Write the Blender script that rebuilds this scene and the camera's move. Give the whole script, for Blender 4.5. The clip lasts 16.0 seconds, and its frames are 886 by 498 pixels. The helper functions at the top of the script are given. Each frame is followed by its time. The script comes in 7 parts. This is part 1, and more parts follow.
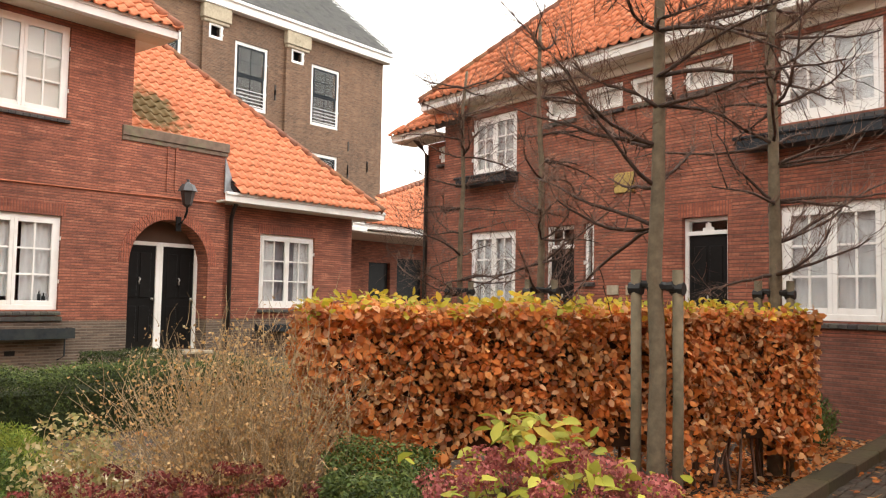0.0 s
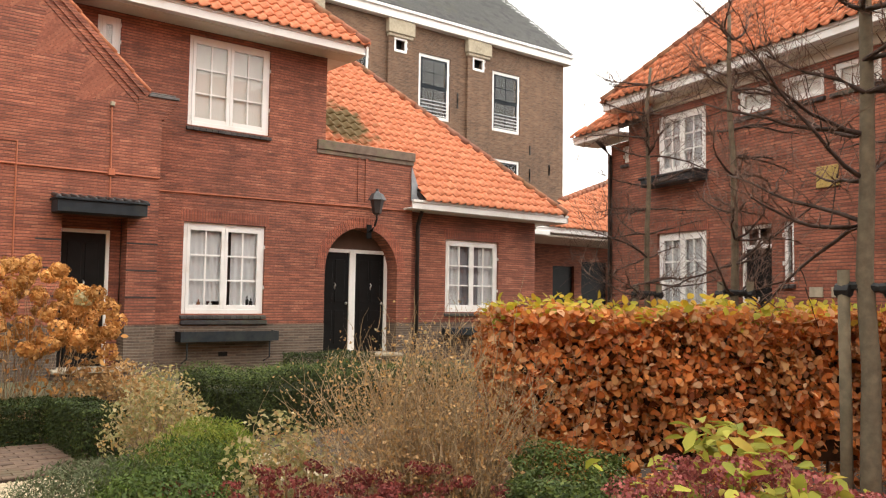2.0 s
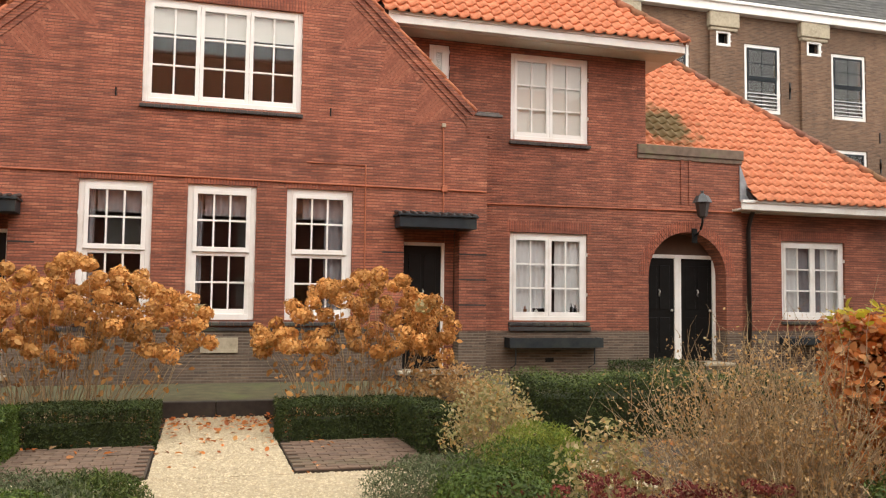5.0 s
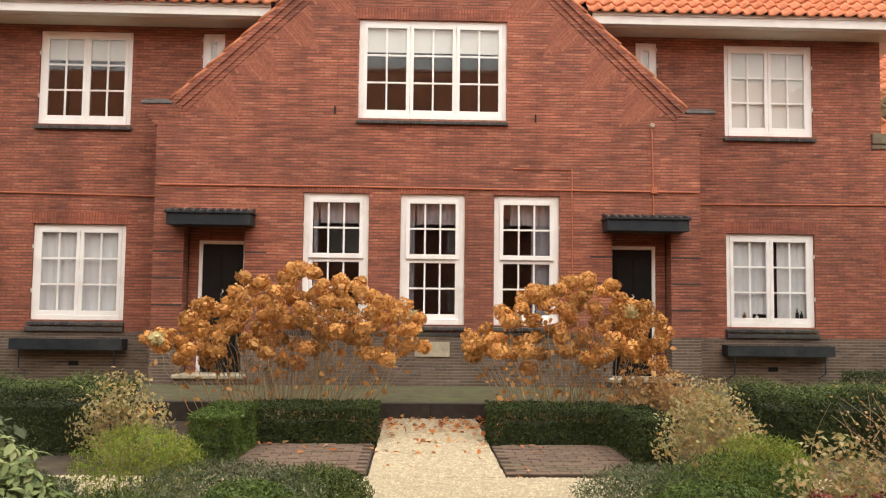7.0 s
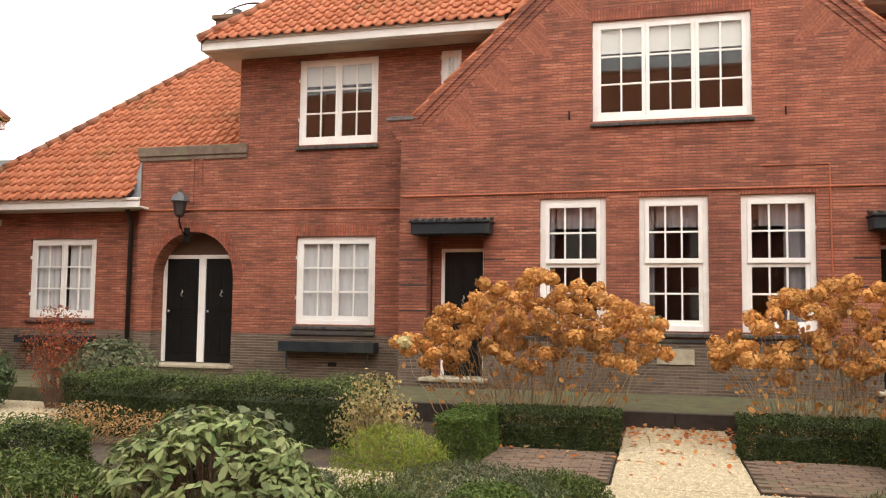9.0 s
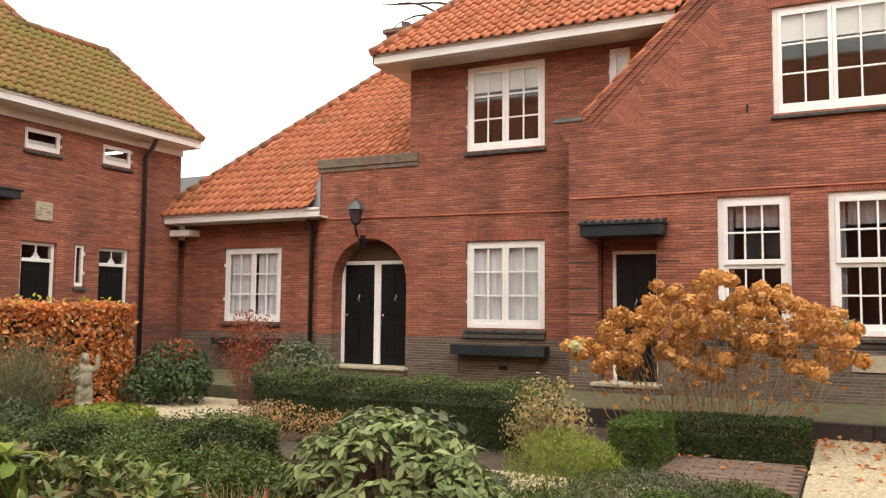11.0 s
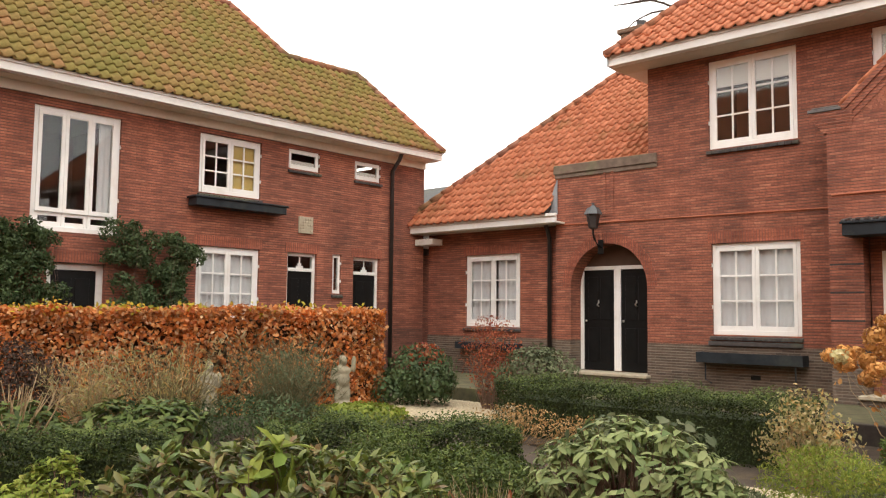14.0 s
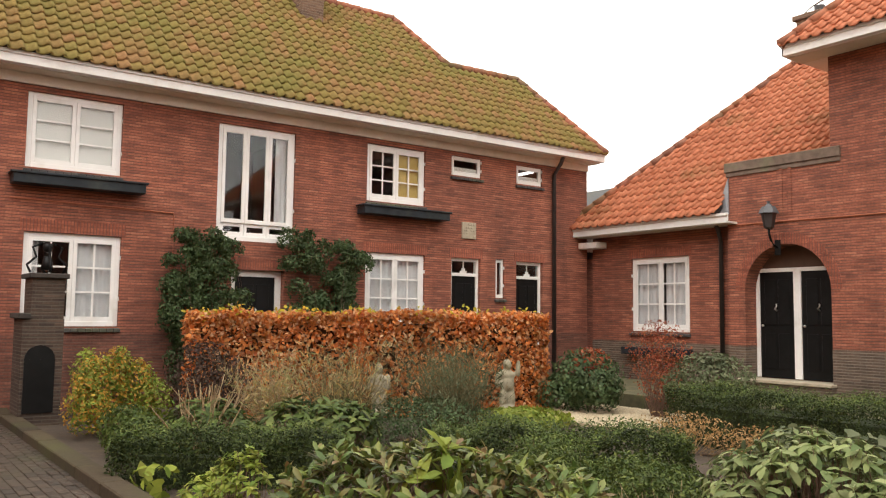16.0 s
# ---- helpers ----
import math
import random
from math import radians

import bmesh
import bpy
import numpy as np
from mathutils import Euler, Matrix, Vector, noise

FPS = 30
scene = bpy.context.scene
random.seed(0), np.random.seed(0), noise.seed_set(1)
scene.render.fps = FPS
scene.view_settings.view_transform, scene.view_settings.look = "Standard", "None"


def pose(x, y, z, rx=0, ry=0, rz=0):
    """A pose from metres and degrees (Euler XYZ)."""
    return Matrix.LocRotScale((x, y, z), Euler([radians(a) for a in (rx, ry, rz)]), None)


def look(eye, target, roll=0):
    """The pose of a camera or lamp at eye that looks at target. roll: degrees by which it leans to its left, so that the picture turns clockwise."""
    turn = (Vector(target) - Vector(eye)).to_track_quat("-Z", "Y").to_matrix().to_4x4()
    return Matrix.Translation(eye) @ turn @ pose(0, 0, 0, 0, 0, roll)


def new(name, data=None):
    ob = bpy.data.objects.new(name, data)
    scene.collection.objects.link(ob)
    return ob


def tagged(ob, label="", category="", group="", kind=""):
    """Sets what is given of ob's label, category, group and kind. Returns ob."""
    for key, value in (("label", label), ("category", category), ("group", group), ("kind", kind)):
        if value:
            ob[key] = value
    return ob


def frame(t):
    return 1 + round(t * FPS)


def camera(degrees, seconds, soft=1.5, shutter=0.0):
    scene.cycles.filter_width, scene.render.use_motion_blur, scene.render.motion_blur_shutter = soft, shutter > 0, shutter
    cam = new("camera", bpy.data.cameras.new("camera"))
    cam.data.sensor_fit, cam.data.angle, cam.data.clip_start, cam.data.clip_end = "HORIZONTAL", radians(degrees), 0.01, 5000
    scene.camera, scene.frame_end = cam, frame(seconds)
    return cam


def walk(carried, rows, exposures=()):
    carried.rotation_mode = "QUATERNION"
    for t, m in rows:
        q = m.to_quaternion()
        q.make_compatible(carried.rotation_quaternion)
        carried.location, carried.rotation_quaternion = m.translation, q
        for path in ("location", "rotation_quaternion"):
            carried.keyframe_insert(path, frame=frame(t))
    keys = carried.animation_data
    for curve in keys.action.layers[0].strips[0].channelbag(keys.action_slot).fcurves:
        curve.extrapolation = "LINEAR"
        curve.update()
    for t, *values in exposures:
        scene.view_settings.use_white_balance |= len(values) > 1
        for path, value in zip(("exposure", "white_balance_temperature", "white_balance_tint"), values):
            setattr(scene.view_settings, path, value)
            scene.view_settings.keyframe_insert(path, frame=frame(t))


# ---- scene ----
cam = camera(56.5, 16.0, soft=1.2)
PATH = [
    (0.0, pose(0, 0, 1.6, 93.48, -1.07, -51.06)),
    (0.5, pose(0, 0, 1.6, 93.46, -1.07, -47.94)),
    (1.0, pose(0, 0, 1.6, 93.45, -0.98, -44.80)),
    (1.5, pose(0, 0, 1.6, 93.38, -0.96, -41.69)),
    (2.0, pose(0, 0, 1.6, 93.53, -0.85, -38.33)),
    (2.5, pose(0, 0, 1.6, 93.56, -0.83, -34.85)),
    (3.0, pose(0, 0, 1.6, 93.58, -0.80, -31.10)),
    (3.5, pose(0, 0, 1.6, 93.62, -0.75, -27.48)),
    (4.0, pose(0, 0, 1.6, 93.64, -0.71, -23.38)),
    (6.5, pose(0, 0, 1.6, 93.90, -0.69, -5.81)),
    (7.0, pose(0, 0, 1.6, 93.94, -0.66, -1.80)),
    (7.5, pose(0, 0, 1.6, 93.98, -0.58, 2.21)),
    (8.0, pose(0, 0, 1.6, 94.05, -0.61, 7.26)),
    (8.5, pose(0, 0, 1.6, 94.11, -0.65, 11.19)),
    (9.0, pose(0, 0, 1.6, 94.16, -0.64, 14.60)),
    (11.5, pose(0, 0, 1.6, 94.32, -0.56, 29.30)),
    (12.0, pose(0, 0, 1.6, 94.35, -0.59, 32.35)),
    (12.5, pose(0, 0, 1.6, 94.41, -0.62, 35.20)),
    (13.0, pose(0, 0, 1.6, 94.44, -0.67, 37.86)),
    (13.5, pose(0, 0, 1.6, 94.49, -0.64, 39.94)),
    (14.0, pose(0, 0, 1.6, 94.52, -0.64, 42.80)),
    (14.5, pose(0, 0, 1.6, 94.55, -0.64, 45.45)),
    (15.0, pose(0, 0, 1.6, 94.60, -0.67, 48.19)),
    (15.5, pose(0, 0, 1.6, 94.67, -0.69, 50.71)),
    (16.0, pose(0, 0, 1.6, 94.69, -0.70, 54.10)),
]
EXPOSURE = [(0.0, 0.50), (2.0, 0.34), (4.0, 0.17), (7.0, 0.23), (9.0, 0.25), (12.5, 0.21), (16.0, 0.17)]
walk(cam, PATH, EXPOSURE)

# ---- light: an even, overcast autumn sky ----
world = bpy.data.worlds.new("overcast_sky")
scene.world = world
world.use_nodes = True
wn, wl = world.node_tree.nodes, world.node_tree.links
sky = wn.new("ShaderNodeTexSky")
sky.sky_type, sky.sun_disc = "NISHITA", False
sky.sun_elevation, sky.sun_rotation = radians(59), radians(142)
sky.dust_density, sky.air_density = 6.0, 1.0
soft_sky = wn.new("ShaderNodeHueSaturation")
soft_sky.inputs["Saturation"].default_value = 0.06
soft_sky.inputs["Value"].default_value = 0.10
cloud = wn.new("ShaderNodeMix")
cloud.data_type, cloud.inputs["Factor"].default_value = "RGBA", 0.8
cloud.inputs["B"].default_value = (1.0, 0.965, 0.91, 1)
wl.new(sky.outputs["Color"], soft_sky.inputs["Color"])
wl.new(soft_sky.outputs["Color"], cloud.inputs["A"])
wl.new(cloud.outputs["Result"], wn["Background"].inputs["Color"])
wn["Background"].inputs["Strength"].default_value = 2.3

sun = new("sun", bpy.data.lights.new("sun", "SUN"))
sun.data.energy, sun.data.angle, sun.data.color = 0.75, radians(60), (1.0, 0.95, 0.88)
sun.matrix_world = look((5.5, -7, 15), (0, 0, 0))

# ---- materials ----
def node_material(name, rough=0.8):
    m = bpy.data.materials.new(name)
    m.use_nodes = True
    b = m.node_tree.nodes["Principled BSDF"]
    b.inputs["Roughness"].default_value = rough
    return m, m.node_tree.nodes, m.node_tree.links, b


def ramp(n, stops):
    r = n.new("ShaderNodeValToRGB")
    e = r.color_ramp.elements
    while len(e) < len(stops):
        e.new(0.5)
    for i, (p, c) in enumerate(stops):
        e[i].position, e[i].color = p, (*c, 1)
    return r


def noise_node(n, l, vec, scale, detail=4.0, rough=0.6):
    t = n.new("ShaderNodeTexNoise")
    t.inputs["Scale"].default_value = scale
    t.inputs["Detail"].default_value = detail
    t.inputs["Roughness"].default_value = rough
    if vec is not None:
        l.new(vec, t.inputs["Vector"])
    return t.outputs["Fac"]


def mix(n, l, a, b, fac, kind="MIX"):
    m = n.new("ShaderNodeMix")
    m.data_type, m.blend_type = "RGBA", kind
    for v, k in ((a, "A"), (b, "B"), (fac, "Factor")):
        if hasattr(v, "default_value"):
            l.new(v, m.inputs[k])
        elif k == "Factor":
            m.inputs[k].default_value = v
        else:
            m.inputs[k].default_value = (*v, 1)
    return m.outputs["Result"]


def bump(n, l, b, height, strength=0.3, distance=0.01):
    k = n.new("ShaderNodeBump")
    k.inputs["Strength"].default_value, k.inputs["Distance"].default_value = strength, distance
    l.new(height, k.inputs["Height"])
    l.new(k.outputs["Normal"], b.inputs["Normal"])


def coords(n):
    return n.new("ShaderNodeTexCoord").outputs["Object"]


def brick_material(name, a, b, c, joint, course=0.0505, length=0.215, soldier=False):
    m, n, l, bs = node_material(name, 0.86)
    co = coords(n)
    sep = n.new("ShaderNodeSeparateXYZ")
    l.new(co, sep.inputs[0])
    add = n.new("ShaderNodeMath")
    l.new(sep.outputs["X"], add.inputs[0])
    l.new(sep.outputs["Y"], add.inputs[1])
    com = n.new("ShaderNodeCombineXYZ")
    l.new(add.outputs[0], com.inputs["Y" if soldier else "X"])
    l.new(sep.outputs["Z"], com.inputs["X" if soldier else "Y"])
    tex = n.new("ShaderNodeTexBrick")
    l.new(com.outputs[0], tex.inputs["Vector"])
    tex.inputs["Scale"].default_value = 1.0
    tex.inputs["Brick Width"].default_value, tex.inputs["Row Height"].default_value = length, course
    tex.inputs["Mortar Size"].default_value, tex.inputs["Mortar Smooth"].default_value = 0.0065, 0.2
    tex.inputs["Color1"].default_value, tex.inputs["Color2"].default_value = (0, 0, 0, 1), (1, 1, 1, 1)
    tex.inputs["Mortar"].default_value = (0.5, 0.5, 0.5, 1)
    tone = ramp(n, [(0.0, c), (0.35, a), (0.75, a), (1.0, b)])
    l.new(tex.outputs["Color"], tone.inputs["Fac"])
    big = noise_node(n, l, co, 0.55, 6)
    patch = ramp(n, [(0.36, (0.78, 0.75, 0.74)), (0.62, (1.12, 1.05, 1.0))])
    l.new(big, patch.inputs["Fac"])
    col = mix(n, l, tone.outputs["Color"], patch.outputs["Color"], 1.0, "MULTIPLY")
    fine = noise_node(n, l, co, 28, 5)
    spk = ramp(n, [(0.3, (0.72, 0.7, 0.7)), (0.7, (1.15, 1.12, 1.1))])
    l.new(fine, spk.inputs["Fac"])
    col = mix(n, l, col, spk.outputs["Color"], 1.0, "MULTIPLY")
    streak_map = n.new("ShaderNodeMapping")
    streak_map.inputs["Scale"].default_value = (2.2, 2.2, 0.25)
    l.new(co, streak_map.inputs["Vector"])
    streak = noise_node(n, l, streak_map.outputs[0], 1.0, 5)
    st = ramp(n, [(0.42, (1, 1, 1)), (0.75, (0.62, 0.6, 0.6))])
    l.new(streak, st.inputs["Fac"])
    col = mix(n, l, col, st.outputs["Color"], 0.8, "MULTIPLY")
    band_map = n.new("ShaderNodeMapping")
    band_map.inputs["Scale"].default_value = (1.6, 1.6, 17.0)
    l.new(co, band_map.inputs["Vector"])
    band = noise_node(n, l, band_map.outputs[0], 1.0, 3)
    bd = ramp(n, [(0.34, (0.66, 0.62, 0.6)), (0.66, (1.16, 1.14, 1.12))])
    l.new(band, bd.inputs["Fac"])
    col = mix(n, l, col, bd.outputs["Color"], 1.0, "MULTIPLY")
    beds = n.new("ShaderNodeTexBrick")
    l.new(com.outputs[0], beds.inputs["Vector"])
    beds.inputs["Scale"].default_value = 1.0
    beds.inputs["Brick Width"].default_value, beds.inputs["Row Height"].default_value = 400.0, course
    beds.inputs["Mortar Size"].default_value, beds.inputs["Mortar Smooth"].default_value = 0.0085, 0.5
    faint = n.new("ShaderNodeMath")
    faint.operation, faint.inputs[1].default_value = "MULTIPLY", 0.4
    l.new(tex.outputs["Fac"], faint.inputs[0])
    col = mix(n, l, col, joint, faint.outputs[0])
    worn = ramp(n, [(0.3, (0.35, 0.35, 0.35)), (0.7, (1, 1, 1))])
    l.new(noise_node(n, l, co, 1.7, 5), worn.inputs["Fac"])
    bed_fac = mix(n, l, (0, 0, 0), worn.outputs["Color"], beds.outputs["Fac"])
    col = mix(n, l, col, joint, bed_fac)
    l.new(col, bs.inputs["Base Color"])
    inv = n.new("ShaderNodeMath")
    inv.operation = "SUBTRACT"
    inv.inputs[0].default_value = 1.0
    l.new(beds.outputs["Fac"], inv.inputs[1])
    hs = n.new("ShaderNodeMath")
    hs.operation = "MULTIPLY_ADD"
    l.new(fine, hs.inputs[0])
    hs.inputs[1].default_value = 0.35
    l.new(inv.outputs[0], hs.inputs[2])
    bump(n, l, bs, hs.outputs[0], 0.7, 0.008)
    return m


def plain_material(name, col, rough=0.5, vary=0.12, scale=6.0, dirt=None, metal=0.0, relief=0.1):
    m, n, l, bs = node_material(name, rough)
    co = coords(n)
    f = noise_node(n, l, co, scale, 6)
    r = ramp(n, [(0.3, tuple(v * (1 - vary) for v in col)), (0.7, tuple(min(1, v * (1 + vary)) for v in col))])
    l.new(f, r.inputs["Fac"])
    c = r.outputs["Color"]
    if dirt:
        g = noise_node(n, l, co, scale * 0.35, 8, 0.7)
        gr = ramp(n, [(0.52, (0, 0, 0)), (0.72, (1, 1, 1))])
        l.new(g, gr.inputs["Fac"])
        c = mix(n, l, c, dirt, gr.outputs["Color"])
    l.new(c, bs.inputs["Base Color"])
    bs.inputs["Metallic"].default_value = metal
    h = noise_node(n, l, co, scale * 9, 4)
    bump(n, l, bs, h, relief, 0.004)
    return m


def piece_material(name, cols, rough=0.8, moss=None, moss_lo=0.5, moss_hi=0.7, island=False, relief=0.25, gain=1.0, spot=None):
    """Many pieces: each takes its own tone of the ramp; moss grows in patches."""
    m, n, l, bs = node_material(name, rough)
    rnd = n.new("ShaderNodeNewGeometry").outputs["Random Per Island"] if island else n.new("ShaderNodeObjectInfo").outputs["Random"]
    bs.inputs["Specular IOR Level"].default_value = 0.25
    k = len(cols) - 1
    r = ramp(n, [(i / k, tuple(v * gain for v in c)) for i, c in enumerate(cols)])
    l.new(rnd, r.inputs["Fac"])
    geo = n.new("ShaderNodeNewGeometry").outputs["Position"]
    f = noise_node(n, l, geo, 14, 6)
    sp = ramp(n, [(0.3, (0.7, 0.7, 0.7)), (0.7, (1.15, 1.15, 1.15))])
    l.new(f, sp.inputs["Fac"])
    c = mix(n, l, r.outputs["Color"], sp.outputs["Color"], 1.0, "MULTIPLY")
    if moss:
        g = noise_node(n, l, geo, 0.7, 9, 0.68)
        gr = ramp(n, [(moss_lo, (0, 0, 0)), (moss_hi, (1, 1, 1))])
        l.new(g, gr.inputs["Fac"])
        c = mix(n, l, c, moss, gr.outputs["Color"])
    if spot:
        vm = n.new("ShaderNodeVectorMath")
        vm.operation, vm.inputs[1].default_value = "DISTANCE", spot[:3]
        l.new(geo, vm.inputs[0])
        ma = n.new("ShaderNodeMath")
        ma.operation, ma.inputs[1].default_value = "MULTIPLY_ADD", -0.42 / spot[3]
        l.new(vm.outputs["Value"], ma.inputs[0])
        l.new(noise_node(n, l, geo, 3.5, 8, 0.7), ma.inputs[2])
        sr = ramp(n, [(0.12, (0, 0, 0)), (0.3, (1, 1, 1))])
        l.new(ma.outputs[0], sr.inputs["Fac"])
        c = mix(n, l, c, moss, sr.outputs["Color"])
    l.new(c, bs.inputs["Base Color"])
    bump(n, l, bs, noise_node(n, l, geo, 60, 4), relief, 0.004)
    return m


def leaf_material(name, cols, rough=0.55, glow=0.35):
    """Leaves: a tone of its own for each leaf, and light that shines through."""
    m, n, l, bs = node_material(name, rough)
    k = len(cols) - 1
    r = ramp(n, [(i / k, c) for i, c in enumerate(cols)])
    l.new(n.new("ShaderNodeNewGeometry").outputs["Random Per Island"], r.inputs["Fac"])
    geo = n.new("ShaderNodeNewGeometry").outputs["Position"]
    f = noise_node(n, l, geo, 2.2, 5)
    sp = ramp(n, [(0.3, (0.62, 0.62, 0.62)), (0.7, (1.25, 1.25, 1.25))])
    l.new(f, sp.inputs["Fac"])
    c = mix(n, l, r.outputs["Color"], sp.outputs["Color"], 1.0, "MULTIPLY")
    l.new(c, bs.inputs["Base Color"])
    bs.inputs["Specular IOR Level"].default_value = 0.17
    tr = n.new("ShaderNodeBsdfTranslucent")
    l.new(c, tr.inputs["Color"])
    ms = n.new("ShaderNodeMixShader")
    ms.inputs[0].default_value = glow
    l.new(bs.outputs[0], ms.inputs[1])
    l.new(tr.outputs[0], ms.inputs[2])
    l.new(ms.outputs[0], n["Material Output"].inputs["Surface"])
    return m


def glass_material():
    m, n, l, bs = node_material("window_glass", 0.02)
    tr, gl, fr, ms = (n.new(k) for k in ("ShaderNodeBsdfTransparent", "ShaderNodeBsdfGlossy", "ShaderNodeLayerWeight", "ShaderNodeMixShader"))
    tr.inputs["Color"].default_value = (0.95, 0.96, 0.955, 1)
    gl.inputs["Roughness"].default_value = 0.015
    fr.inputs["Blend"].default_value = 0.5
    steep, gloss = n.new("ShaderNodeMath"), n.new("ShaderNodeMath")
    steep.operation, steep.inputs[1].default_value = "POWER", 5.0
    gloss.operation, gloss.inputs[1].default_value, gloss.inputs[2].default_value = "MULTIPLY_ADD", 0.9, 0.04
    l.new(fr.outputs["Facing"], steep.inputs[0])
    l.new(steep.outputs[0], gloss.inputs[0])
    wob = n.new("ShaderNodeBump")
    wob.inputs["Strength"].default_value, wob.inputs["Distance"].default_value = 0.02, 0.02
    l.new(noise_node(n, l, coords(n), 2.5, 2), wob.inputs["Height"])
    l.new(wob.outputs[0], gl.inputs["Normal"])
    l.new(gloss.outputs[0], ms.inputs[0])
    l.new(tr.outputs[0], ms.inputs[1])
    l.new(gl.outputs[0], ms.inputs[2])
    l.new(ms.outputs[0], n["Material Output"].inputs["Surface"])
    return m


BRICK = brick_material("red_brick", (0.40, 0.152, 0.094), (0.47, 0.20, 0.125), (0.275, 0.105, 0.072), (0.095, 0.05, 0.038))
SOLDIER = brick_material("soldier_brick", (0.40, 0.135, 0.08), (0.46, 0.17, 0.10), (0.31, 0.10, 0.065), (0.14, 0.06, 0.045), soldier=True)
PLINTH = brick_material("plinth_brick", (0.165, 0.13, 0.098), (0.22, 0.17, 0.13), (0.11, 0.088, 0.07), (0.21, 0.18, 0.145))
DARK_BRICK = brick_material("dark_red_brick", (0.25, 0.105, 0.072), (0.30, 0.14, 0.095), (0.17, 0.075, 0.055), (0.11, 0.065, 0.05))
BROWN = brick_material("brown_brick", (0.205, 0.128, 0.08), (0.26, 0.17, 0.105), (0.14, 0.09, 0.06), (0.21, 0.16, 0.115), 0.06, 0.22)
WHITE = plain_material("white_paint", (0.85, 0.835, 0.80), 0.4, 0.03, 5, (0.72, 0.69, 0.63))
CREAM = plain_material("soffit_paint", (0.74, 0.68, 0.58), 0.5, 0.06, 3, (0.6, 0.54, 0.45))
BLACK = plain_material("black_paint", (0.008, 0.008, 0.008), 0.45, 0.3, 5)
BLACK.node_tree.nodes["Principled BSDF"].inputs["Specular IOR Level"].default_value = 0.2
DARKWOOD = plain_material("blue_black_paint", (0.022, 0.027, 0.032), 0.5, 0.3, 4, (0.05, 0.055, 0.05))
WEDGE = piece_material("tumbled_brick", [(0.33, 0.12, 0.075), (0.38, 0.15, 0.092), (0.27, 0.10, 0.066), (0.35, 0.135, 0.085)], 0.86, island=True)
DARKWOOD.node_tree.nodes["Principled BSDF"].inputs["Specular IOR Level"].default_value = 0.2
CAPSTONE = plain_material("grey_capstone", (0.13, 0.12, 0.115), 0.85, 0.3, 9, (0.17, 0.16, 0.13))
SILL = piece_material("glazed_sill_tile", [(0.05, 0.048, 0.05), (0.09, 0.08, 0.075)], 0.45, (0.12, 0.13, 0.07), 0.5, 0.75)
STONE = plain_material("pale_stone", (0.42, 0.36, 0.26), 0.85, 0.15, 9, (0.25, 0.22, 0.15))
COPING = plain_material("weathered_coping", (0.17, 0.122, 0.09), 0.9, 0.3, 7, (0.16, 0.17, 0.09))
LEAD = plain_material("grey_lead", (0.30, 0.32, 0.34), 0.5, 0.2, 8)
SLATE = piece_material("grey_slate", [(0.075, 0.074, 0.072), (0.115, 0.112, 0.106), (0.095, 0.093, 0.086)], 0.75, (0.11, 0.105, 0.075), 0.55, 0.8, True)
IRON = plain_material("weathered_grey_iron", (0.075, 0.078, 0.082), 0.5, 0.25, 9)
COPPER = plain_material("terracotta_cable_paint", (0.42, 0.13, 0.06), 0.6, 0.1)
BRASS = plain_material("pale_metal", (0.55, 0.53, 0.48), 0.3, 0.1, 9, None, 0.9)
ZINC = plain_material("dark_pipe", (0.035, 0.028, 0.026), 0.5, 0.3, 5)
GLASS = glass_material()
# dark tone that puts the dimness of the rooms into the plaster's colour
ROOM = plain_material("room_shade_plaster", (0.16, 0.13, 0.11), 0.9, 0.1)
BLIND = plain_material("white_blind", (0.72, 0.70, 0.66), 0.8, 0.04)
LACE = plain_material("lace_curtain", (0.66, 0.65, 0.66), 0.9, 0.08, 14)
# grey of curtains, and of the reflection imitated in the tall sashes
CLOTH_AND_REFLECTION = plain_material("grey_curtain_and_reflection", (0.22, 0.21, 0.23), 0.9, 0.15, 8)
AMBER = plain_material("yellow_blind", (0.60, 0.43, 0.14), 0.8, 0.08)
ORANGE_TILES = [(0.66, 0.235, 0.115), (0.70, 0.255, 0.125), (0.61, 0.21, 0.10), (0.72, 0.275, 0.14)]
DULL_TILES = [(0.48, 0.165, 0.08), (0.55, 0.20, 0.10), (0.42, 0.14, 0.068), (0.58, 0.22, 0.115), (0.45, 0.155, 0.075)]
TILE = piece_material("orange_pantile", ORANGE_TILES, 0.6, (0.17, 0.12, 0.05), 0.66, 0.82, spot=(9.75, 16.2, 5.6, 1.0))
TILES = piece_material("orange_pantiles", ORANGE_TILES, 0.6, (0.17, 0.12, 0.05), 0.66, 0.82, True, spot=(9.75, 16.2, 5.6, 1.0))
TILE_DULL = piece_material("weathered_pantile", DULL_TILES, 0.65, (0.15, 0.12, 0.045), 0.56, 0.82)
TILES_DULL = piece_material("weathered_pantiles", DULL_TILES, 0.65, (0.15, 0.12, 0.045), 0.56, 0.82, True)
RIDGE = piece_material("weathered_ridge_tile", [(0.27, 0.10, 0.062), (0.36, 0.135, 0.07), (0.20, 0.09, 0.06), (0.30, 0.14, 0.09)], 0.8, (0.12, 0.10, 0.045), 0.5, 0.7, True)
MOSSY = [(0.25, 0.165, 0.05), (0.22, 0.165, 0.045), (0.29, 0.155, 0.065), (0.20, 0.145, 0.04)]
TILE_MOSS = piece_material("mossy_pantile", MOSSY, 0.8, (0.165, 0.15, 0.035), 0.46, 0.72)
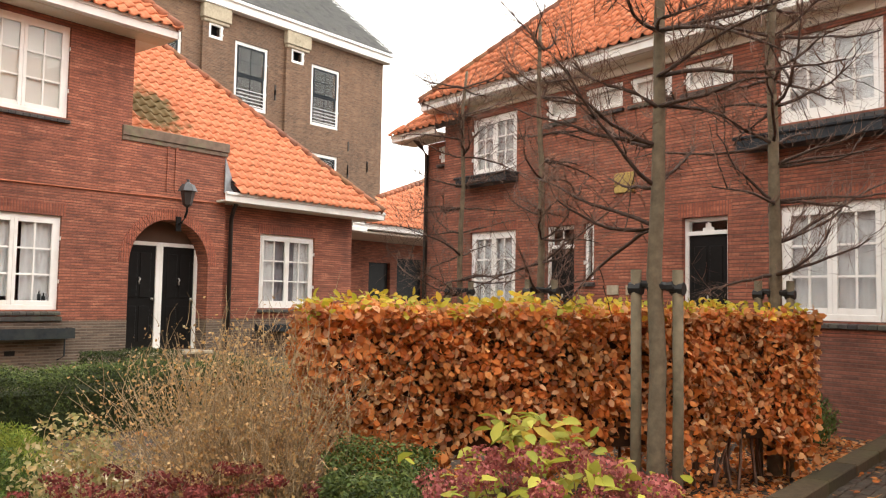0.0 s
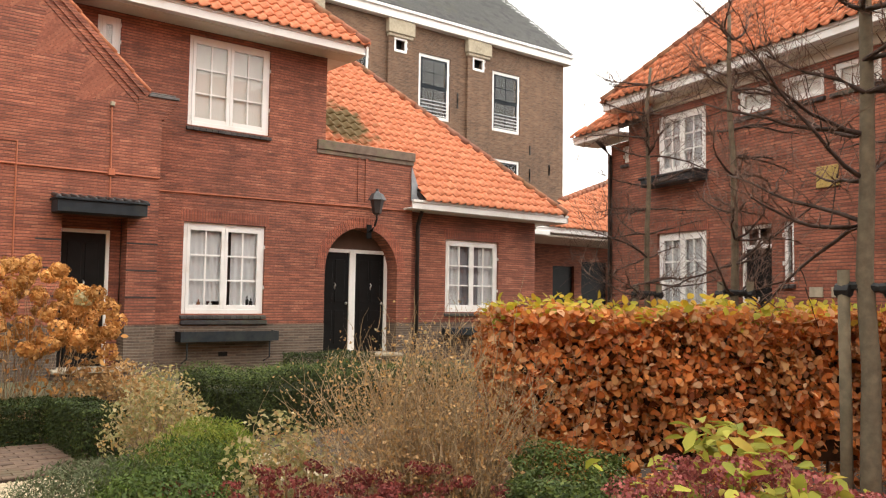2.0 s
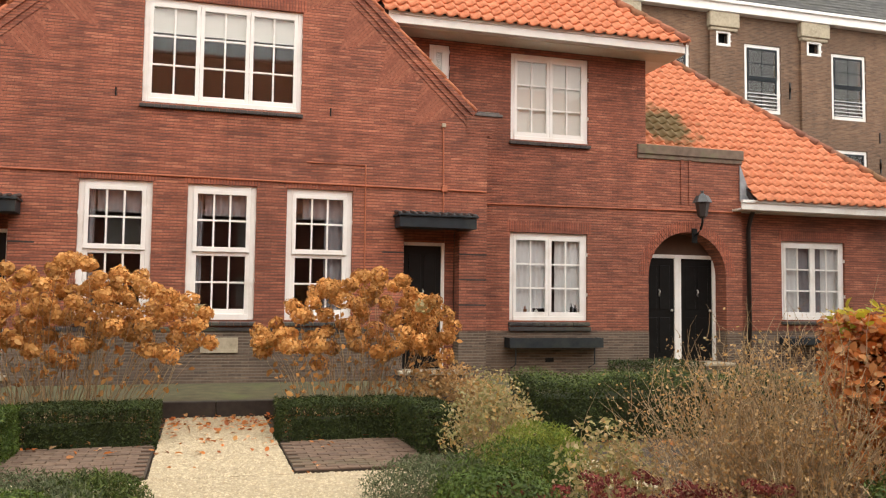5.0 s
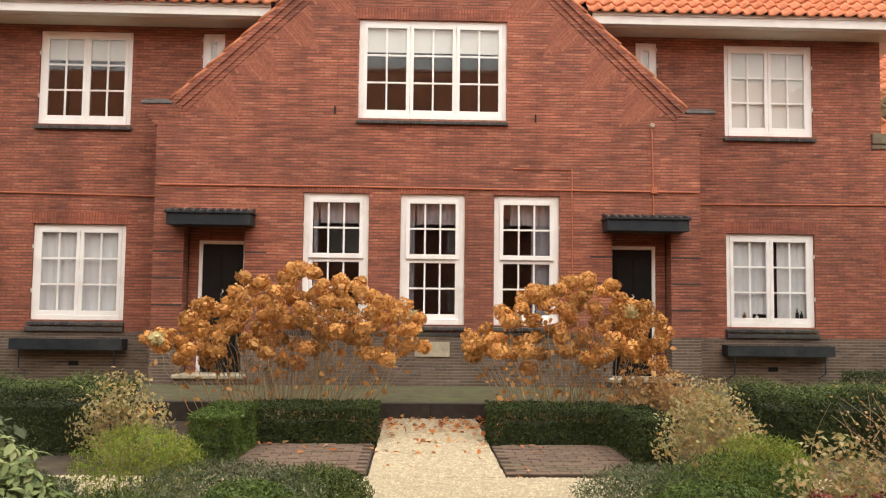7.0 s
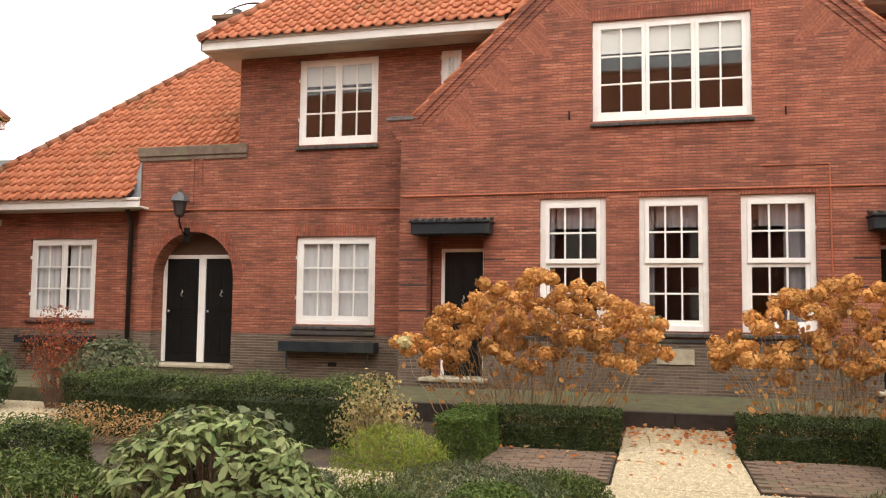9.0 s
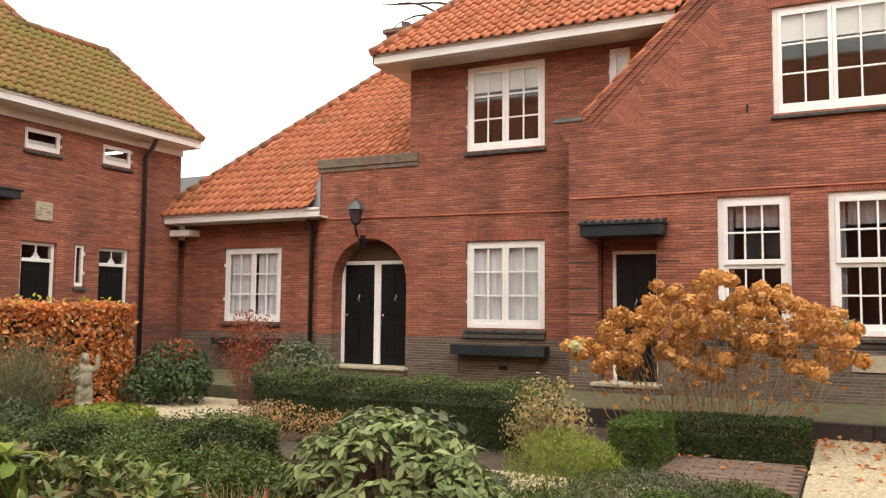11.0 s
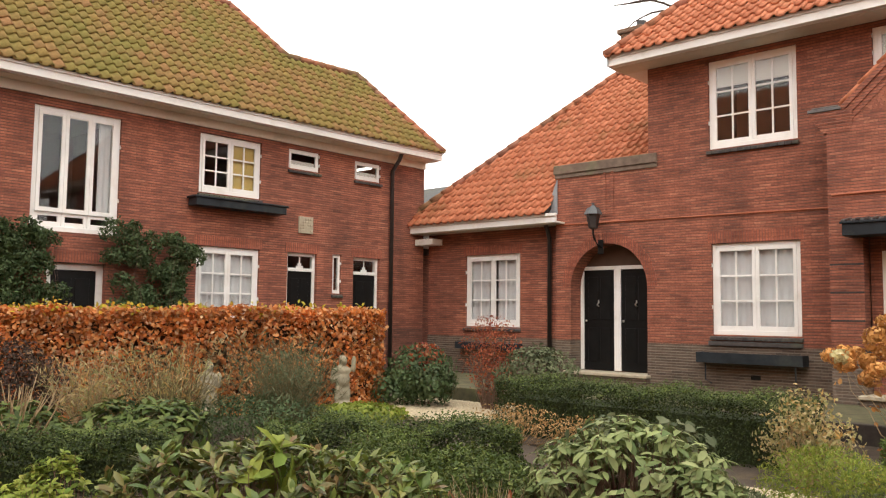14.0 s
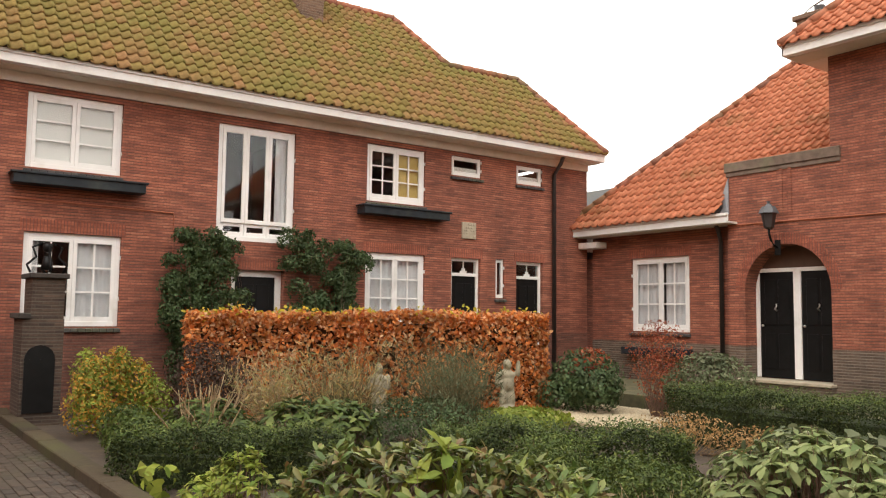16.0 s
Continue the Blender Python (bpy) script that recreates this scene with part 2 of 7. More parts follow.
TILES_MOSS = piece_material("mossy_pantiles", MOSSY, 0.8, (0.165, 0.15, 0.035), 0.46, 0.72, True)

# ---- building helpers ----
def box(bm, x0, x1, y0, y1, z0, z1):
    v = [bm.verts.new(p) for p in ((x0, y0, z0), (x1, y0, z0), (x1, y1, z0), (x0, y1, z0), (x0, y0, z1), (x1, y0, z1), (x1, y1, z1), (x0, y1, z1))]
    for f in ((0, 3, 2, 1), (4, 5, 6, 7), (0, 1, 5, 4), (1, 2, 6, 5), (2, 3, 7, 6), (3, 0, 4, 7)):
        bm.faces.new([v[i] for i in f])
    return bm


def boxes(*bb):
    bm = bmesh.new()
    for b in bb:
        box(bm, *b)
    return bm


def prism(outline, y0, y1):
    """A plate in the x-z plane, from an outline, between two depths."""
    bm = bmesh.new()
    a = [bm.verts.new((x, y0, z)) for x, z in outline]
    b = [bm.verts.new((x, y1, z)) for x, z in outline]
    bm.faces.new(a)
    bm.faces.new(b[::-1])
    for i in range(len(a)):
        j = (i + 1) % len(a)
        bm.faces.new((a[j], a[i], b[i], b[j]))
    bmesh.ops.recalc_face_normals(bm, faces=bm.faces)
    return bm


def tube(path, r, sides=8, bm=None, r1=None):
    """A round bar along a list of places, which may taper."""
    bm = bm or bmesh.new()
    rings = []
    pts = [Vector(p) for p in path]
    for i, p in enumerate(pts):
        d = (pts[min(i + 1, len(pts) - 1)] - pts[max(i - 1, 0)]).normalized()
        s = d.orthogonal().normalized()
        t = d.cross(s)
        rr = r if r1 is None else r + (r1 - r) * i / (len(pts) - 1)
        rings.append([bm.verts.new(p + (s * math.cos(a) + t * math.sin(a)) * rr) for a in [2 * math.pi * k / sides for k in range(sides)]])
    for a, b in zip(rings, rings[1:]):
        for k in range(sides):
            bm.faces.new((a[k], a[(k + 1) % sides], b[(k + 1) % sides], b[k]))
    bm.faces.new(rings[0][::-1])
    bm.faces.new(rings[-1])
    return bm


def finish(bm, bev=0.0):
    if bev:
        bmesh.ops.bevel(bm, geom=list(bm.edges), offset=bev, segments=1, affect="EDGES")
    me = bpy.data.meshes.new("mesh")
    bm.to_mesh(me)
    bm.free()
    return me


def part(name, bm, material, parent=None, label="", bev=0.0, smooth=False):
    me = finish(bm, bev) if isinstance(bm, bmesh.types.BMesh) else bm
    me.name = name
    if not me.materials:
        me.materials.append(material)
    if smooth:
        me.polygons.foreach_set("use_smooth", [True] * len(me.polygons))
    ob = new(name, me)
    ob.parent = parent
    if label:
        ob["label"] = label
    return ob


def thing(name, label, category, m=None, group="", kind=""):
    ob = new(name)
    if m is not None:
        ob.matrix_world = m
    return tagged(ob, label, category, group, kind)


def raw_mesh(name, verts, faces, material):
    me = bpy.data.meshes.new(name)
    nv, nf, k = len(verts), len(faces), faces.shape[1]
    me.vertices.add(nv)
    me.vertices.foreach_set("co", np.asarray(verts, dtype=np.float32).ravel())
    me.loops.add(nf * k)
    me.loops.foreach_set("vertex_index", np.asarray(faces, dtype=np.int32).ravel())
    me.polygons.add(nf)
    me.polygons.foreach_set("loop_start", np.arange(nf, dtype=np.int32) * k)
    me.update(calc_edges=True)
    me.materials.append(material)
    return me


def wall_mesh(x0, x1, z0, z1, y0, y1, holes=(), cuts=()):
    """A wall with real openings; cuts are (place, outward normal) planes that trim its outline."""
    xs = sorted({x0, x1, *[v for h in holes for v in h[:2] if x0 < v < x1]})
    zs = sorted({z0, z1, *[v for h in holes for v in h[2:] if z0 < v < z1]})
    bm = bmesh.new()
    vs = {}

    def vert(i, j, y):
        if (i, j, y) not in vs:
            vs[i, j, y] = bm.verts.new((xs[i], y, zs[j]))
        return vs[i, j, y]

    def solid(i, j):
        if not (0 <= i < len(xs) - 1 and 0 <= j < len(zs) - 1):
            return False
        cx, cz = (xs[i] + xs[i + 1]) / 2, (zs[j] + zs[j + 1]) / 2
        return not any(h[0] < cx < h[1] and h[2] < cz < h[3] for h in holes)

    for i in range(len(xs) - 1):
        for j in range(len(zs) - 1):
            if not solid(i, j):
                continue
            bm.faces.new([vert(a, b, y0) for a, b in ((i, j), (i + 1, j), (i + 1, j + 1), (i, j + 1))])
            bm.faces.new([vert(a, b, y1) for a, b in ((i, j + 1), (i + 1, j + 1), (i + 1, j), (i, j))])
            for (di, dj), (p, q) in {(-1, 0): ((i, j + 1), (i, j)), (1, 0): ((i + 1, j), (i + 1, j + 1)), (0, -1): ((i, j), (i + 1, j)), (0, 1): ((i + 1, j + 1), (i, j + 1))}.items():
                if not solid(i + di, j + dj):
                    bm.faces.new((vert(*q, y0), vert(*p, y0), vert(*p, y1), vert(*q, y1)))
    for co, no in cuts:
        bmesh.ops.bisect_plane(bm, geom=[*bm.verts, *bm.edges, *bm.faces], plane_co=co, plane_no=no, clear_outer=True)
        bmesh.ops.holes_fill(bm, edges=[e for e in bm.edges if e.is_boundary])
    bmesh.ops.recalc_face_normals(bm, faces=bm.faces)
    return bm


def sash_bars(bm, x0, x1, z0, z1, y0, y1, cols, rows, edge, bar):
    box(bm, x0, x0 + edge, y0, y1, z0, z1)
    box(bm, x1 - edge, x1, y0, y1, z0, z1)
    box(bm, x0 + edge, x1 - edge, y0, y1, z0, z0 + edge * 1.25)
    box(bm, x0 + edge, x1 - edge, y0, y1, z1 - edge, z1)
    ix0, ix1, iz0, iz1 = x0 + edge, x1 - edge, z0 + edge * 1.25, z1 - edge
    cells = []
    for i in range(1, cols):
        x = ix0 + (ix1 - ix0) * i / cols
        box(bm, x - bar / 2, x + bar / 2, y0 + 0.008, y1 - 0.005, iz0, iz1)
    for j in range(1, rows):
        z = iz0 + (iz1 - iz0) * j / rows
        for i in range(cols):
            a = ix0 + (ix1 - ix0) * i / cols + (bar / 2 if i else 0)
            b = ix0 + (ix1 - ix0) * (i + 1) / cols - (bar / 2 if i < cols - 1 else 0)
            box(bm, a, b, y0 + 0.008, y1 - 0.005, z - bar / 2, z + bar / 2)
    for i in range(cols):
        for j in range(rows):
            cells.append((ix0 + (ix1 - ix0) * i / cols, ix0 + (ix1 - ix0) * (i + 1) / cols, iz0 + (iz1 - iz0) * j / rows, iz0 + (iz1 - iz0) * (j + 1) / rows))
    return cells


def curtain_mesh(x0, x1, z0, z1, y, waves, depth=0.03, seed=0):
    rnd = random.Random(seed)
    n = max(8, int(waves * 8))
    ph = rnd.random() * 6
    xs = [x0 + (x1 - x0) * i / n for i in range(n + 1)]
    ys = [y + depth * math.sin(ph + waves * 6.28 * i / n) for i in range(n + 1)]
    bm = bmesh.new()
    rows = [[bm.verts.new((x, yy + t, z)) for x, yy in zip(xs, ys)] for t in (0, 0.006) for z in (z0, z1)]
    for i in range(n):
        bm.faces.new((rows[0][i], rows[0][i + 1], rows[1][i + 1], rows[1][i]))
        bm.faces.new((rows[2][i + 1], rows[2][i], rows[3][i], rows[3][i + 1]))
    return bm


def sill_tile_mesh():
    bm = box(bmesh.new(), -0.0545, 0.0545, -0.06, 0.07, -0.085, 0.0)
    for v in bm.verts:
        if v.co.y < 0 and v.co.z > -0.05:
            v.co.z -= 0.03
    me = finish(bm, 0.006)
    me.materials.append(SILL)
    return me


SILL_TILE = sill_tile_mesh()


def window(house, x0, x1, z0, z1, y, lights, sill=True, drape="", label="", edge=0.062, seed=0, recess=0.05, outer=0.08):
    """lights: one (left share, right share, low share, high share, columns, rows) for each sash."""
    w = part("window", sash_bars_outer(x0, x1, z0, z1, y + recess, outer), WHITE, house, label or "white-painted timber window with small panes", 0.006)
    ix0, ix1, iz0, iz1 = x0 + outer, x1 - outer, z0 + outer, z1 - outer
    for a, b, c, d, cols, rows in lights:
        sx0, sx1 = ix0 + (ix1 - ix0) * a, ix0 + (ix1 - ix0) * b
        sz0, sz1 = iz0 + (iz1 - iz0) * c, iz0 + (iz1 - iz0) * d
        sx0 += 0.004 if a > 0 else 0
        yy = y + recess + (0.02 if c == 0 and d < 1 else 0.0) - 0.012
        if d == 1 and c > 0:
            yy -= 0.018
        bm = bmesh.new()
        cells = sash_bars(bm, sx0, sx1, sz0, sz1, yy, yy + 0.045, cols, rows, edge, 0.031)
        part("sash", bm, WHITE, w, "", 0.004)
        for p in cells:
            g = part("pane", boxes((p[0], p[1], yy + 0.018, yy + 0.023, p[2], p[3])), GLASS, w)
            g.visible_shadow = False
    if sill:
        k = max(3, round((x1 - x0 + 0.06) / 0.115))
        for i in range(k):
            t = new("sill_tile", SILL_TILE)
            t.parent = w
            t.matrix_local = Matrix.Translation((x0 - 0.03 + (x1 - x0 + 0.06) * (i + 0.5) / k, y, z0 - 0.012)) @ Matrix.Diagonal(((x1 - x0 + 0.06) / k / 0.115, 1, 1, 1))
    for d in drape.split():
        k, _, span = d.partition(":")
        a, b, c, e = [float(v) for v in span.split(",")] if span else (0, 1, 0, 1)
        cx0, cx1, cz0, cz1 = ix0 + (ix1 - ix0) * a, ix0 + (ix1 - ix0) * b, iz0 + (iz1 - iz0) * c, iz0 + (iz1 - iz0) * e
        if k == "blind":
            part("blind", boxes((cx0, cx1, y + 0.105, y + 0.111, cz0, cz1)), BLIND, w, "drawn white roller blind")
        elif k == "amber":
            part("blind", boxes((cx0, cx1, y + 0.11, y + 0.116, cz0, cz1)), AMBER, w, "drawn yellow blind")
        elif k == "dark":
            part("curtain", curtain_mesh(cx0, cx1, cz0, cz1, y + 0.15, 5 * (cx1 - cx0) + 1, 0.015, seed), CLOTH_AND_REFLECTION, w, "grey curtain", smooth=True)
        else:
            part("curtain", curtain_mesh(cx0, cx1, cz0, cz1, y + 0.135, 6 * (cx1 - cx0) + 1, 0.012, seed), LACE, w, "white lace curtain", smooth=True)
    return w


def sash_bars_outer(x0, x1, z0, z1, y, o):
    return boxes((x0, x0 + o, y, y + 0.1, z0, z1), (x1 - o, x1, y, y + 0.1, z0, z1), (x0 + o, x1 - o, y, y + 0.1, z1 - o, z1), (x0 + o, x1 - o, y - 0.03, y + 0.1, z0 - 0.01, z0 + o),
                 (x0 - 0.015, x0 + 0.012, y - 0.045, y - 0.004, z0 + 0.28 * (z1 - z0), z0 + 0.28 * (z1 - z0) + 0.07), (x1 - 0.012, x1 + 0.015, y - 0.045, y - 0.004, z0 + 0.28 * (z1 - z0), z0 + 0.28 * (z1 - z0) + 0.07),
                 (x0 - 0.015, x0 + 0.012, y - 0.045, y - 0.004, z0 + 0.74 * (z1 - z0), z0 + 0.74 * (z1 - z0) + 0.07), (x1 - 0.012, x1 + 0.015, y - 0.045, y - 0.004, z0 + 0.74 * (z1 - z0), z0 + 0.74 * (z1 - z0) + 0.07))


def casement(rows=3, cols=2):
    return [(0, 0.5, 0, 1, cols, rows), (0.5, 1, 0, 1, cols, rows)]


def lintel(house, x0, x1, z, y, h=0.21):
    part("lintel", boxes((x0 - 0.06, x1 + 0.06, y - 0.006, y + 0.02, z + 0.004, z + h)), SOLDIER, house, "course of upright bricks over the window")


def front_door(house, x0, x1, z0, z1, y, transom=0.0, knob_left=True, post=0.06, label="black-painted panelled front door in a white frame"):
    d = part("door", boxes((x0 + post, x1 - post, y + 0.03, y + 0.08, z0, z1 - transom - post)), BLACK, house, label, 0.004)
    bm = boxes((x0, x0 + post, y, y + 0.1, z0, z1), (x1 - post, x1, y, y + 0.1, z0, z1), (x0 + post, x1 - post, y, y + 0.1, z1 - post, z1))
    if transom:
        box(bm, x0 + post, x1 - post, y - 0.01, y + 0.1, z1 - transom - post, z1 - transom)
    part("frame", bm, WHITE, d, "white door frame", 0.004)
    w = x1 - x0 - 2 * post
    dz = z1 - transom - post - z0
    bm = bmesh.new()
    for a, b, c, e in ((0.14, 0.46, 0.08, 0.42), (0.54, 0.86, 0.08, 0.42), (0.14, 0.46, 0.5, 0.93), (0.54, 0.86, 0.5, 0.93)):
        box(bm, x0 + post + w * a, x0 + post + w * b, y + 0.016, y + 0.029, z0 + dz * c, z0 + dz * e)
    part("panel", bm, BLACK, d, "", 0.005)
    kx = x0 + post + w * (0.9 if not knob_left else 0.1)
    bm = bmesh.new()
    bmesh.ops.create_uvsphere(bm, u_segments=8, v_segments=6, radius=0.028, matrix=Matrix.Translation((kx, y - 0.01, z0 + 1.0)))
    part("knob", bm, BRASS, d, "pale metal knob", smooth=True)
    cx = (x0 + x1) / 2
    part("knocker", tube([(cx, y + 0.0, z0 + 1.42), (cx + 0.02, y - 0.02, z0 + 1.38), (cx - 0.015, y - 0.03, z0 + 1.33), (cx + 0.015, y, z0 + 1.29)], 0.014, 6), BRASS, d, "pale metal knocker", smooth=True)
    if transom:
        g = part("transom_pane", boxes((x0 + post, x1 - post, y + 0.045, y + 0.05, z1 - transom, z1 - post)), GLASS, d)
        g.visible_shadow = False
        zt = z1 - transom
        part("transom_ornament", boxes((cx - 0.012, cx + 0.012, y + 0.02, y + 0.04, zt, z1 - post), (cx - 0.09, cx + 0.09, y + 0.02, y + 0.04, zt, zt + 0.05), (cx - 0.045, cx + 0.045, y + 0.02, y + 0.04, zt + 0.05, zt + 0.11)), WHITE, d, "white ornament of the transom")
    return d


def pantile():
    """One S-shaped clay tile, 0.24 wide and 0.36 long: flat at x-y, z out of the roof."""
    w, le, t = 0.25, 0.35, 0.014
    prof = [(0.0, 0.004), (0.16, -0.016), (0.36, -0.025), (0.54, -0.014), (0.66, 0.008), (0.76, 0.029), (0.87, 0.034), (0.96, 0.022), (1.0, 0.0)]
    n = len(prof) - 1
    v, f = [], []
    for yy, lift in ((0.0, 0.056), (le, 0.004)):
        for u, z in prof:
            v.append((u * w - w / 2, yy, lift + z))
    for i in range(n):
        f.append((i, i + 1, n + 2 + i, n + 1 + i))
    k = len(v)
    for i in range(n + 1):
        v.append((v[i][0], 0.0, v[i][2] - t - 0.016))
    for i in range(n):
        f.append((k + i, k + i + 1, i + 1, i))
    return np.array(v), np.array(f)


def inside(poly, x, y):
    c = False
    for (x0, y0), (x1, y1) in zip(poly, poly[1:] + poly[:1]):
        if (y0 > y) != (y1 > y) and x < (x1 - x0) * (y - y0) / (y1 - y0) + x0:
            c = not c
    return c


def pantile_roof(house, origin, udir, vdir, poly, mats, keep, gauge=0.262, pitch=0.22, caps=(), label="orange clay pantile roof", under=True):
    """Tiles over a sloping outline poly (metres along u and up v); keep picks the near ones, by their (u, v), that stand as objects."""
    o, u, v = Vector(origin), Vector(udir).normalized(), Vector(vdir).normalized()
    nrm = u.cross(v).normalized()
    m = Matrix((u.to_4d(), v.to_4d(), nrm.to_4d(), (0, 0, 0, 1))).transposed()
    m.col[3] = (*o, 1)
    m[3][0] = m[3][1] = m[3][2] = 0
    bm = bmesh.new()
    lo = [bm.verts.new((a, b, -0.02)) for a, b in poly]
    hi = [bm.verts.new((a, b, -0.12)) for a, b in poly]
    bm.faces.new(lo)
    bm.faces.new(hi[::-1])
    for i in range(len(poly)):
        bm.faces.new((lo[i], hi[i], hi[(i + 1) % len(poly)], lo[(i + 1) % len(poly)]))
    bmesh.ops.recalc_face_normals(bm, faces=bm.faces)
    roof = part("roof", bm, ZINC, house, label)
    roof.matrix_local = m
    tv, tf = pantile()
    tme = raw_mesh("tile", tv, tf, mats[0])
    rest_v, rest_f, near = [], [], 0
    us, vs = [p[0] for p in poly], [p[1] for p in poly]
    rnd = random.Random(len(poly) * 7 + int(max(us) * 10))
    y = min(vs)
    while y < max(vs):
        x = min(us) + pitch / 2
        while x < max(us):
            if inside(poly, x, y + 0.12):
                jx, jy, jr = rnd.uniform(-0.004, 0.004), rnd.uniform(-0.007, 0.007), rnd.uniform(-0.9, 0.9)
                tm = pose(x + jx, y + jy - 0.05, rnd.uniform(0, 0.005), rnd.uniform(-0.5, 0.5), rnd.uniform(-0.8, 0.8), jr)
                if near < 300 and keep(x, y):
                    ob = new("tile", tme)
                    ob.parent = roof
                    ob.matrix_local = tm
                    near += 1
                else:
                    a = np.array(tm)
                    rest_f.append(tf + len(rest_v) * len(tv))
                    rest_v.append(tv @ a[:3, :3].T + a[:3, 3])
            x += pitch
        y += gauge
    if rest_v:
        ob = new("tiles", raw_mesh("tiles", np.concatenate(rest_v), np.concatenate(rest_f), mats[1]))
        ob.parent = roof
        tagged(ob, kind="stuff")
    for (a, b) in caps:
        bm = bmesh.new()
        A, B = Vector((*a, 0.02)), Vector((*b, 0.02))
        k = max(2, int((B - A).length / 0.33))
        for i in range(k):
            p, q = A.lerp(B, i / k), A.lerp(B, (i + 1.12) / k)
            tube([p, p.lerp(q, 0.5), q], 0.105, 8, bm, 0.085)
        part("ridge_tiles", bm, RIDGE, roof, "row of round ridge tiles", smooth=True)
    return roof


def gutter(house, x0, x1, y0, y1, z0, z1, soffit_to, label="white-painted box gutter"):
    prof = [(y0, z0), (y0 + 0.16, z0), (y0 + 0.16, z0 + 0.03), (y0 + 0.03, z0 + 0.03), (y0 + 0.03, z1 + 0.012), (y0 - 0.03, z1 + 0.012), (y0 - 0.03, z1 - 0.045), (y0, z1 - 0.045)]
    bm = bmesh.new()
    ends = [[bm.verts.new((x, y, z)) for y, z in prof] for x in (x0, x1)]
    bm.faces.new(ends[0])
    bm.faces.new(ends[1][::-1])
    for i in range(8):
        j = (i + 1) % 8
        bm.faces.new((ends[0][i], ends[1][i], ends[1][j], ends[0][j]))
    bmesh.ops.recalc_face_normals(bm, faces=bm.faces)
    g = part("gutter", bm, WHITE, house, label, 0.004)
    part("soffit", boxes((x0, x1, y0 + 0.16, soffit_to, z0 - 0.01, z0 + 0.03)), CREAM, house, "cream-painted soffit boards")
    return g


# ---- main house with the stepped gable, mirrored about its middle ----
MID = 0.2
main = thing("house", "red brick almshouse with a central gable and orange pantile roofs", "house")
YB, YW, YL = 14.0, 14.3, 14.5


def mx(x):
    return 2 * MID - x


def pair(x0, x1):
    return [(x0, x1), (mx(x1), mx(x0))]


recessed = []


def P_BACK(x, y, z):
    """The place of a point of the wings once they stand back."""
    return Vector((x * BACK, y * BACK, 1.6 + (z - 1.6) * BACK))


BAY = (-4.46, 4.86)
SL = 0.945
BACK = 14.75 / 14.3  # the wings stand back from the bay
bay_holes = [(-1.06, 1.5, 4.80, 6.54), (-1.95, -0.84, 1.28, 3.5), (-0.3, 0.8, 1.28, 3.5), (1.3, 2.42, 1.28, 3.5)] + [(a, b, 0.25, 2.9) for a, b in pair(3.33, 4.35)]
cuts = [((4.65, 0, 5.04), (SL, 0, 1)), ((mx(4.65), 0, 5.04), (-SL, 0, 1))]
part("wall", wall_mesh(BAY[0], BAY[1], 1.10, 9.6, YB, YB + 0.3, bay_holes, cuts), BRICK, main, "red brick gable wall with raked joints")
part("plinth", wall_mesh(BAY[0], BAY[1], 0.0, 1.10, YB - 0.012, YB + 0.3, bay_holes), PLINTH, main, "grey-brown brick plinth")
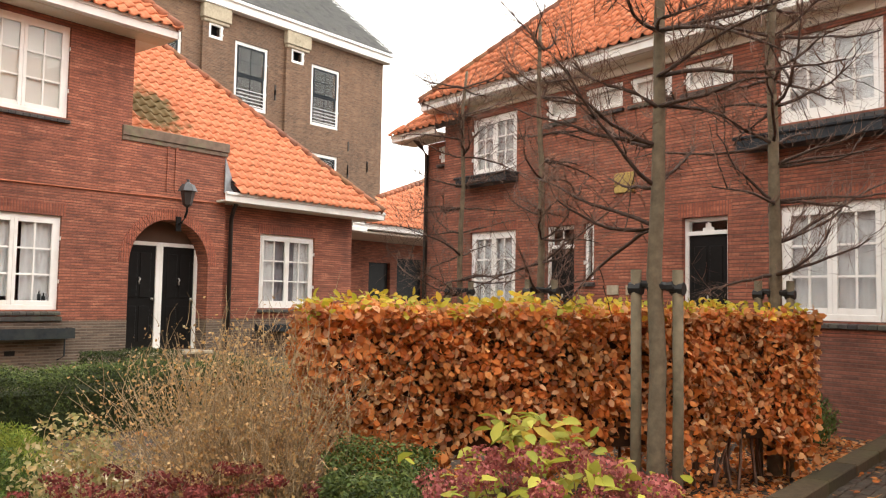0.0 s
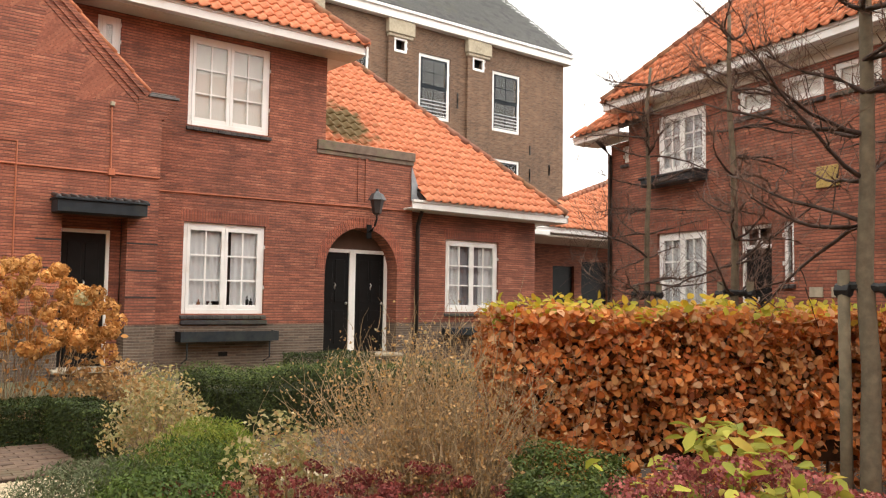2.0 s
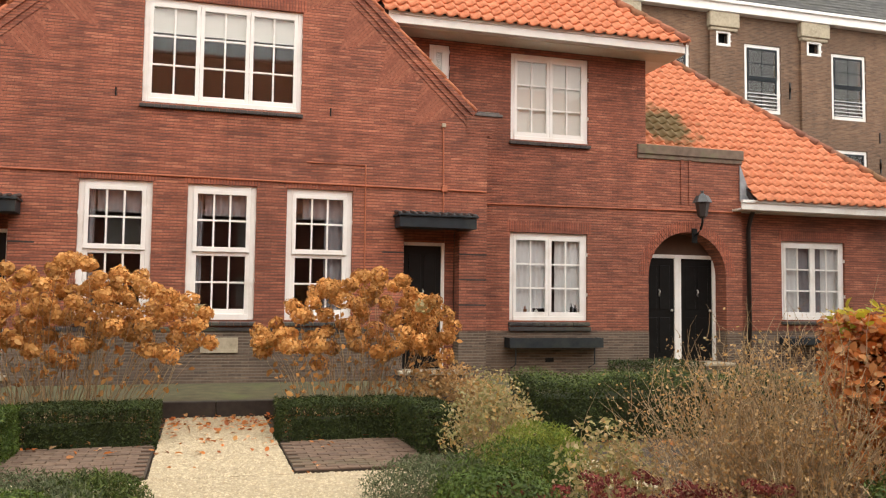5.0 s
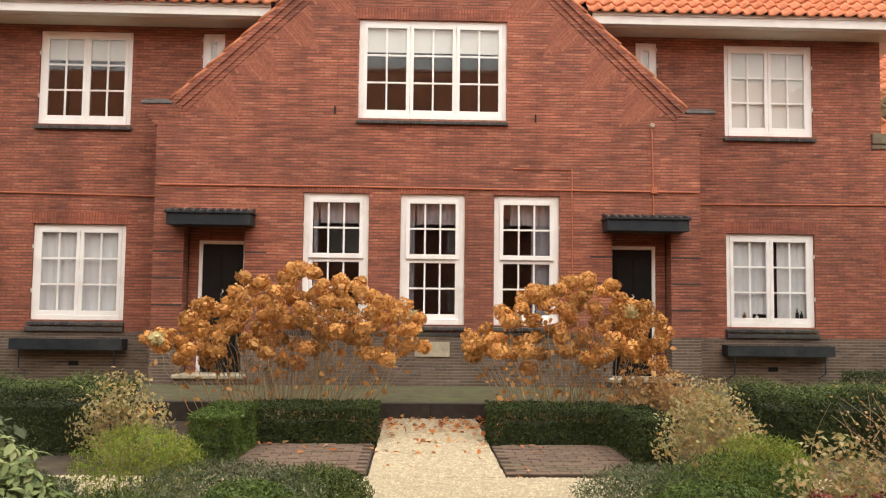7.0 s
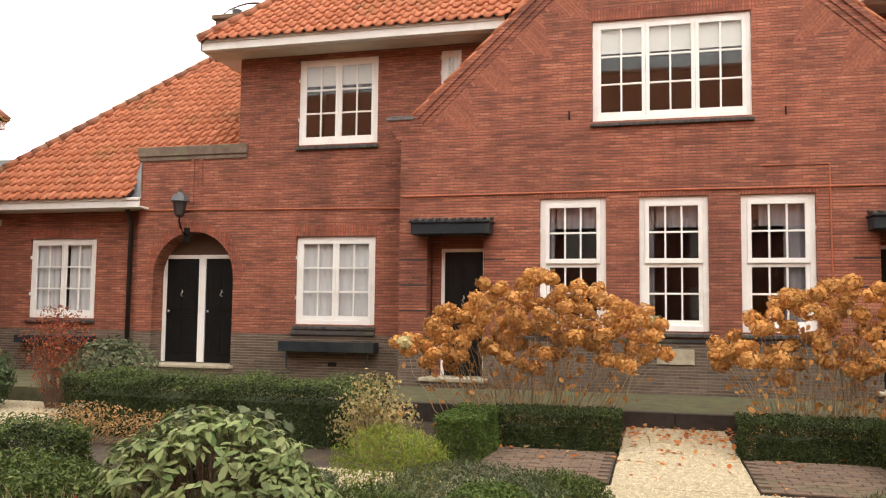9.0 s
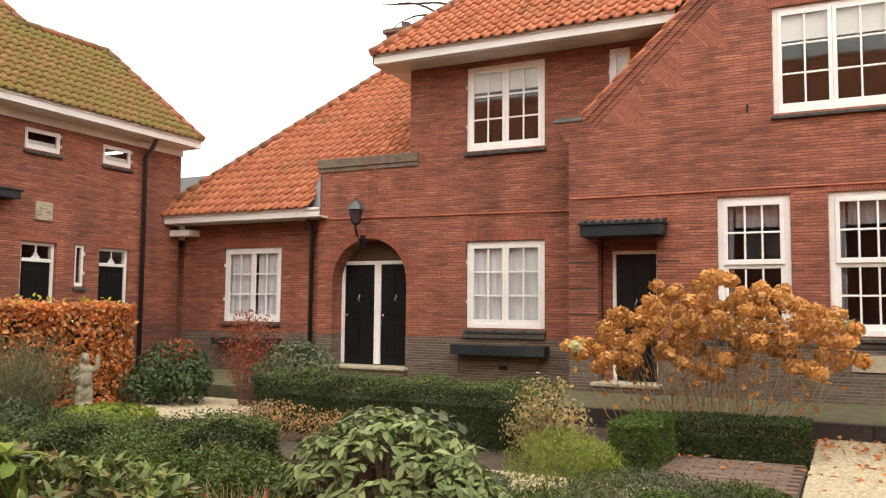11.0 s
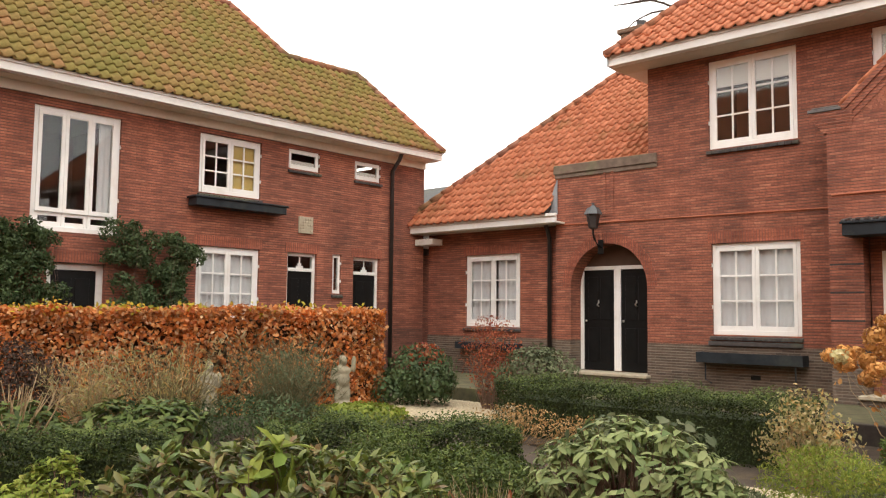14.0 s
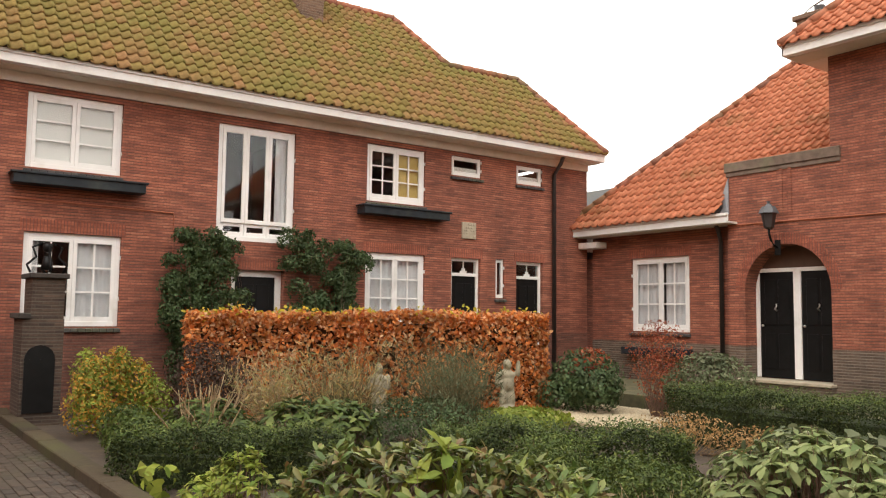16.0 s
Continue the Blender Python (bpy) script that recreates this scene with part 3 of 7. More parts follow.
for s in (1, -1):
    def fx(a):
        return a if s > 0 else mx(a)

    def bx(a, b, *r):
        return (min(fx(a), fx(b)), max(fx(a), fx(b)), *r)
    # returns of the bay, shoulder corbels and verge
    part("return_wall", boxes(bx(4.56, 4.86, YB + 0.3, YW * BACK, 0, 5.0)), BRICK, main)
    for i in range(7):
        bm = box(bmesh.new(), *bx(4.45, 4.88 + 0.036 * (i + 1), YB - 0.006 - 0.004 * i, YB + 0.32, 4.62 + 0.0505 * i, 4.62 + 0.0505 * i + 0.046))
        part("corbel_course", bm, BRICK, main)
    part("corbel_cap", boxes(bx(4.62, 5.14, YB - 0.05, YB + 0.34, 4.975, 5.03), bx(4.66, 5.08, YB - 0.03, YB + 0.3, 5.03, 5.06)), CAPSTONE, main, "grey weathered cap of the shoulder", 0.01)
    # wedges of brick laid square to the slope
    for a0 in (0.25, 1.15, 2.05, 2.95, 3.85):
        bm = bmesh.new()
        for k in range(15):
            q = a0 + 0.054 * k
            reach = 0.72 * (1 - abs(k - 7) / 8.0)
            top = (4.65 - math.cos(math.atan(SL)) * q - math.sin(math.atan(SL)) * 0.33, 5.04 + math.sin(math.atan(SL)) * q - math.cos(math.atan(SL)) * 0.33)
            bot = (top[0] - math.sin(math.atan(SL)) * reach, top[1] - math.cos(math.atan(SL)) * reach)
            e = (-math.cos(math.atan(SL)) * 0.044, math.sin(math.atan(SL)) * 0.044)
            tmp = finish(prism([(fx(x), z) for x, z in (top, bot, (bot[0] + e[0], bot[1] + e[1]), (top[0] + e[0], top[1] + e[1]))], YB - 0.005, YB + 0.004))
            bm.from_mesh(tmp)
        tagged(part("tumbled_brickwork", bm, WEDGE, main, "wedge of bricks laid square to the slope"), kind="stuff")
    L = 6.1
    ang = math.atan(SL)
    du, dn = (-math.cos(ang), math.sin(ang)), (math.sin(ang), math.cos(ang))
    for off, pr, h in ((-0.10, 0.028, 0.085), (-0.215, 0.020, 0.05), (-0.31, 0.012, 0.05)):
        o0 = (4.65 + dn[0] * off, 5.04 + dn[1] * off)
        pts = [o0, (o0[0] + du[0] * L, o0[1] + du[1] * L), (o0[0] + du[0] * L + dn[0] * h, o0[1] + du[1] * L + dn[1] * h), (o0[0] + dn[0] * h, o0[1] + dn[1] * h)]
        part("verge_course", prism([(fx(p[0]), p[1]) for p in pts], YB - pr, YB + 0.02), BRICK, main, "brick course along the gable's slope")
    bm = bmesh.new()
    for i in range(14):
        a0 = 0.03 + i * 0.40
        c0 = (4.65 + du[0] * a0, 5.04 + du[1] * a0)
        c1 = (4.65 + du[0] * (a0 + 0.425), 5.04 + du[1] * (a0 + 0.425))
        n0, n1 = 0.02, 0.005
        p = [Vector((fx(c0[0] + dn[0] * n0), YB + 0.13, c0[1] + dn[1] * n0)), Vector((fx(c1[0] + dn[0] * n1), YB + 0.13, c1[1] + dn[1] * n1))]
        tube([p[0], p[1]], 0.05, 8, bm, 0.04)
        q = [v + Vector((0, -0.11, 0)) for v in p]
        tube(q, 0.045, 8, bm, 0.037)
    part("verge_tiles", bm, TILES_DULL, main, "weathered red-brown verge tiles along the gable", smooth=True)
    before = set(main.children)
    # wing with two storeys
    ww = [bx(5.42, 7.02, 4.67, 6.32), bx(5.42, 7.0, 1.29, 2.93), bx(3.83, 4.22, 5.7, 6.33)]
    part("wall", wall_mesh(*bx(3.0, 8.25), 1.10, 6.42, YW, YW + 0.3, ww + [bx(2.9, 4.9, 1.0, 4.4)]), BRICK, main, "red brick wall of the two-storey wing")
    part("plinth", wall_mesh(*bx(4.8, 8.25), 0.0, 1.10, YW - 0.012, YW + 0.3), PLINTH, main)
    part("end_wall", boxes(bx(7.95, 8.25, YW + 0.3, 21, 0, 6.42)), BRICK, main)
    drape = "lace:0,0.42,0,1 lace:0.58,1,0,1"
    if s > 0:
        window(main, *bx(5.42, 7.02), 4.67, 6.32, YW, casement(), drape="blind:0,1,0,1", label="white casement window with its blinds drawn")
        window(main, *bx(5.42, 7.0), 1.29, 2.93, YW, casement(), drape="lace:0,0.3,0,1 lace:0.3,0.55,0.1,1 lace:0.62,1,0.05,1", seed=3, label="white casement window with lace curtains")
    else:
        window(main, *bx(5.42, 7.02), 4.67, 6.32, YW, casement(), drape="blind:0,1,0.72,1", label="white casement window with half-raised blinds")
        window(main, *bx(5.42, 7.0), 1.29, 2.93, YW, casement(), drape="lace:0,0.48,0.04,1 lace:0.52,1,0,1", seed=5, label="white casement window with lace curtains")
    window(main, *bx(3.83, 4.22), 5.7, 6.33, YW, [(0, 1, 0, 1, 1, 1)], False, "blind:0,1,0,1", "narrow grey attic window")
    lintel(main, *bx(5.42, 7.0), 2.93, YW)
    # flower trough under the window
    tr = part("flower_trough", boxes(bx(5.32, 7.18, YW - 0.30, YW - 0.275, 0.80, 0.98), bx(5.32, 7.18, YW - 0.275, YW - 0.02, 0.80, 0.83), bx(5.32, 5.345, YW - 0.275, YW - 0.02, 0.83, 0.98), bx(7.155, 7.18, YW - 0.275, YW - 0.02, 0.83, 0.98)), DARKWOOD, main, "empty blue-black timber flower trough")
    for a in (5.45, 7.02):
        part("bracket", tube([(fx(a), YW - 0.26, 0.79), (fx(a), YW - 0.26, 0.5), (fx(a), YW - 0.02, 0.42)], 0.014, 6), DARKWOOD, tr)
    part("vent", boxes(bx(6.13, 6.30, YW - 0.02, YW, 0.52, 0.60)), BLACK, main)
    part("tile_ledge", boxes(bx(5.40, 7.06, YW - 0.05, YW + 0.02, 1.09, 1.175)), SILL, main, "ledge of dark glazed bricks", 0.01)
    # eave and roof of the wing
    gutter(main, *bx(2.92, 8.77), 13.66, 0, 6.43, 6.62, YW + 0.02)
    part("gutter_end", boxes(bx(8.74, 8.77, 13.66, 20.5, 6.43, 6.62), bx(8.25, 8.74, YW + 0.03, 20.5, 6.425, 6.46)), WHITE, main)
    outline = [(MID + s * a, b) for a, b in [(2.72, 0), (8.57, 0), (8.57 - 4.1, 5.8), (0.0, 5.8), (0.0, 3.75)]]
    pantile_roof(main, (0, 13.62, 6.63), (1, 0, 0), (0, 1, 1), outline, (TILE, TILES) if s > 0 else (TILE_DULL, TILES_DULL), lambda x, y: y < 2.2 and abs(x - MID) > 2.6, caps=[(outline[1], outline[2])])
    # arched porch wall
    ah = bx(8.3, 10.05, 0.45, 3.05)
    part("wall", wall_mesh(*bx(8.25, 10.42), 1.10, 4.47, YW, YW + 0.44, [ah]), BRICK, main, "red brick porch wall with a round arch")
    part("plinth", wall_mesh(*bx(8.25, 10.42), 0.0, 1.10, YW - 0.012, YW + 0.44, [ah]), PLINTH, main)
    bm = bmesh.new()
    cx, rad, sp = fx(9.175), 0.875, 2.175
    arc = [(cx + rad * math.cos(a), sp + rad * math.sin(a)) for a in [math.pi * k / 16 for k in range(17)]]
    for half, corner in ((arc[:9], (cx + rad, 3.05)), (arc[8:], (cx - rad, 3.05))):
        out = [corner, *half]
        pb = prism(out, YW, YW + 0.44)
        tmp = finish(pb)
        bm.from_mesh(tmp)
    part("spandrel", bm, BRICK, main)
    for k in range(34):
        a0, a1 = math.pi * k / 34 + 0.008, math.pi * (k + 1) / 34 - 0.008
        pts = [(cx + r * math.cos(a), sp + r * math.sin(a)) for r, a in ((rad, a0), (rad + 0.21, a0), (rad + 0.21, a1), (rad, a1))]
        part("arch_brick", prism(pts, YW - 0.008, YW + 0.1), SOLDIER, main)
    front_door(main, *bx(8.3, 9.175), 0.5, 2.62, YW + 0.36, knob_left=s < 0, post=0.075, label="black-painted porch door under the arch")
    front_door(main, *bx(9.175, 10.05), 0.5, 2.62, YW + 0.36, knob_left=s < 0, post=0.075, label="black-painted porch door under the arch")
    part("tympanum", boxes(bx(8.3, 10.05, YW + 0.39, YW + 0.44, 2.62, 3.05)), plain_material("brown_board", (0.10, 0.055, 0.035), 0.7) if s > 0 else bpy.data.materials["brown_board"], main, "brown board over the porch doors")
    part("step", boxes(bx(8.25, 10.1, YW - 0.16, YW + 0.48, 0.0, 0.42)), PLINTH, main, "brick doorstep")
    part("tread", boxes(bx(8.23, 10.12, YW - 0.2, YW + 0.48, 0.423, 0.485)), STONE, main, "pale stone tread", 0.012)
    part("coping", boxes(bx(8.06, 10.46, YW - 0.05, YW + 0.48, 4.56, 4.75), bx(8.06, 10.44, YW - 0.025, YW + 0.46, 4.47, 4.56)), COPING, main, "weathered dark coping of the porch wall", 0.01)
    part("pilaster", boxes(bx(9.02, 9.08, YW - 0.025, YW, 3.6, 4.5), bx(9.2, 9.26, YW - 0.025, YW, 3.6, 4.5)), BRICK, main)
    part("flashing", prism([(fx(10.36), 4.45), (fx(10.5), 4.1), (fx(10.66), 3.72), (fx(10.36), 3.72)], YW - 0.06, YW - 0.03), LEAD, main, "grey lead flashing")
    # low wing
    part("wall", wall_mesh(*bx(10.42, 14.32), 1.10, 3.6, YL, YL + 0.3, [bx(11.52, 13.12, 1.33, 2.97)]), BRICK, main, "red brick wall of the low wing")
    part("plinth", wall_mesh(*bx(10.42, 14.32), 0.0, 1.10, YL - 0.012, YL + 0.3), PLINTH, main)
    part("end_wall", boxes(bx(14.02, 14.32, YL + 0.3, 21, 0, 3.6)), BRICK, main)
    window(main, *bx(11.52, 13.12), 1.33, 2.97, YL, casement(3, 2), drape="lace:0.0,0.3,0,1 dark:0.3,0.7,0,1 lace:0.7,1,0,1" if s > 0 else "lace:0.0,0.4,0,1 lace:0.55,1,0,1", seed=8)
    lintel(main, *bx(11.52, 13.12), 2.97, YL)
    part("flower_trough", boxes(bx(11.42, 13.2, YL - 0.28, YL - 0.03, 0.82, 0.98)), DARKWOOD, main, "blue-black timber flower trough", 0.01)
    gutter(main, *bx(10.2, 14.95), 13.98, 0, 3.52, 3.70, YL + 0.02)
    part("gutter_end", boxes(bx(14.92, 14.95, 13.98, 20.5, 3.52, 3.70), bx(14.3, 14.92, YL + 0.03, 20.5, 3.525, 3.56)), WHITE, main)
    lo = [(8.3, 1.2), (10.5, 1.2), (10.5, 0.0), (14.85, 0.0), (11.05, 5.55), (8.3, 5.55)]
    out = [(fx(a), b) for a, b in lo]
    tm = (TILE, TILES) if s > 0 else (TILE_DULL, TILES_DULL)
    pantile_roof(main, (0, 13.95, 3.72), (1, 0, 0), (0, 1, 1), out, tm, lambda x, y: y < 2.3 and abs(x - MID) > 9.5, caps=[(out[3], out[4]), (out[4], out[5])], label="orange pantile roof of the low wing")
    part("drain_pipe", tube([(fx(10.62), YL - 0.3, 3.5), (fx(10.62), YL - 0.22, 3.38), (fx(10.68), YL - 0.07, 3.2), (fx(10.68), YL - 0.07, 0.3)], 0.045, 10), ZINC, main, "dark drain pipe", smooth=True)
    recessed += [o for o in main.children if o not in before]
    # front door with its canopy
    front_door(main, *(bx(3.35, 4.17)), 0.42, 2.68, YB + 0.33, knob_left=s < 0)
    part("door_reveal", boxes(bx(4.17, 4.34, YB + 0.32, YB + 0.4, 0.3, 2.9), bx(3.33, 4.35, YB + 0.36, YB + 0.44, 2.68, 2.9)), BRICK, main)
    part("step", boxes(bx(3.25, 4.4, YB - 0.2, YB + 0.4, 0.0, 0.35)), PLINTH, main, "brick doorstep")
    part("tread", boxes(bx(3.23, 4.42, YB - 0.24, YB + 0.4, 0.353, 0.418)), STONE, main, "pale stone tread", 0.012)
    cn = part("canopy", boxes(bx(3.16, 4.54, YB - 0.4, YB - 0.01, 2.885, 3.075), bx(3.13, 4.57, YB - 0.43, YB - 0.01, 3.075, 3.11)), DARKWOOD, main, "blue-black timber canopy over the door", 0.006)
    bm = bmesh.new()
    for i in range(11):
        tube([(fx(3.18 + i * 0.134), YB - 0.425, 3.11), (fx(3.18 + i * 0.134), YB - 0.01, 3.18)], 0.034, 8, bm)
    part("canopy_tiles", bm, ZINC, cn, "dark canopy tiles", smooth=True)
    for z in (1.55, 2.0, 2.45):
        part("joint_band", boxes(bx(4.35, 4.86, YB - 0.004, YB + 0.01, z, z + 0.03)), ZINC, main)
        part("joint_band", boxes(bx(2.95, 3.33, YB - 0.004, YB + 0.01, z, z + 0.03)), ZINC, main)
    # porch lantern
    lx, ly = fx(9.3) * BACK, YW * BACK - 0.335
    lan = thing("wall_lantern", "black iron wall lantern over the arched porch", "lantern", Matrix.Translation((lx, ly, 3.4)) @ Matrix.Scale(1.25, 4), "porch lanterns")
    bm = bmesh.new()
    for r0, r1, z0, z1 in ((0.075, 0.115, 0.0, 0.22), (0.04, 0.075, -0.03, 0.0)):
        bmesh.ops.create_cone(bm, cap_ends=True, segments=6, radius1=r0, radius2=r1, depth=z1 - z0, matrix=Matrix.Translation((0, 0, (z0 + z1) / 2)))
    part("lantern_body", bm, ZINC, lan, "dark iron lantern body with dusty glass")
    bm = bmesh.new()
    for r0, r1, z0, z1 in ((0.155, 0.14, 0.22, 0.25), (0.14, 0.095, 0.25, 0.33), (0.06, 0.03, 0.33, 0.37), (0.02, 0.03, 0.37, 0.41)):
        bmesh.ops.create_cone(bm, cap_ends=True, segments=6, radius1=r0, radius2=r1, depth=z1 - z0, matrix=Matrix.Translation((0, 0, (z0 + z1) / 2)))
    part("lantern_hood", bm, IRON, lan, "grey metal hood")
    part("bracket", tube([(0, 0, 0.0), (0, 0, -0.1), (0, 0.05, -0.2), (0, 0.14, -0.28), (0, 0.22, -0.3)], 0.018, 8), BLACK, lan, smooth=True)
    part("back_plate", boxes((-0.05, 0.05, 0.22, 0.238, -0.42, -0.18)), BLACK, lan, "", 0.005)
    # cables on the wall
    cb = part("cable", tube([(fx(4.9), YW - 0.015, 3.43), (fx(6.5), YW - 0.015, 3.45), (fx(8.3), YW - 0.015, 3.47), (fx(9.0), YW - 0.015, 3.48), (fx(10.4), YW - 0.015, 3.49)], 0.013, 6), COPPER, main, "cable painted brick red")
    recessed.append(cb)
for o in recessed:
    o.matrix_local = Matrix.Translation((0, 0, 1.6)) @ Matrix.Scale(BACK, 4) @ Matrix.Translation((0, 0, -1.6)) @ o.matrix_basis

window(main, -1.06, 1.5, 4.80, 6.54, YB, [(0, 1 / 3, 0, 1, 2, 3), (1 / 3, 2 / 3, 0, 1, 2, 3), (2 / 3, 1, 0, 1, 2, 3)], drape="blind:0,1,0.7,1", label="wide white three-light gable window with raised blinds")
lintel(main, -1.06, 1.5, 6.54, YB)
for k, (a, b) in enumerate(((-1.95, -0.84), (-0.3, 0.8), (1.3, 2.42))):
    # grey cloth along the top row imitates a faint reflection on the panes
    window(main, a, b, 1.28, 3.5, YB, [(0, 1, 0, 0.5, 3, 2), (0, 1, 0.5, 1, 3, 2)], drape="dark:0,0.16,0,1 dark:0.2,1,0.8,1" if k < 2 else "dark:0.2,1,0.8,1 dark:0.6,1,0,0.8", label="tall white sash window with small panes", edge=0.065, outer=0.095, seed=k)
    part("lintel", boxes((a - 0.05, b + 0.05, YB - 0.006, YB + 0.02, 3.505, 3.60)), SOLDIER, main)
part("cable", tube([(-4.4, YB - 0.015, 3.595), (-1.0, YB - 0.015, 3.605), (2.0, YB - 0.015, 3.60), (4.85, YB - 0.015, 3.60)], 0.014, 6), COPPER, main, "cable painted brick red")
part("cable", tube([(1.62, YB - 0.015, 3.96), (2.63, YB - 0.015, 3.955), (2.64, YB - 0.015, 2.0)], 0.013, 6), COPPER, main, "cable painted brick red")
part("cable", tube([(4.02, YB - 0.015, 4.74), (4.04, YB - 0.015, 3.65), (4.04, YB - 0.015, 3.2)], 0.013, 6), COPPER, main, "cable painted brick red")
part("junction_box", boxes((4.0, 4.1, YB - 0.05, YB, 3.56, 3.68)), COPPER, main, "", 0.008)
part("junction_box", boxes((3.99, 4.06, YB - 0.06, YB, 4.72, 4.79)), STONE, main, "", 0.008)
for x, z in ((2.0, 4.85), (-1.45, 4.93)):
    part("wall_tie", tube([(x, YB - 0.03, z - 0.08), (x, YB - 0.03, z + 0.06)], 0.014, 6), BLACK, main)
part("plaque", boxes((-0.03, 0.56, YB - 0.035, YB - 0.012, 0.74, 0.99)), STONE, main, "plain pale stone tablet", 0.004)
part("ledge", boxes((-2.4, 2.9, YB - 0.03, YB + 0.02, 1.09, 1.155)), SILL, main, "dark glazed ledge under the windows", 0.008)
part("back_wall", boxes((-14.3, 14.7, 21, 21.3, 0, 3.6), (-7.9, 8.3, 20.7, 21.0, 3.6, 6.42)), BRICK, main)
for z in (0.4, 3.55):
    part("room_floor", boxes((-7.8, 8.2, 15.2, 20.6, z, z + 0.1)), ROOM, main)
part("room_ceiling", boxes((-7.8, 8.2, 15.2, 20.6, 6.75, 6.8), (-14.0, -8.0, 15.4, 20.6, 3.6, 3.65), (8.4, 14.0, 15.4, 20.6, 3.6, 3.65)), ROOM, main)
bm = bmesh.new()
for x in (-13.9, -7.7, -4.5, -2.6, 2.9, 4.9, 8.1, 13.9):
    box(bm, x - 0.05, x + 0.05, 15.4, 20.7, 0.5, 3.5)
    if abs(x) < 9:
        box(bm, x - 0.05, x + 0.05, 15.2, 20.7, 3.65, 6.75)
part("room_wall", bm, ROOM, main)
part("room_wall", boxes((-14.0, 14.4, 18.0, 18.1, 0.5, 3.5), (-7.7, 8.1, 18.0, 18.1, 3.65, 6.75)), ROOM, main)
ch = part("chimney", boxes((-11.05, -10.45, 18.7, 19.3, 6.5, 9.0), (-11.12, -10.38, 18.63, 19.37, 9.0, 9.12)), BROWN, main, "brown brick chimney", 0.01)
part("chimney_pot", tube([(-10.6, 19.0, 9.12), (-10.6, 19.0, 9.25), (-10.6, 19.0, 9.33)], 0.13, 10), ZINC, ch)

# ---- house with the mossy roof, along the west side ----
west = thing("house", "red brick almshouse row with a moss-green pantile roof", "house", pose(0, 0, 0, 0, 0, 90))
YG = 14.5
holes = [(2.2, 3.68, 3.92, 5.16), (2.24, 3.74, 1.37, 2.88), (5.38, 6.92, 2.95, 5.11), (5.7, 6.74, 0.3, 2.42), (8.53, 9.98, 3.96, 5.15), (8.53, 10.0, 1.42, 2.9), (10.71, 11.52, 0.3, 2.9), (11.96, 12.22, 2.04, 2.92), (12.58, 13.41, 0.3, 2.9), (10.68, 11.53, 4.73, 5.17), (12.57, 13.39, 4.73, 5.17)]
part("wall", wall_mesh(-6, 14.9, 1.25, 5.42, YG, YG + 0.3, holes), BRICK, west, "red brick wall")
part("plinth", wall_mesh(-6, 14.9, 0, 1.25, YG - 0.012, YG + 0.3, holes), DARK_BRICK, west)
part("end_wall", boxes((14.6, 14.9, YG + 0.3, 22, 0, 5.42)), BRICK, west)
window(west, 2.2, 3.68, 3.92, 5.16, YG, casement(3, 1), drape="blind:0,1,0,1", label="white casement window with drawn blinds")
window(west, 2.24, 3.74, 1.37, 2.88, YG, casement(), drape="lace:0.5,1,0,1 lace:0,0.12,0,1", seed=2)
window(west, 5.38, 6.92, 2.95, 5.11, YG, [(0, 1 / 3, 0, 0.12, 1, 1), (1 / 3, 2 / 3, 0, 0.12, 1, 1), (2 / 3, 1, 0, 0.12, 1, 1), (0, 1 / 3, 0.12, 1, 1, 1), (1 / 3, 2 / 3, 0.12, 1, 1, 1), (2 / 3, 1, 0.12, 1, 1, 1)], False, "lace:0.8,1,0.1,1", "tall white three-light stair window", outer=0.09)
window(west, 8.53, 9.98, 3.96, 5.15, YG, casement(), drape="amber:0.5,1,0,1", label="white casement window, one half with a yellow blind")
window(west, 8.53, 10.0, 1.42, 2.9, YG, casement(), drape="lace", seed=4)
window(west, 11.96, 12.22, 2.04, 2.92, YG, [(0, 1, 0, 1, 1, 1)], True, "", "narrow white slit window", 0.03, outer=0.04)
for a, b in ((10.68, 11.53), (12.57, 13.39)):
    window(west, a, b, 4.73, 5.17, YG, [(0, 1, 0, 1, 1, 1)], True, "blind:0,1,0,0.45", "low white top-hung window", 0.04, outer=0.055)
front_door(west, 5.7, 6.74, 0.3, 2.42, YG + 0.12, label="black-painted front door between climbing shrubs", post=0.12)
for a, b in ((10.71, 11.52), (12.58, 13.41)):
    front_door(west, a, b, 0.3, 2.9, YG + 0.08, 0.33, post=0.07)
for a, b, z in ((8.3, 10.42, 3.74), (2.0, 4.02, 3.70)):
    part("flower_trough", boxes((a, b, YG - 0.33, YG - 0.02, z - 0.09, z + 0.09), (a - 0.04, b + 0.04, YG - 0.36, YG - 0.02, z + 0.06, z + 0.1)), DARKWOOD, west, "blue-black timber flower trough", 0.01)
for a, b, z in ((2.24, 3.74, 2.88), (8.53, 10.0, 2.9), (10.71, 11.52, 2.9), (12.58, 13.41, 2.9), (5.7, 6.74, 2.42)):
    lintel(west, a, b, z, YG)
pl = part("gable_stone", boxes((10.97, 11.36, YG - 0.04, YG, 3.33, 3.70)), STONE, west, "carved pale stone tablet", 0.008)
bm = bmesh.new()
rr = random.Random(4)
for i in range(5):
    for j in range(5):
        if rr.random() < 0.75:
            box(bm, 11.0 + i * 0.067, 11.045 + i * 0.067 + rr.random() * 0.012, YG - 0.056, YG - 0.04, 3.365 + j * 0.065, 3.405 + j * 0.065)
part("relief", bm, STONE, pl, "", 0.006)
gutter(west, -6, 15.0, 13.98, 0, 5.44, 5.62, YG + 0.02)
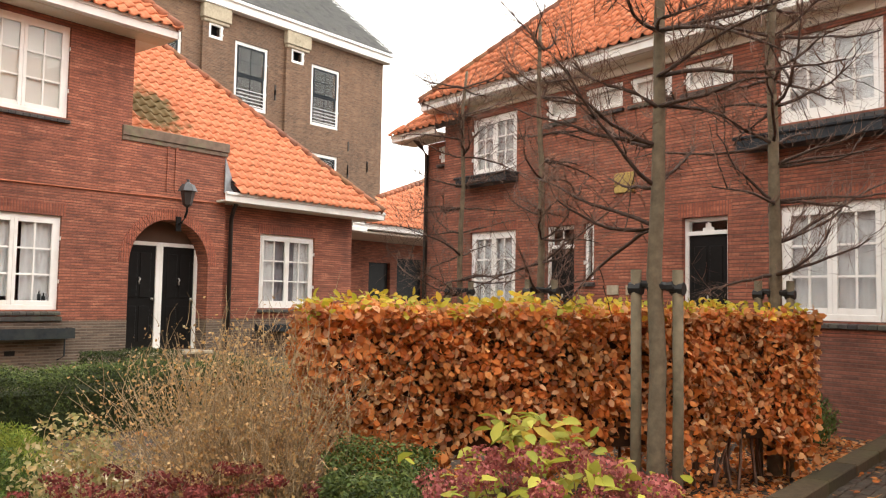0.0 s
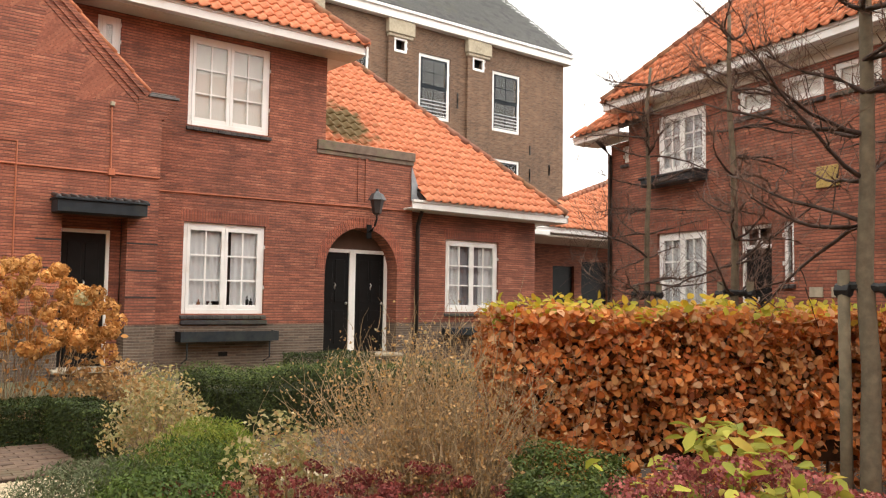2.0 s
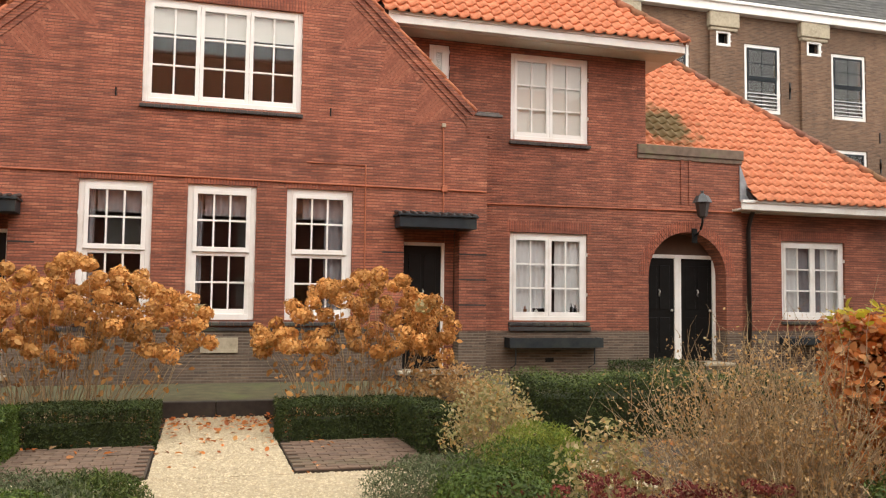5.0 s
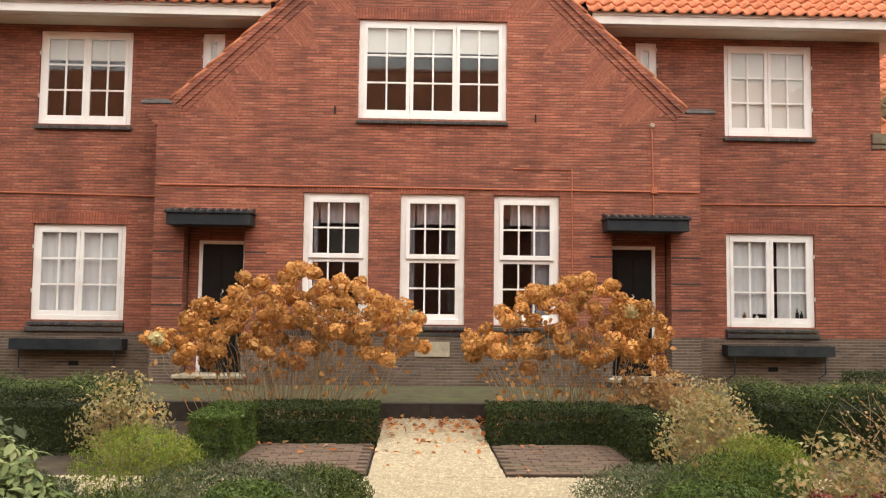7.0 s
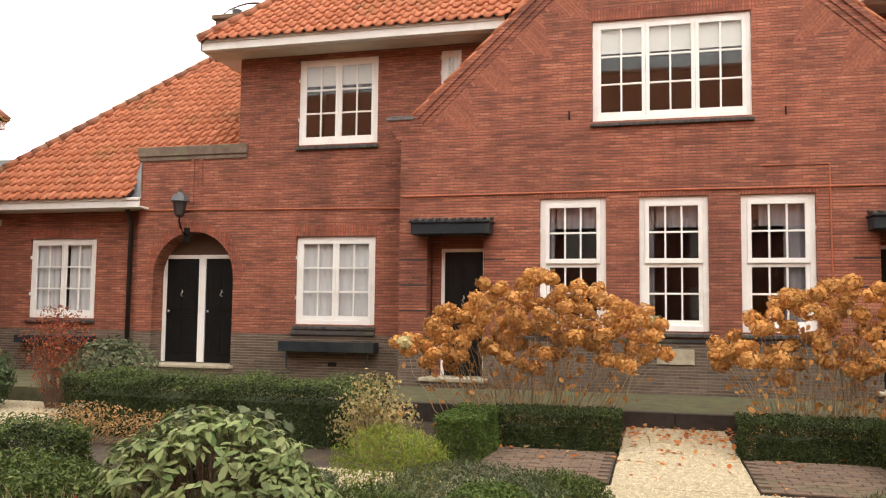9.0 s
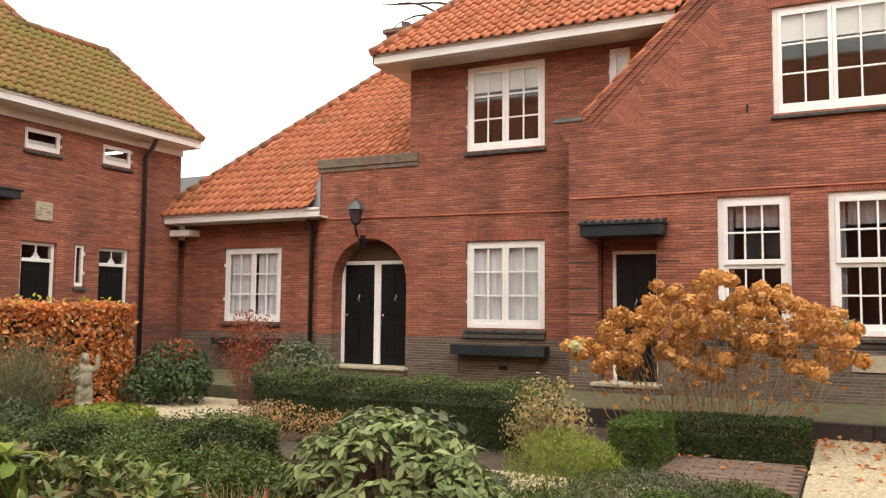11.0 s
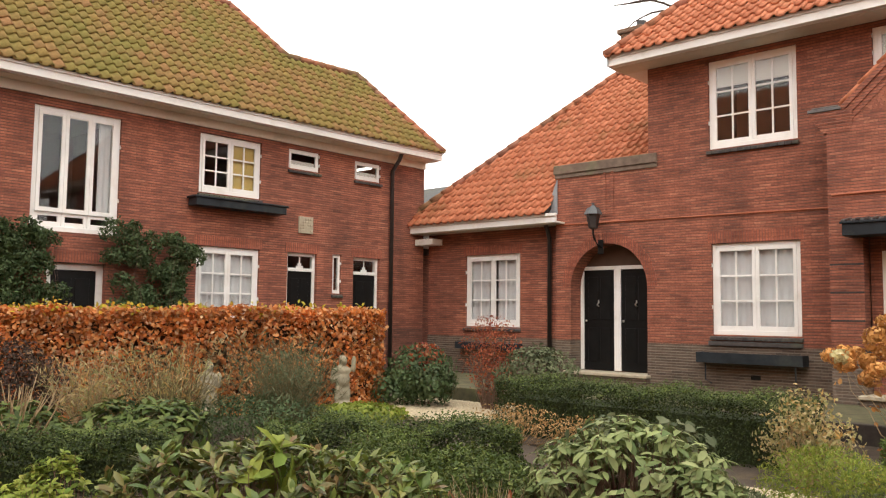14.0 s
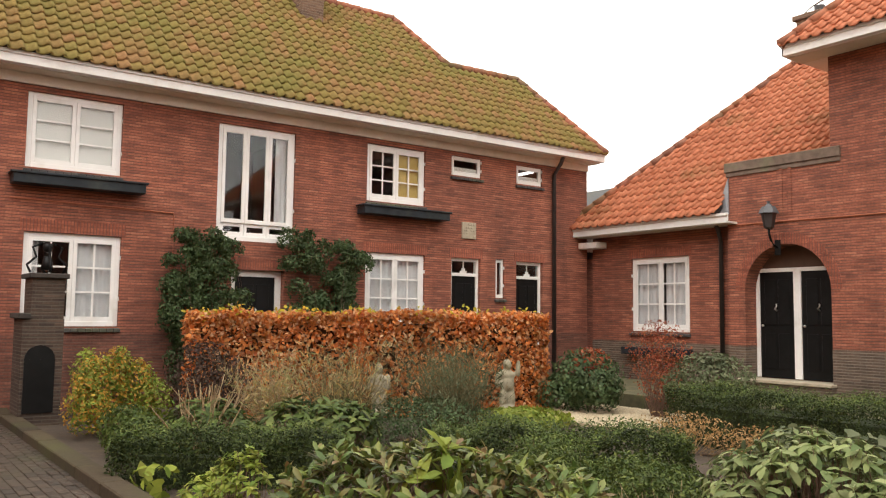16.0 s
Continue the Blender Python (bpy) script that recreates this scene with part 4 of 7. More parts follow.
part("eave_board", boxes((-6, 14.9, YG - 0.05, YG, 5.26, 5.44)), CREAM, west, "cream-painted board under the eave")
part("drain_pipe", tube([(13.72, 14.12, 5.45), (13.72, 14.2, 5.3), (13.72, YG - 0.07, 5.05), (13.72, YG - 0.07, 0.2)], 0.05, 10), ZINC, west, "dark drain pipe", smooth=True)
part("cable", tube([(2.0, YG - 0.015, 3.4), (4.6, YG - 0.015, 3.36), (4.62, YG - 0.015, 2.0)], 0.013, 6), COPPER, west, "cable painted brick red")
rg = [(-6, 0), (15.0, 0), (13.95, 3.05), (11.65, 2.97), (10.95, 5.0), (-6, 5.0)]
pantile_roof(west, (0, 13.95, 5.64), (1, 0, 0), (0, 1, 1), rg, (TILE_MOSS, TILES_MOSS), lambda x, y: y < 0.95 and x > 1.5 and x < 15.5, gauge=0.265, pitch=0.2, caps=[(rg[1], rg[2]), (rg[2], rg[3]), (rg[3], rg[4]), (rg[4], rg[5])], label="moss-grown pantile roof")
part("end_roof", prism([(15.0, 5.6), (13.95, 7.7), (11.0, 9.1), (11.0, 5.6)], 17.6, 21.9), ZINC, west)
part("chimney", boxes((7.95, 8.5, 16.55, 17.2, 7.6, 9.9)), BROWN, west, "brown brick chimney", 0.01)
part("back_wall", boxes((-6, 14.9, 21.7, 22, 0, 5.4)), BRICK, west)
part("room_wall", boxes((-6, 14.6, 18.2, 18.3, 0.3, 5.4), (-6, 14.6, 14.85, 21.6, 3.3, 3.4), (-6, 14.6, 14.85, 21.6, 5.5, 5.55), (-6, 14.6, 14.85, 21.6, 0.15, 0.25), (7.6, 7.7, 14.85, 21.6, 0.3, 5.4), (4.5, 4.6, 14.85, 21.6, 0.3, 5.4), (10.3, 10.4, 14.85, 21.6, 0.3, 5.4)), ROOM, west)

# ---- house behind the trees, along the east side, turned a little inwards ----
east = thing("house", "red brick almshouse row with an orange pantile roof behind bare trees", "house", pose(0, 0, 0, 0, 0, -103.5))
YE = 10.2
holes = [(-12.43, -11.12, 1.42, 2.9), (-12.43, -11.12, 3.97, 5.13), (-10.36, -9.66, 0.3, 2.9), (-9.45, -9.22, 1.95, 2.9), (-7.5, -6.73, 0.3, 2.86), (-5.95, -4.58, 1.42, 2.92), (-5.95, -4.58, 4.02, 5.17)]
small = [(-10.36, -9.65), (-9.41, -8.63), (-8.47, -7.68), (-7.47, -6.64)]
holes += [(a, b, 4.75, 5.16) for a, b in small]
part("wall", wall_mesh(-13.29, 6, 1.2, 5.32, YE, YE + 0.3, holes), BRICK, east, "red brick wall")
part("plinth", wall_mesh(-13.29, 6, 0, 1.2, YE - 0.012, YE + 0.3, holes), DARK_BRICK, east)
part("end_wall", boxes((-13.29, -12.99, YE + 0.3, 17, 0, 5.32)), BRICK, east)
window(east, -12.43, -11.12, 1.42, 2.9, YE, casement(), drape="lace", seed=1)
window(east, -12.43, -11.12, 3.97, 5.13, YE, casement(), drape="lace", seed=6)
window(east, -5.95, -4.58, 1.42, 2.92, YE, casement(), drape="lace", seed=7)
window(east, -5.95, -4.58, 4.02, 5.17, YE, casement(), drape="lace", seed=9)
window(east, -9.45, -9.22, 1.95, 2.9, YE, [(0, 1, 0, 1, 1, 1)], True, "", "narrow white slit window", 0.03, outer=0.04)
for a, b in small:
    window(east, a, b, 4.75, 5.16, YE, [(0, 1, 0, 1, 1, 1)], True, "blind", "low white top-hung window", 0.04, outer=0.05)
front_door(east, -10.36, -9.66, 0.3, 2.9, YE + 0.08, 0.33)
front_door(east, -7.5, -6.73, 0.3, 2.86, YE + 0.08, 0.2)
for a, b, z in ((-12.43, -11.12, 2.9), (-10.36, -9.66, 2.9), (-5.95, -4.58, 2.92), (-7.5, -6.73, 2.86)):
    lintel(east, a, b, z, YE)
for a, b, z in ((-12.52, -11.05, 3.86), (-6.4, -4.45, 3.77)):
    part("flower_trough", boxes((a, b, YE - 0.33, YE - 0.02, z - 0.09, z + 0.09), (a - 0.03, b + 0.03, YE - 0.36, YE - 0.02, z + 0.05, z + 0.09)), DARKWOOD, east, "blue-black timber flower trough", 0.01)
part("gable_stone", boxes((-8.77, -8.38, YE - 0.04, YE, 3.34, 3.66)), plain_material("yellow_stone", (0.42, 0.30, 0.09), 0.85, 0.25, 14, (0.25, 0.18, 0.06)), east, "yellowed carved stone tablet", 0.01)
for a, b in ((-8.93, -8.69), (-8.54, -8.31)):
    part("name_plate", boxes((a, b, YE - 0.02, YE, 1.72, 1.87)), STONE, east, "small grey stone plate", 0.004)
gutter(east, -13.5, 6, 9.72, 0, 5.40, 5.56, YE + 0.02)
part("eave_board", boxes((-13.3, 6, YE - 0.05, YE, 5.24, 5.40)), CREAM, east)
re = [(-13.45, 0), (6, 0), (6, 6.0), (-9.0, 6.0)]
pantile_roof(east, (0, 9.68, 5.58), (1, 0, 0), (0, 1, 1), re, (TILE, TILES), lambda x, y: y < 2.6 and x < -5.0, caps=[(re[0], re[3])], label="orange pantile roof")
# set-back end of the row, with a lower eave
part("wall", wall_mesh(-14.35, -13.29, 0, 4.95, YE + 0.35, YE + 0.6, [(-13.95, -13.45, 4.5, 4.86), (-13.6, -13.4, 1.9, 2.85)]), BRICK, east, "shaded set-back brick wall")
window(east, -13.95, -13.45, 4.5, 4.86, YE + 0.35, [(0, 1, 0, 1, 1, 1)], True, "blind:0,1,0,0.5", "low white top-hung window", 0.03, outer=0.04)
window(east, -13.6, -13.4, 1.9, 2.85, YE + 0.35, [(0, 1, 0, 1, 1, 1)], False, "", "narrow white slit window", 0.03, outer=0.04)
gutter(east, -14.9, -13.3, 9.95, 0, 4.98, 5.12, YE + 0.4)
pantile_roof(east, (0, 9.9, 5.14), (1, 0, 0), (0, 1, 1), [(-14.85, 0), (-12.5, 0), (-12.5, 1.6), (-13.4, 1.6)], (TILE, TILES), lambda x, y: False)
part("drain_pipe", tube([(-14.25, 10.1, 5.0), (-14.25, 10.3, 4.85), (-14.3, YE + 0.28, 4.7), (-14.3, YE + 0.28, 0.2)], 0.045, 8), ZINC, east, "dark drain pipe", smooth=True)
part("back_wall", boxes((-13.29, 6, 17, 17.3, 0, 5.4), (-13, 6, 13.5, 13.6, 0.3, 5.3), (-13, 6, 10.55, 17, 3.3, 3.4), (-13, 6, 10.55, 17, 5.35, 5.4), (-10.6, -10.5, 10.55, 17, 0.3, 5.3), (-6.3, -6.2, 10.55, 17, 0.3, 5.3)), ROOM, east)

# ---- linking passage between the low wing and the east row ----
link = thing("passage_building", "low brick passage with dark doorways and an orange roof", "outbuilding")
part("wall", wall_mesh(14.75, 27, 0, 3.5, 19.3, 19.6, [(19.9, 20.95, 0.2, 2.8), (21.3, 22.8, 0.2, 3.0)]), BRICK, link, "red brick passage wall")
part("door", boxes((19.9, 20.95, 19.42, 19.5, 0.2, 2.8)), BLACK, link, "black boarded door")
part("door", boxes((21.3, 22.8, 19.5, 19.56, 0.2, 3.0)), BLACK, link, "black boarded gate")
part("canopy", boxes((14.8, 16.0, 15.6, 19.2, 3.38, 3.5)), WHITE, link, "white-edged flat canopy", 0.01)
part("passage_ceiling", boxes((16.0, 27, 16.95, 19.3, 3.5, 3.56)), CREAM, link, "boarded ceiling of the passage")
gutter(link, 16.6, 23, 16.75, 0, 3.6, 3.76, 17.35)
pantile_roof(link, (0, 16.7, 3.78), (1, 0, 0), (0, 1, 1), [(16.8, 0), (24, 0), (24, 3.3), (22.8, 3.1), (18.5, 1.3)], (TILE, TILES), lambda x, y: y < 2.4, caps=[((18.5, 1.3), (22.8, 3.1))])

part("wall", boxes((-20, -14.75, 19.3, 19.6, 0, 3.5)), BRICK, link, "shaded brick wall at the end of the gap")
part("canopy", boxes((-15.0, -13.9, 14.6, 17.2, 3.3, 3.45)), WHITE, link, "white-edged flat canopy", 0.01)

bm = bmesh.new()
for q in ((-20, 17.25, 4.3), (-13.9, 17.25, 4.3), (-13.9, 19.6, 5.75), (-20, 19.6, 5.75), (-20, 17.25, 3.5), (-13.9, 17.25, 3.5), (-13.9, 19.6, 3.5), (-20, 19.6, 3.5)):
    bm.verts.new(q)
bm.verts.ensure_lookup_table()
for q in ((0, 1, 2, 3), (0, 4, 5, 1), (1, 5, 6, 2), (2, 6, 7, 3), (3, 7, 4, 0)):
    bm.faces.new([bm.verts[i] for i in q])
part("slate_roof", bm, SLATE, link, "low grey slate roof")

# ---- tall brown-brick building behind ----
tall = thing("warehouse", "tall brown brick building with a grey slate roof", "building")
YT = 30.0
wins = [(22.1, 23.95), (26.62, 28.5), (17.6, 19.4), (13.0, 14.8)]
th = [(a, b, 9.95, 12.95) for a, b in wins] + [(a, b, 5.6, 8.6) for a, b in wins] + [(20.62, 21.38, 12.68, 13.3), (25.22, 25.98, 12.68, 13.3)]
part("wall", wall_mesh(10, 31.65, 0, 14.1, YT, YT + 0.5, th), BROWN, tall, "brown brick wall with shallow piers")
part("side_wall", boxes((31.15, 31.65, YT + 0.5, 48, 0, 14.1)), BROWN, tall)
part("cornice", boxes((10, 31.95, YT - 0.35, YT + 0.2, 14.1, 14.6), (10, 32.05, YT - 0.45, YT + 0.2, 14.45, 14.6)), WHITE, tall, "cream-painted cornice", 0.02)
for a, b in ((20.3, 21.6), (24.9, 26.25), (15.6, 16.9)):
    part("pier", wall_mesh(a, b, 0, 13.6, YT - 0.16, YT, [(a + 0.3, b - 0.3, 12.66, 13.32)]), BROWN, tall)
    part("pier_capital", boxes((a - 0.08, b + 0.08, YT - 0.3, YT, 13.45, 14.1), (a - 0.02, b + 0.02, YT - 0.24, YT, 13.3, 13.45)), STONE, tall, "pale stone capital", 0.03)
    part("vent_frame", sash_bars_outer(a + 0.3, b - 0.3, 12.66, 13.32, YT - 0.16, 0.1), WHITE, tall)
    part("vent_panel", boxes((a + 0.35, b - 0.35, YT + 0.2, YT + 0.25, 12.6, 13.4)), BLACK, tall)
for z0, z1 in ((9.95, 12.95), (5.6, 8.6)):
    for a, b in wins:
        w = window(tall, a, b, z0, z1, YT, [(0, 1, 0, 0.5, 2, 2), (0, 1, 0.5, 1, 2, 2)], False, "", "tall window with a white frame and dark sashes", 0.08, recess=0.06, outer=0.16)
        for s in w.children:
            if s.name.startswith("sash"):
                s.data.materials[0] = DARKWOOD
        bm = bmesh.new()
        for k in range(5):
            tube([(a + 0.12, YT - 0.02, z0 + 0.2 + k * 0.16), (b - 0.12, YT - 0.02, z0 + 0.2 + k * 0.16)], 0.02, 5, bm)
        part("railing", bm, WHITE, w, "white window railing")
rnd = random.Random(8)
for i in range(10):
    x, z = rnd.choice((21.8, 24.4, 26.4, 29.2, 30.6)), rnd.uniform(7.5, 12)
    part("wall_anchor", boxes((x - 0.03, x + 0.03, YT - 0.05, YT, z - 0.24, z + 0.24)), ZINC, tall)
part("room_wall", boxes((10, 31.5, YT + 3, YT + 3.1, 0, 13.9), (10, 31.5, YT + 0.5, YT + 3, 9.0, 9.2)), ROOM, tall)
SR = Vector((0, math.cos(radians(50)), math.sin(radians(50))))
bm = bmesh.new()
vv = [bm.verts.new(p) for p in ((10, YT - 0.4, 14.6), (31.95, YT - 0.4, 14.6), (25.0, YT + 7.5, 23.5), (10, YT + 7.5, 23.5))]
bm.faces.new(vv)
vb = [bm.verts.new(p) for p in ((31.95, YT + 18, 14.6), (25.0, YT + 10, 23.5))]
bm.faces.new((vv[1], vb[0], vb[1], vv[2]))
roof = part("roof", bm, ZINC, tall, "grey slate roof")
sv, sf = [], []
rnd = random.Random(3)
j = 0
while j * 0.26 < 11.5:
    x = 10 + (0.16 if j % 2 else 0)
    edge = 31.95 - 7.0 * j * 0.26 / 12.0
    while x < edge:
        b = np.array([0, YT - 0.42, 14.61]) + np.array(SR) * j * 0.26
        up, nn = np.array(SR), np.array((0, -SR.z, SR.y))
        k = len(sv) * 4
        o = b + np.array((x, 0, 0)) + nn * (0.03 + rnd.random() * 0.015)
        sv.append(np.array([o, o + (0.31, 0, 0), o + (0.31, 0, 0) + up * 0.3 - nn * 0.03, o + up * 0.3 - nn * 0.03]))
        sf.append((k, k + 1, k + 2, k + 3))
        x += 0.32
    j += 1
so = new("slating", raw_mesh("slating", np.concatenate(sv), np.array(sf), SLATE))
so.parent = roof
tagged(so, kind="stuff")

# ---- row that closes the court behind the viewer ----
south = thing("house", "plain red brick row closing the court", "house", pose(0, 0, 0, 0, 0, 180))
part("wall", wall_mesh(-22, 22, 0, 5.6, 13, 13.3, [(x, x + 1.5, z, z + 1.5) for x in (-15, -9, -3, 3, 9, 15) for z in (1.3, 3.9)]), BRICK, south)
for x in (-15, -9, -3, 3, 9, 15):
    for z in (1.3, 3.9):
        window(south, x, x + 1.5, z, z + 1.5, 13, [(0, 0.5, 0, 1, 1, 1), (0.5, 1, 0, 1, 1, 1)], False, "blind")
part("roof", prism([(-22, 5.6), (22, 5.6), (22, 5.7), (-22, 5.7)], 12.6, 13.4), WHITE, south)
bm = bmesh.new()
vv = [bm.verts.new(p) for p in ((-22, 12.6, 5.7), (22, 12.6, 5.7), (22, 18.0, 15.0), (-22, 18.0, 15.0))]
bm.faces.new(vv)
part("roof", bm, TILES, south)

# ---- ground, paths and kerbs ----
SOIL = plain_material("dark_soil", (0.05, 0.034, 0.022), 0.95, 0.4, 5, (0.09, 0.065, 0.03), relief=0.8)
MOSSY_GROUND = plain_material("mossy_terrace", (0.085, 0.076, 0.036), 0.95, 0.4, 4, (0.10, 0.12, 0.035), relief=0.6)
GRAVEL_BED = plain_material("pale_gravel_bed", (0.38, 0.31, 0.20), 0.95, 0.25, 30, (0.36, 0.29, 0.18), relief=0.8)
PEBBLE = piece_material("gravel_pebble", [(0.50, 0.41, 0.26), (0.58, 0.49, 0.33), (0.38, 0.30, 0.19), (0.52, 0.44, 0.31)], 0.85, island=True)
PAVER = piece_material("clay_paver", [(0.15, 0.10, 0.07), (0.175, 0.12, 0.085), (0.12, 0.082, 0.06), (0.16, 0.105, 0.075)], 0.85, (0.09, 0.085, 0.045), 0.55, 0.75)
PAVERS = piece_material("clay_pavers", [(0.15, 0.10, 0.07), (0.175, 0.12, 0.085), (0.12, 0.082, 0.06), (0.16, 0.105, 0.075)], 0.85, (0.09, 0.085, 0.045), 0.55, 0.75, True)
LANE = [(0.060, 0.045, 0.033), (0.078, 0.058, 0.042), (0.046, 0.036, 0.028), (0.068, 0.05, 0.036)]
LANE_BRICK = piece_material("wet_lane_brick", LANE, 0.6, (0.05, 0.048, 0.025), 0.5, 0.75)
LANE_BRICKS = piece_material("wet_lane_bricks", LANE, 0.6, (0.05, 0.048, 0.025), 0.5, 0.75, True)
KERB = piece_material("kerb_stone_mossy", [(0.062, 0.046, 0.028), (0.08, 0.058, 0.034), (0.048, 0.037, 0.023)], 0.95, (0.065, 0.062, 0.024), 0.45, 0.7)
BARK = plain_material("olive_bark", (0.14, 0.11, 0.07), 0.9, 0.3, 14, (0.10, 0.085, 0.055), relief=0.6)
TWIG = plain_material("dark_twig", (0.17, 0.10, 0.07), 0.85, 0.25, 10)
BRANCH = plain_material("knobby_dark_branch", (0.066, 0.042, 0.032), 0.9, 0.35, 25, relief=0.7)
STAKE = plain_material("grey_green_stake", (0.15, 0.12, 0.075), 0.9, 0.3, 11, (0.085, 0.08, 0.045), relief=0.5)
RUBBER = plain_material("black_rubber_strap", (0.012, 0.012, 0.012), 0.6, 0.2)
STATUE = plain_material("mossy_statue_stone", (0.29, 0.255, 0.175), 0.9, 0.3, 9, (0.13, 0.14, 0.06), relief=0.6)

bm = bmesh.new()
bm.faces.new([bm.verts.new(p) for p in ((-900, -900, 0), (900, -900, 0), (900, 900, 0), (-900, 900, 0))])
tagged(part("ground", bm, SOIL), "dark bare garden soil", "ground", kind="structure")
terrace = part("terrace", boxes((-13.9, 14.2, 11.55, 14.5, -0.1, 0.25)), MOSSY_GROUND, bev=0.01)
tagged(terrace, "raised mossy strip along the houses", "terrace", kind="structure")
tedge = thing("terrace_kerb", "dark weathered kerb of the raised strip", "kerb", kind="structure")
for i in range(14):
    part("kerb_stone", boxes((-6.8 + i * 1.0, -5.808 + i * 1.0, 11.42, 11.55, -0.05, 0.262)), plain_material("dark_kerb", (0.045, 0.036, 0.03), 0.9, 0.3, 9, (0.06, 0.055, 0.03)) if i == 0 else bpy.data.materials["dark_kerb"], tedge, bev=0.01)
rng = np.random.default_rng(5)


def gravel(name, x0, x1, y0, y1, z, n, label):
    g = part(name, boxes((x0, x1, y0, y1, z - 0.05, z)), GRAVEL_BED)
    tagged(g, label, "path", kind="structure")
    oc = np.array([(1, 0, 0), (-1, 0, 0), (0, 1, 0), (0, -1, 0), (0, 0, 1), (0, 0, -1)], float)
    of = np.array([(0, 2, 4), (2, 1, 4), (1, 3, 4), (3, 0, 4)])
    p = np.column_stack([rng.uniform(x0, x1, n), rng.uniform(y0, y1, n), np.full(n, z + 0.003)])
    s = rng.uniform(0.006, 0.017, n)[:, None, None] * rng.uniform(0.6, 1.2, (n, 1, 3))
    a = rng.uniform(0, 6.28, n)
    r = np.zeros((n, 3, 3))
    r[:, 0, 0], r[:, 0, 1], r[:, 1, 0], r[:, 1, 1], r[:, 2, 2] = np.cos(a), -np.sin(a), np.sin(a), np.cos(a), 0.7
    v = np.einsum("nij,nkj->nki", r, oc[None] * s) + p[:, None]
    f = (of[None] + 6 * np.arange(n)[:, None, None]).reshape(-1, 3)
    ob = new("pebbles", raw_mesh("pebbles", v.reshape(-1, 3), f, PEBBLE))
    ob.parent = g
    tagged(ob, kind="stuff")


gravel("path", -0.42, 0.82, 7.6, 11.42, 0.05, 14000, "pale yellow gravel path to the gable house")
gravel("path", -3.4, 3.8, 6.35, 7.6, 0.046, 16000, "pale yellow gravel cross path")
gravel("path", -0.9, 1.3, 2.2, 6.35, 0.04, 4000, "pale yellow gravel path")
gravel("path", -11.0, -7.9, 8.9, 11.2, 0.06, 9000, "pale gravel side path")


def paving(name, x0, x1, y0, y1, z, label, near, w=0.205, d=0.1, mats=None):
    base = part(name, boxes((x0, x1, y0, y1, z - 0.06, z - 0.014)), SOIL)
    tagged(base, label, "paving", kind="structure")
    pm = finish(boxes((-w / 2 + 0.004, w / 2 - 0.004, -d / 2 + 0.004, d / 2 - 0.004, -0.04, 0.0)), 0.004)
    pm.materials.append(mats[0] if mats else PAVER)
    co = np.array([v.co for v in pm.vertices])
    fs = [tuple(p.vertices) for p in pm.polygons if len(p.vertices) == 4]
    fs = np.array(fs)
    rv, rf, k = [], [], 0
    rnd = random.Random(int(abs(x0) * 100))
    j, y = 0, y0 + d / 2
    while y < y1:
        x = x0 + w / 2 + (w / 2 if j % 2 else 0)
        while x < x1 - w / 2 + 0.01:
            m = pose(x, y, z + rnd.uniform(-0.004, 0.004), rnd.uniform(-1, 1), rnd.uniform(-1, 1), rnd.uniform(-1.2, 1.2))
            if k < 300 and near(x, y):
                ob = new("brick", pm)
                ob.parent, ob.matrix_local = base, m
                k += 1
            else:
                a = np.array(m)
                rf.append(fs + len(rv) * len(co))
                rv.append(co @ a[:3, :3].T + a[:3, 3])
            x += w
        y += d
        j += 1
    if rv:
        ob = new("bricks", raw_mesh("bricks", np.concatenate(rv), np.concatenate(rf), mats[1] if mats else PAVERS))
        ob.parent = base
        tagged(ob, kind="stuff")


paving("pavement", -2.0, -0.45, 7.75, 9.35, 0.055, "weathered dark clay pavers beside the gravel", lambda x, y: True)
paving("pavement", 0.85, 2.4, 7.75, 9.35, 0.055, "weathered dark clay pavers beside the gravel", lambda x, y: True)
paving("road", -22, 22, -3.0, 1.86, 0.03, "dark clay brick lane round the garden", lambda x, y: y > 0.4 and -11.5 < x < -6.5, mats=(LANE_BRICK, LANE_BRICKS))
for side, xs in (("kerb", [(-14.2 + i * 0.95) for i in range(9)]), ("kerb", [(5.6 + i * 0.95) for i in range(10)])):
    kerb = thing(side, "mossy stone kerb edging the garden bed", "kerb", kind="structure")
    for i, x in enumerate(xs):
        o = part("kerb_stone", boxes((x, x + 0.94, 1.86, 2.08, -0.05, 0.14)), KERB, kerb, bev=0.012)
        o.matrix_local = pose(0, 0, 0, 0, 0, 0) @ Matrix.Translation((0, rng.uniform(-0.006, 0.006), rng.uniform(-0.006, 0.006)))


# ---- plant helpers ----
def unit(a):
    return a / np.maximum(np.linalg.norm(a, axis=-1, keepdims=True), 1e-9)


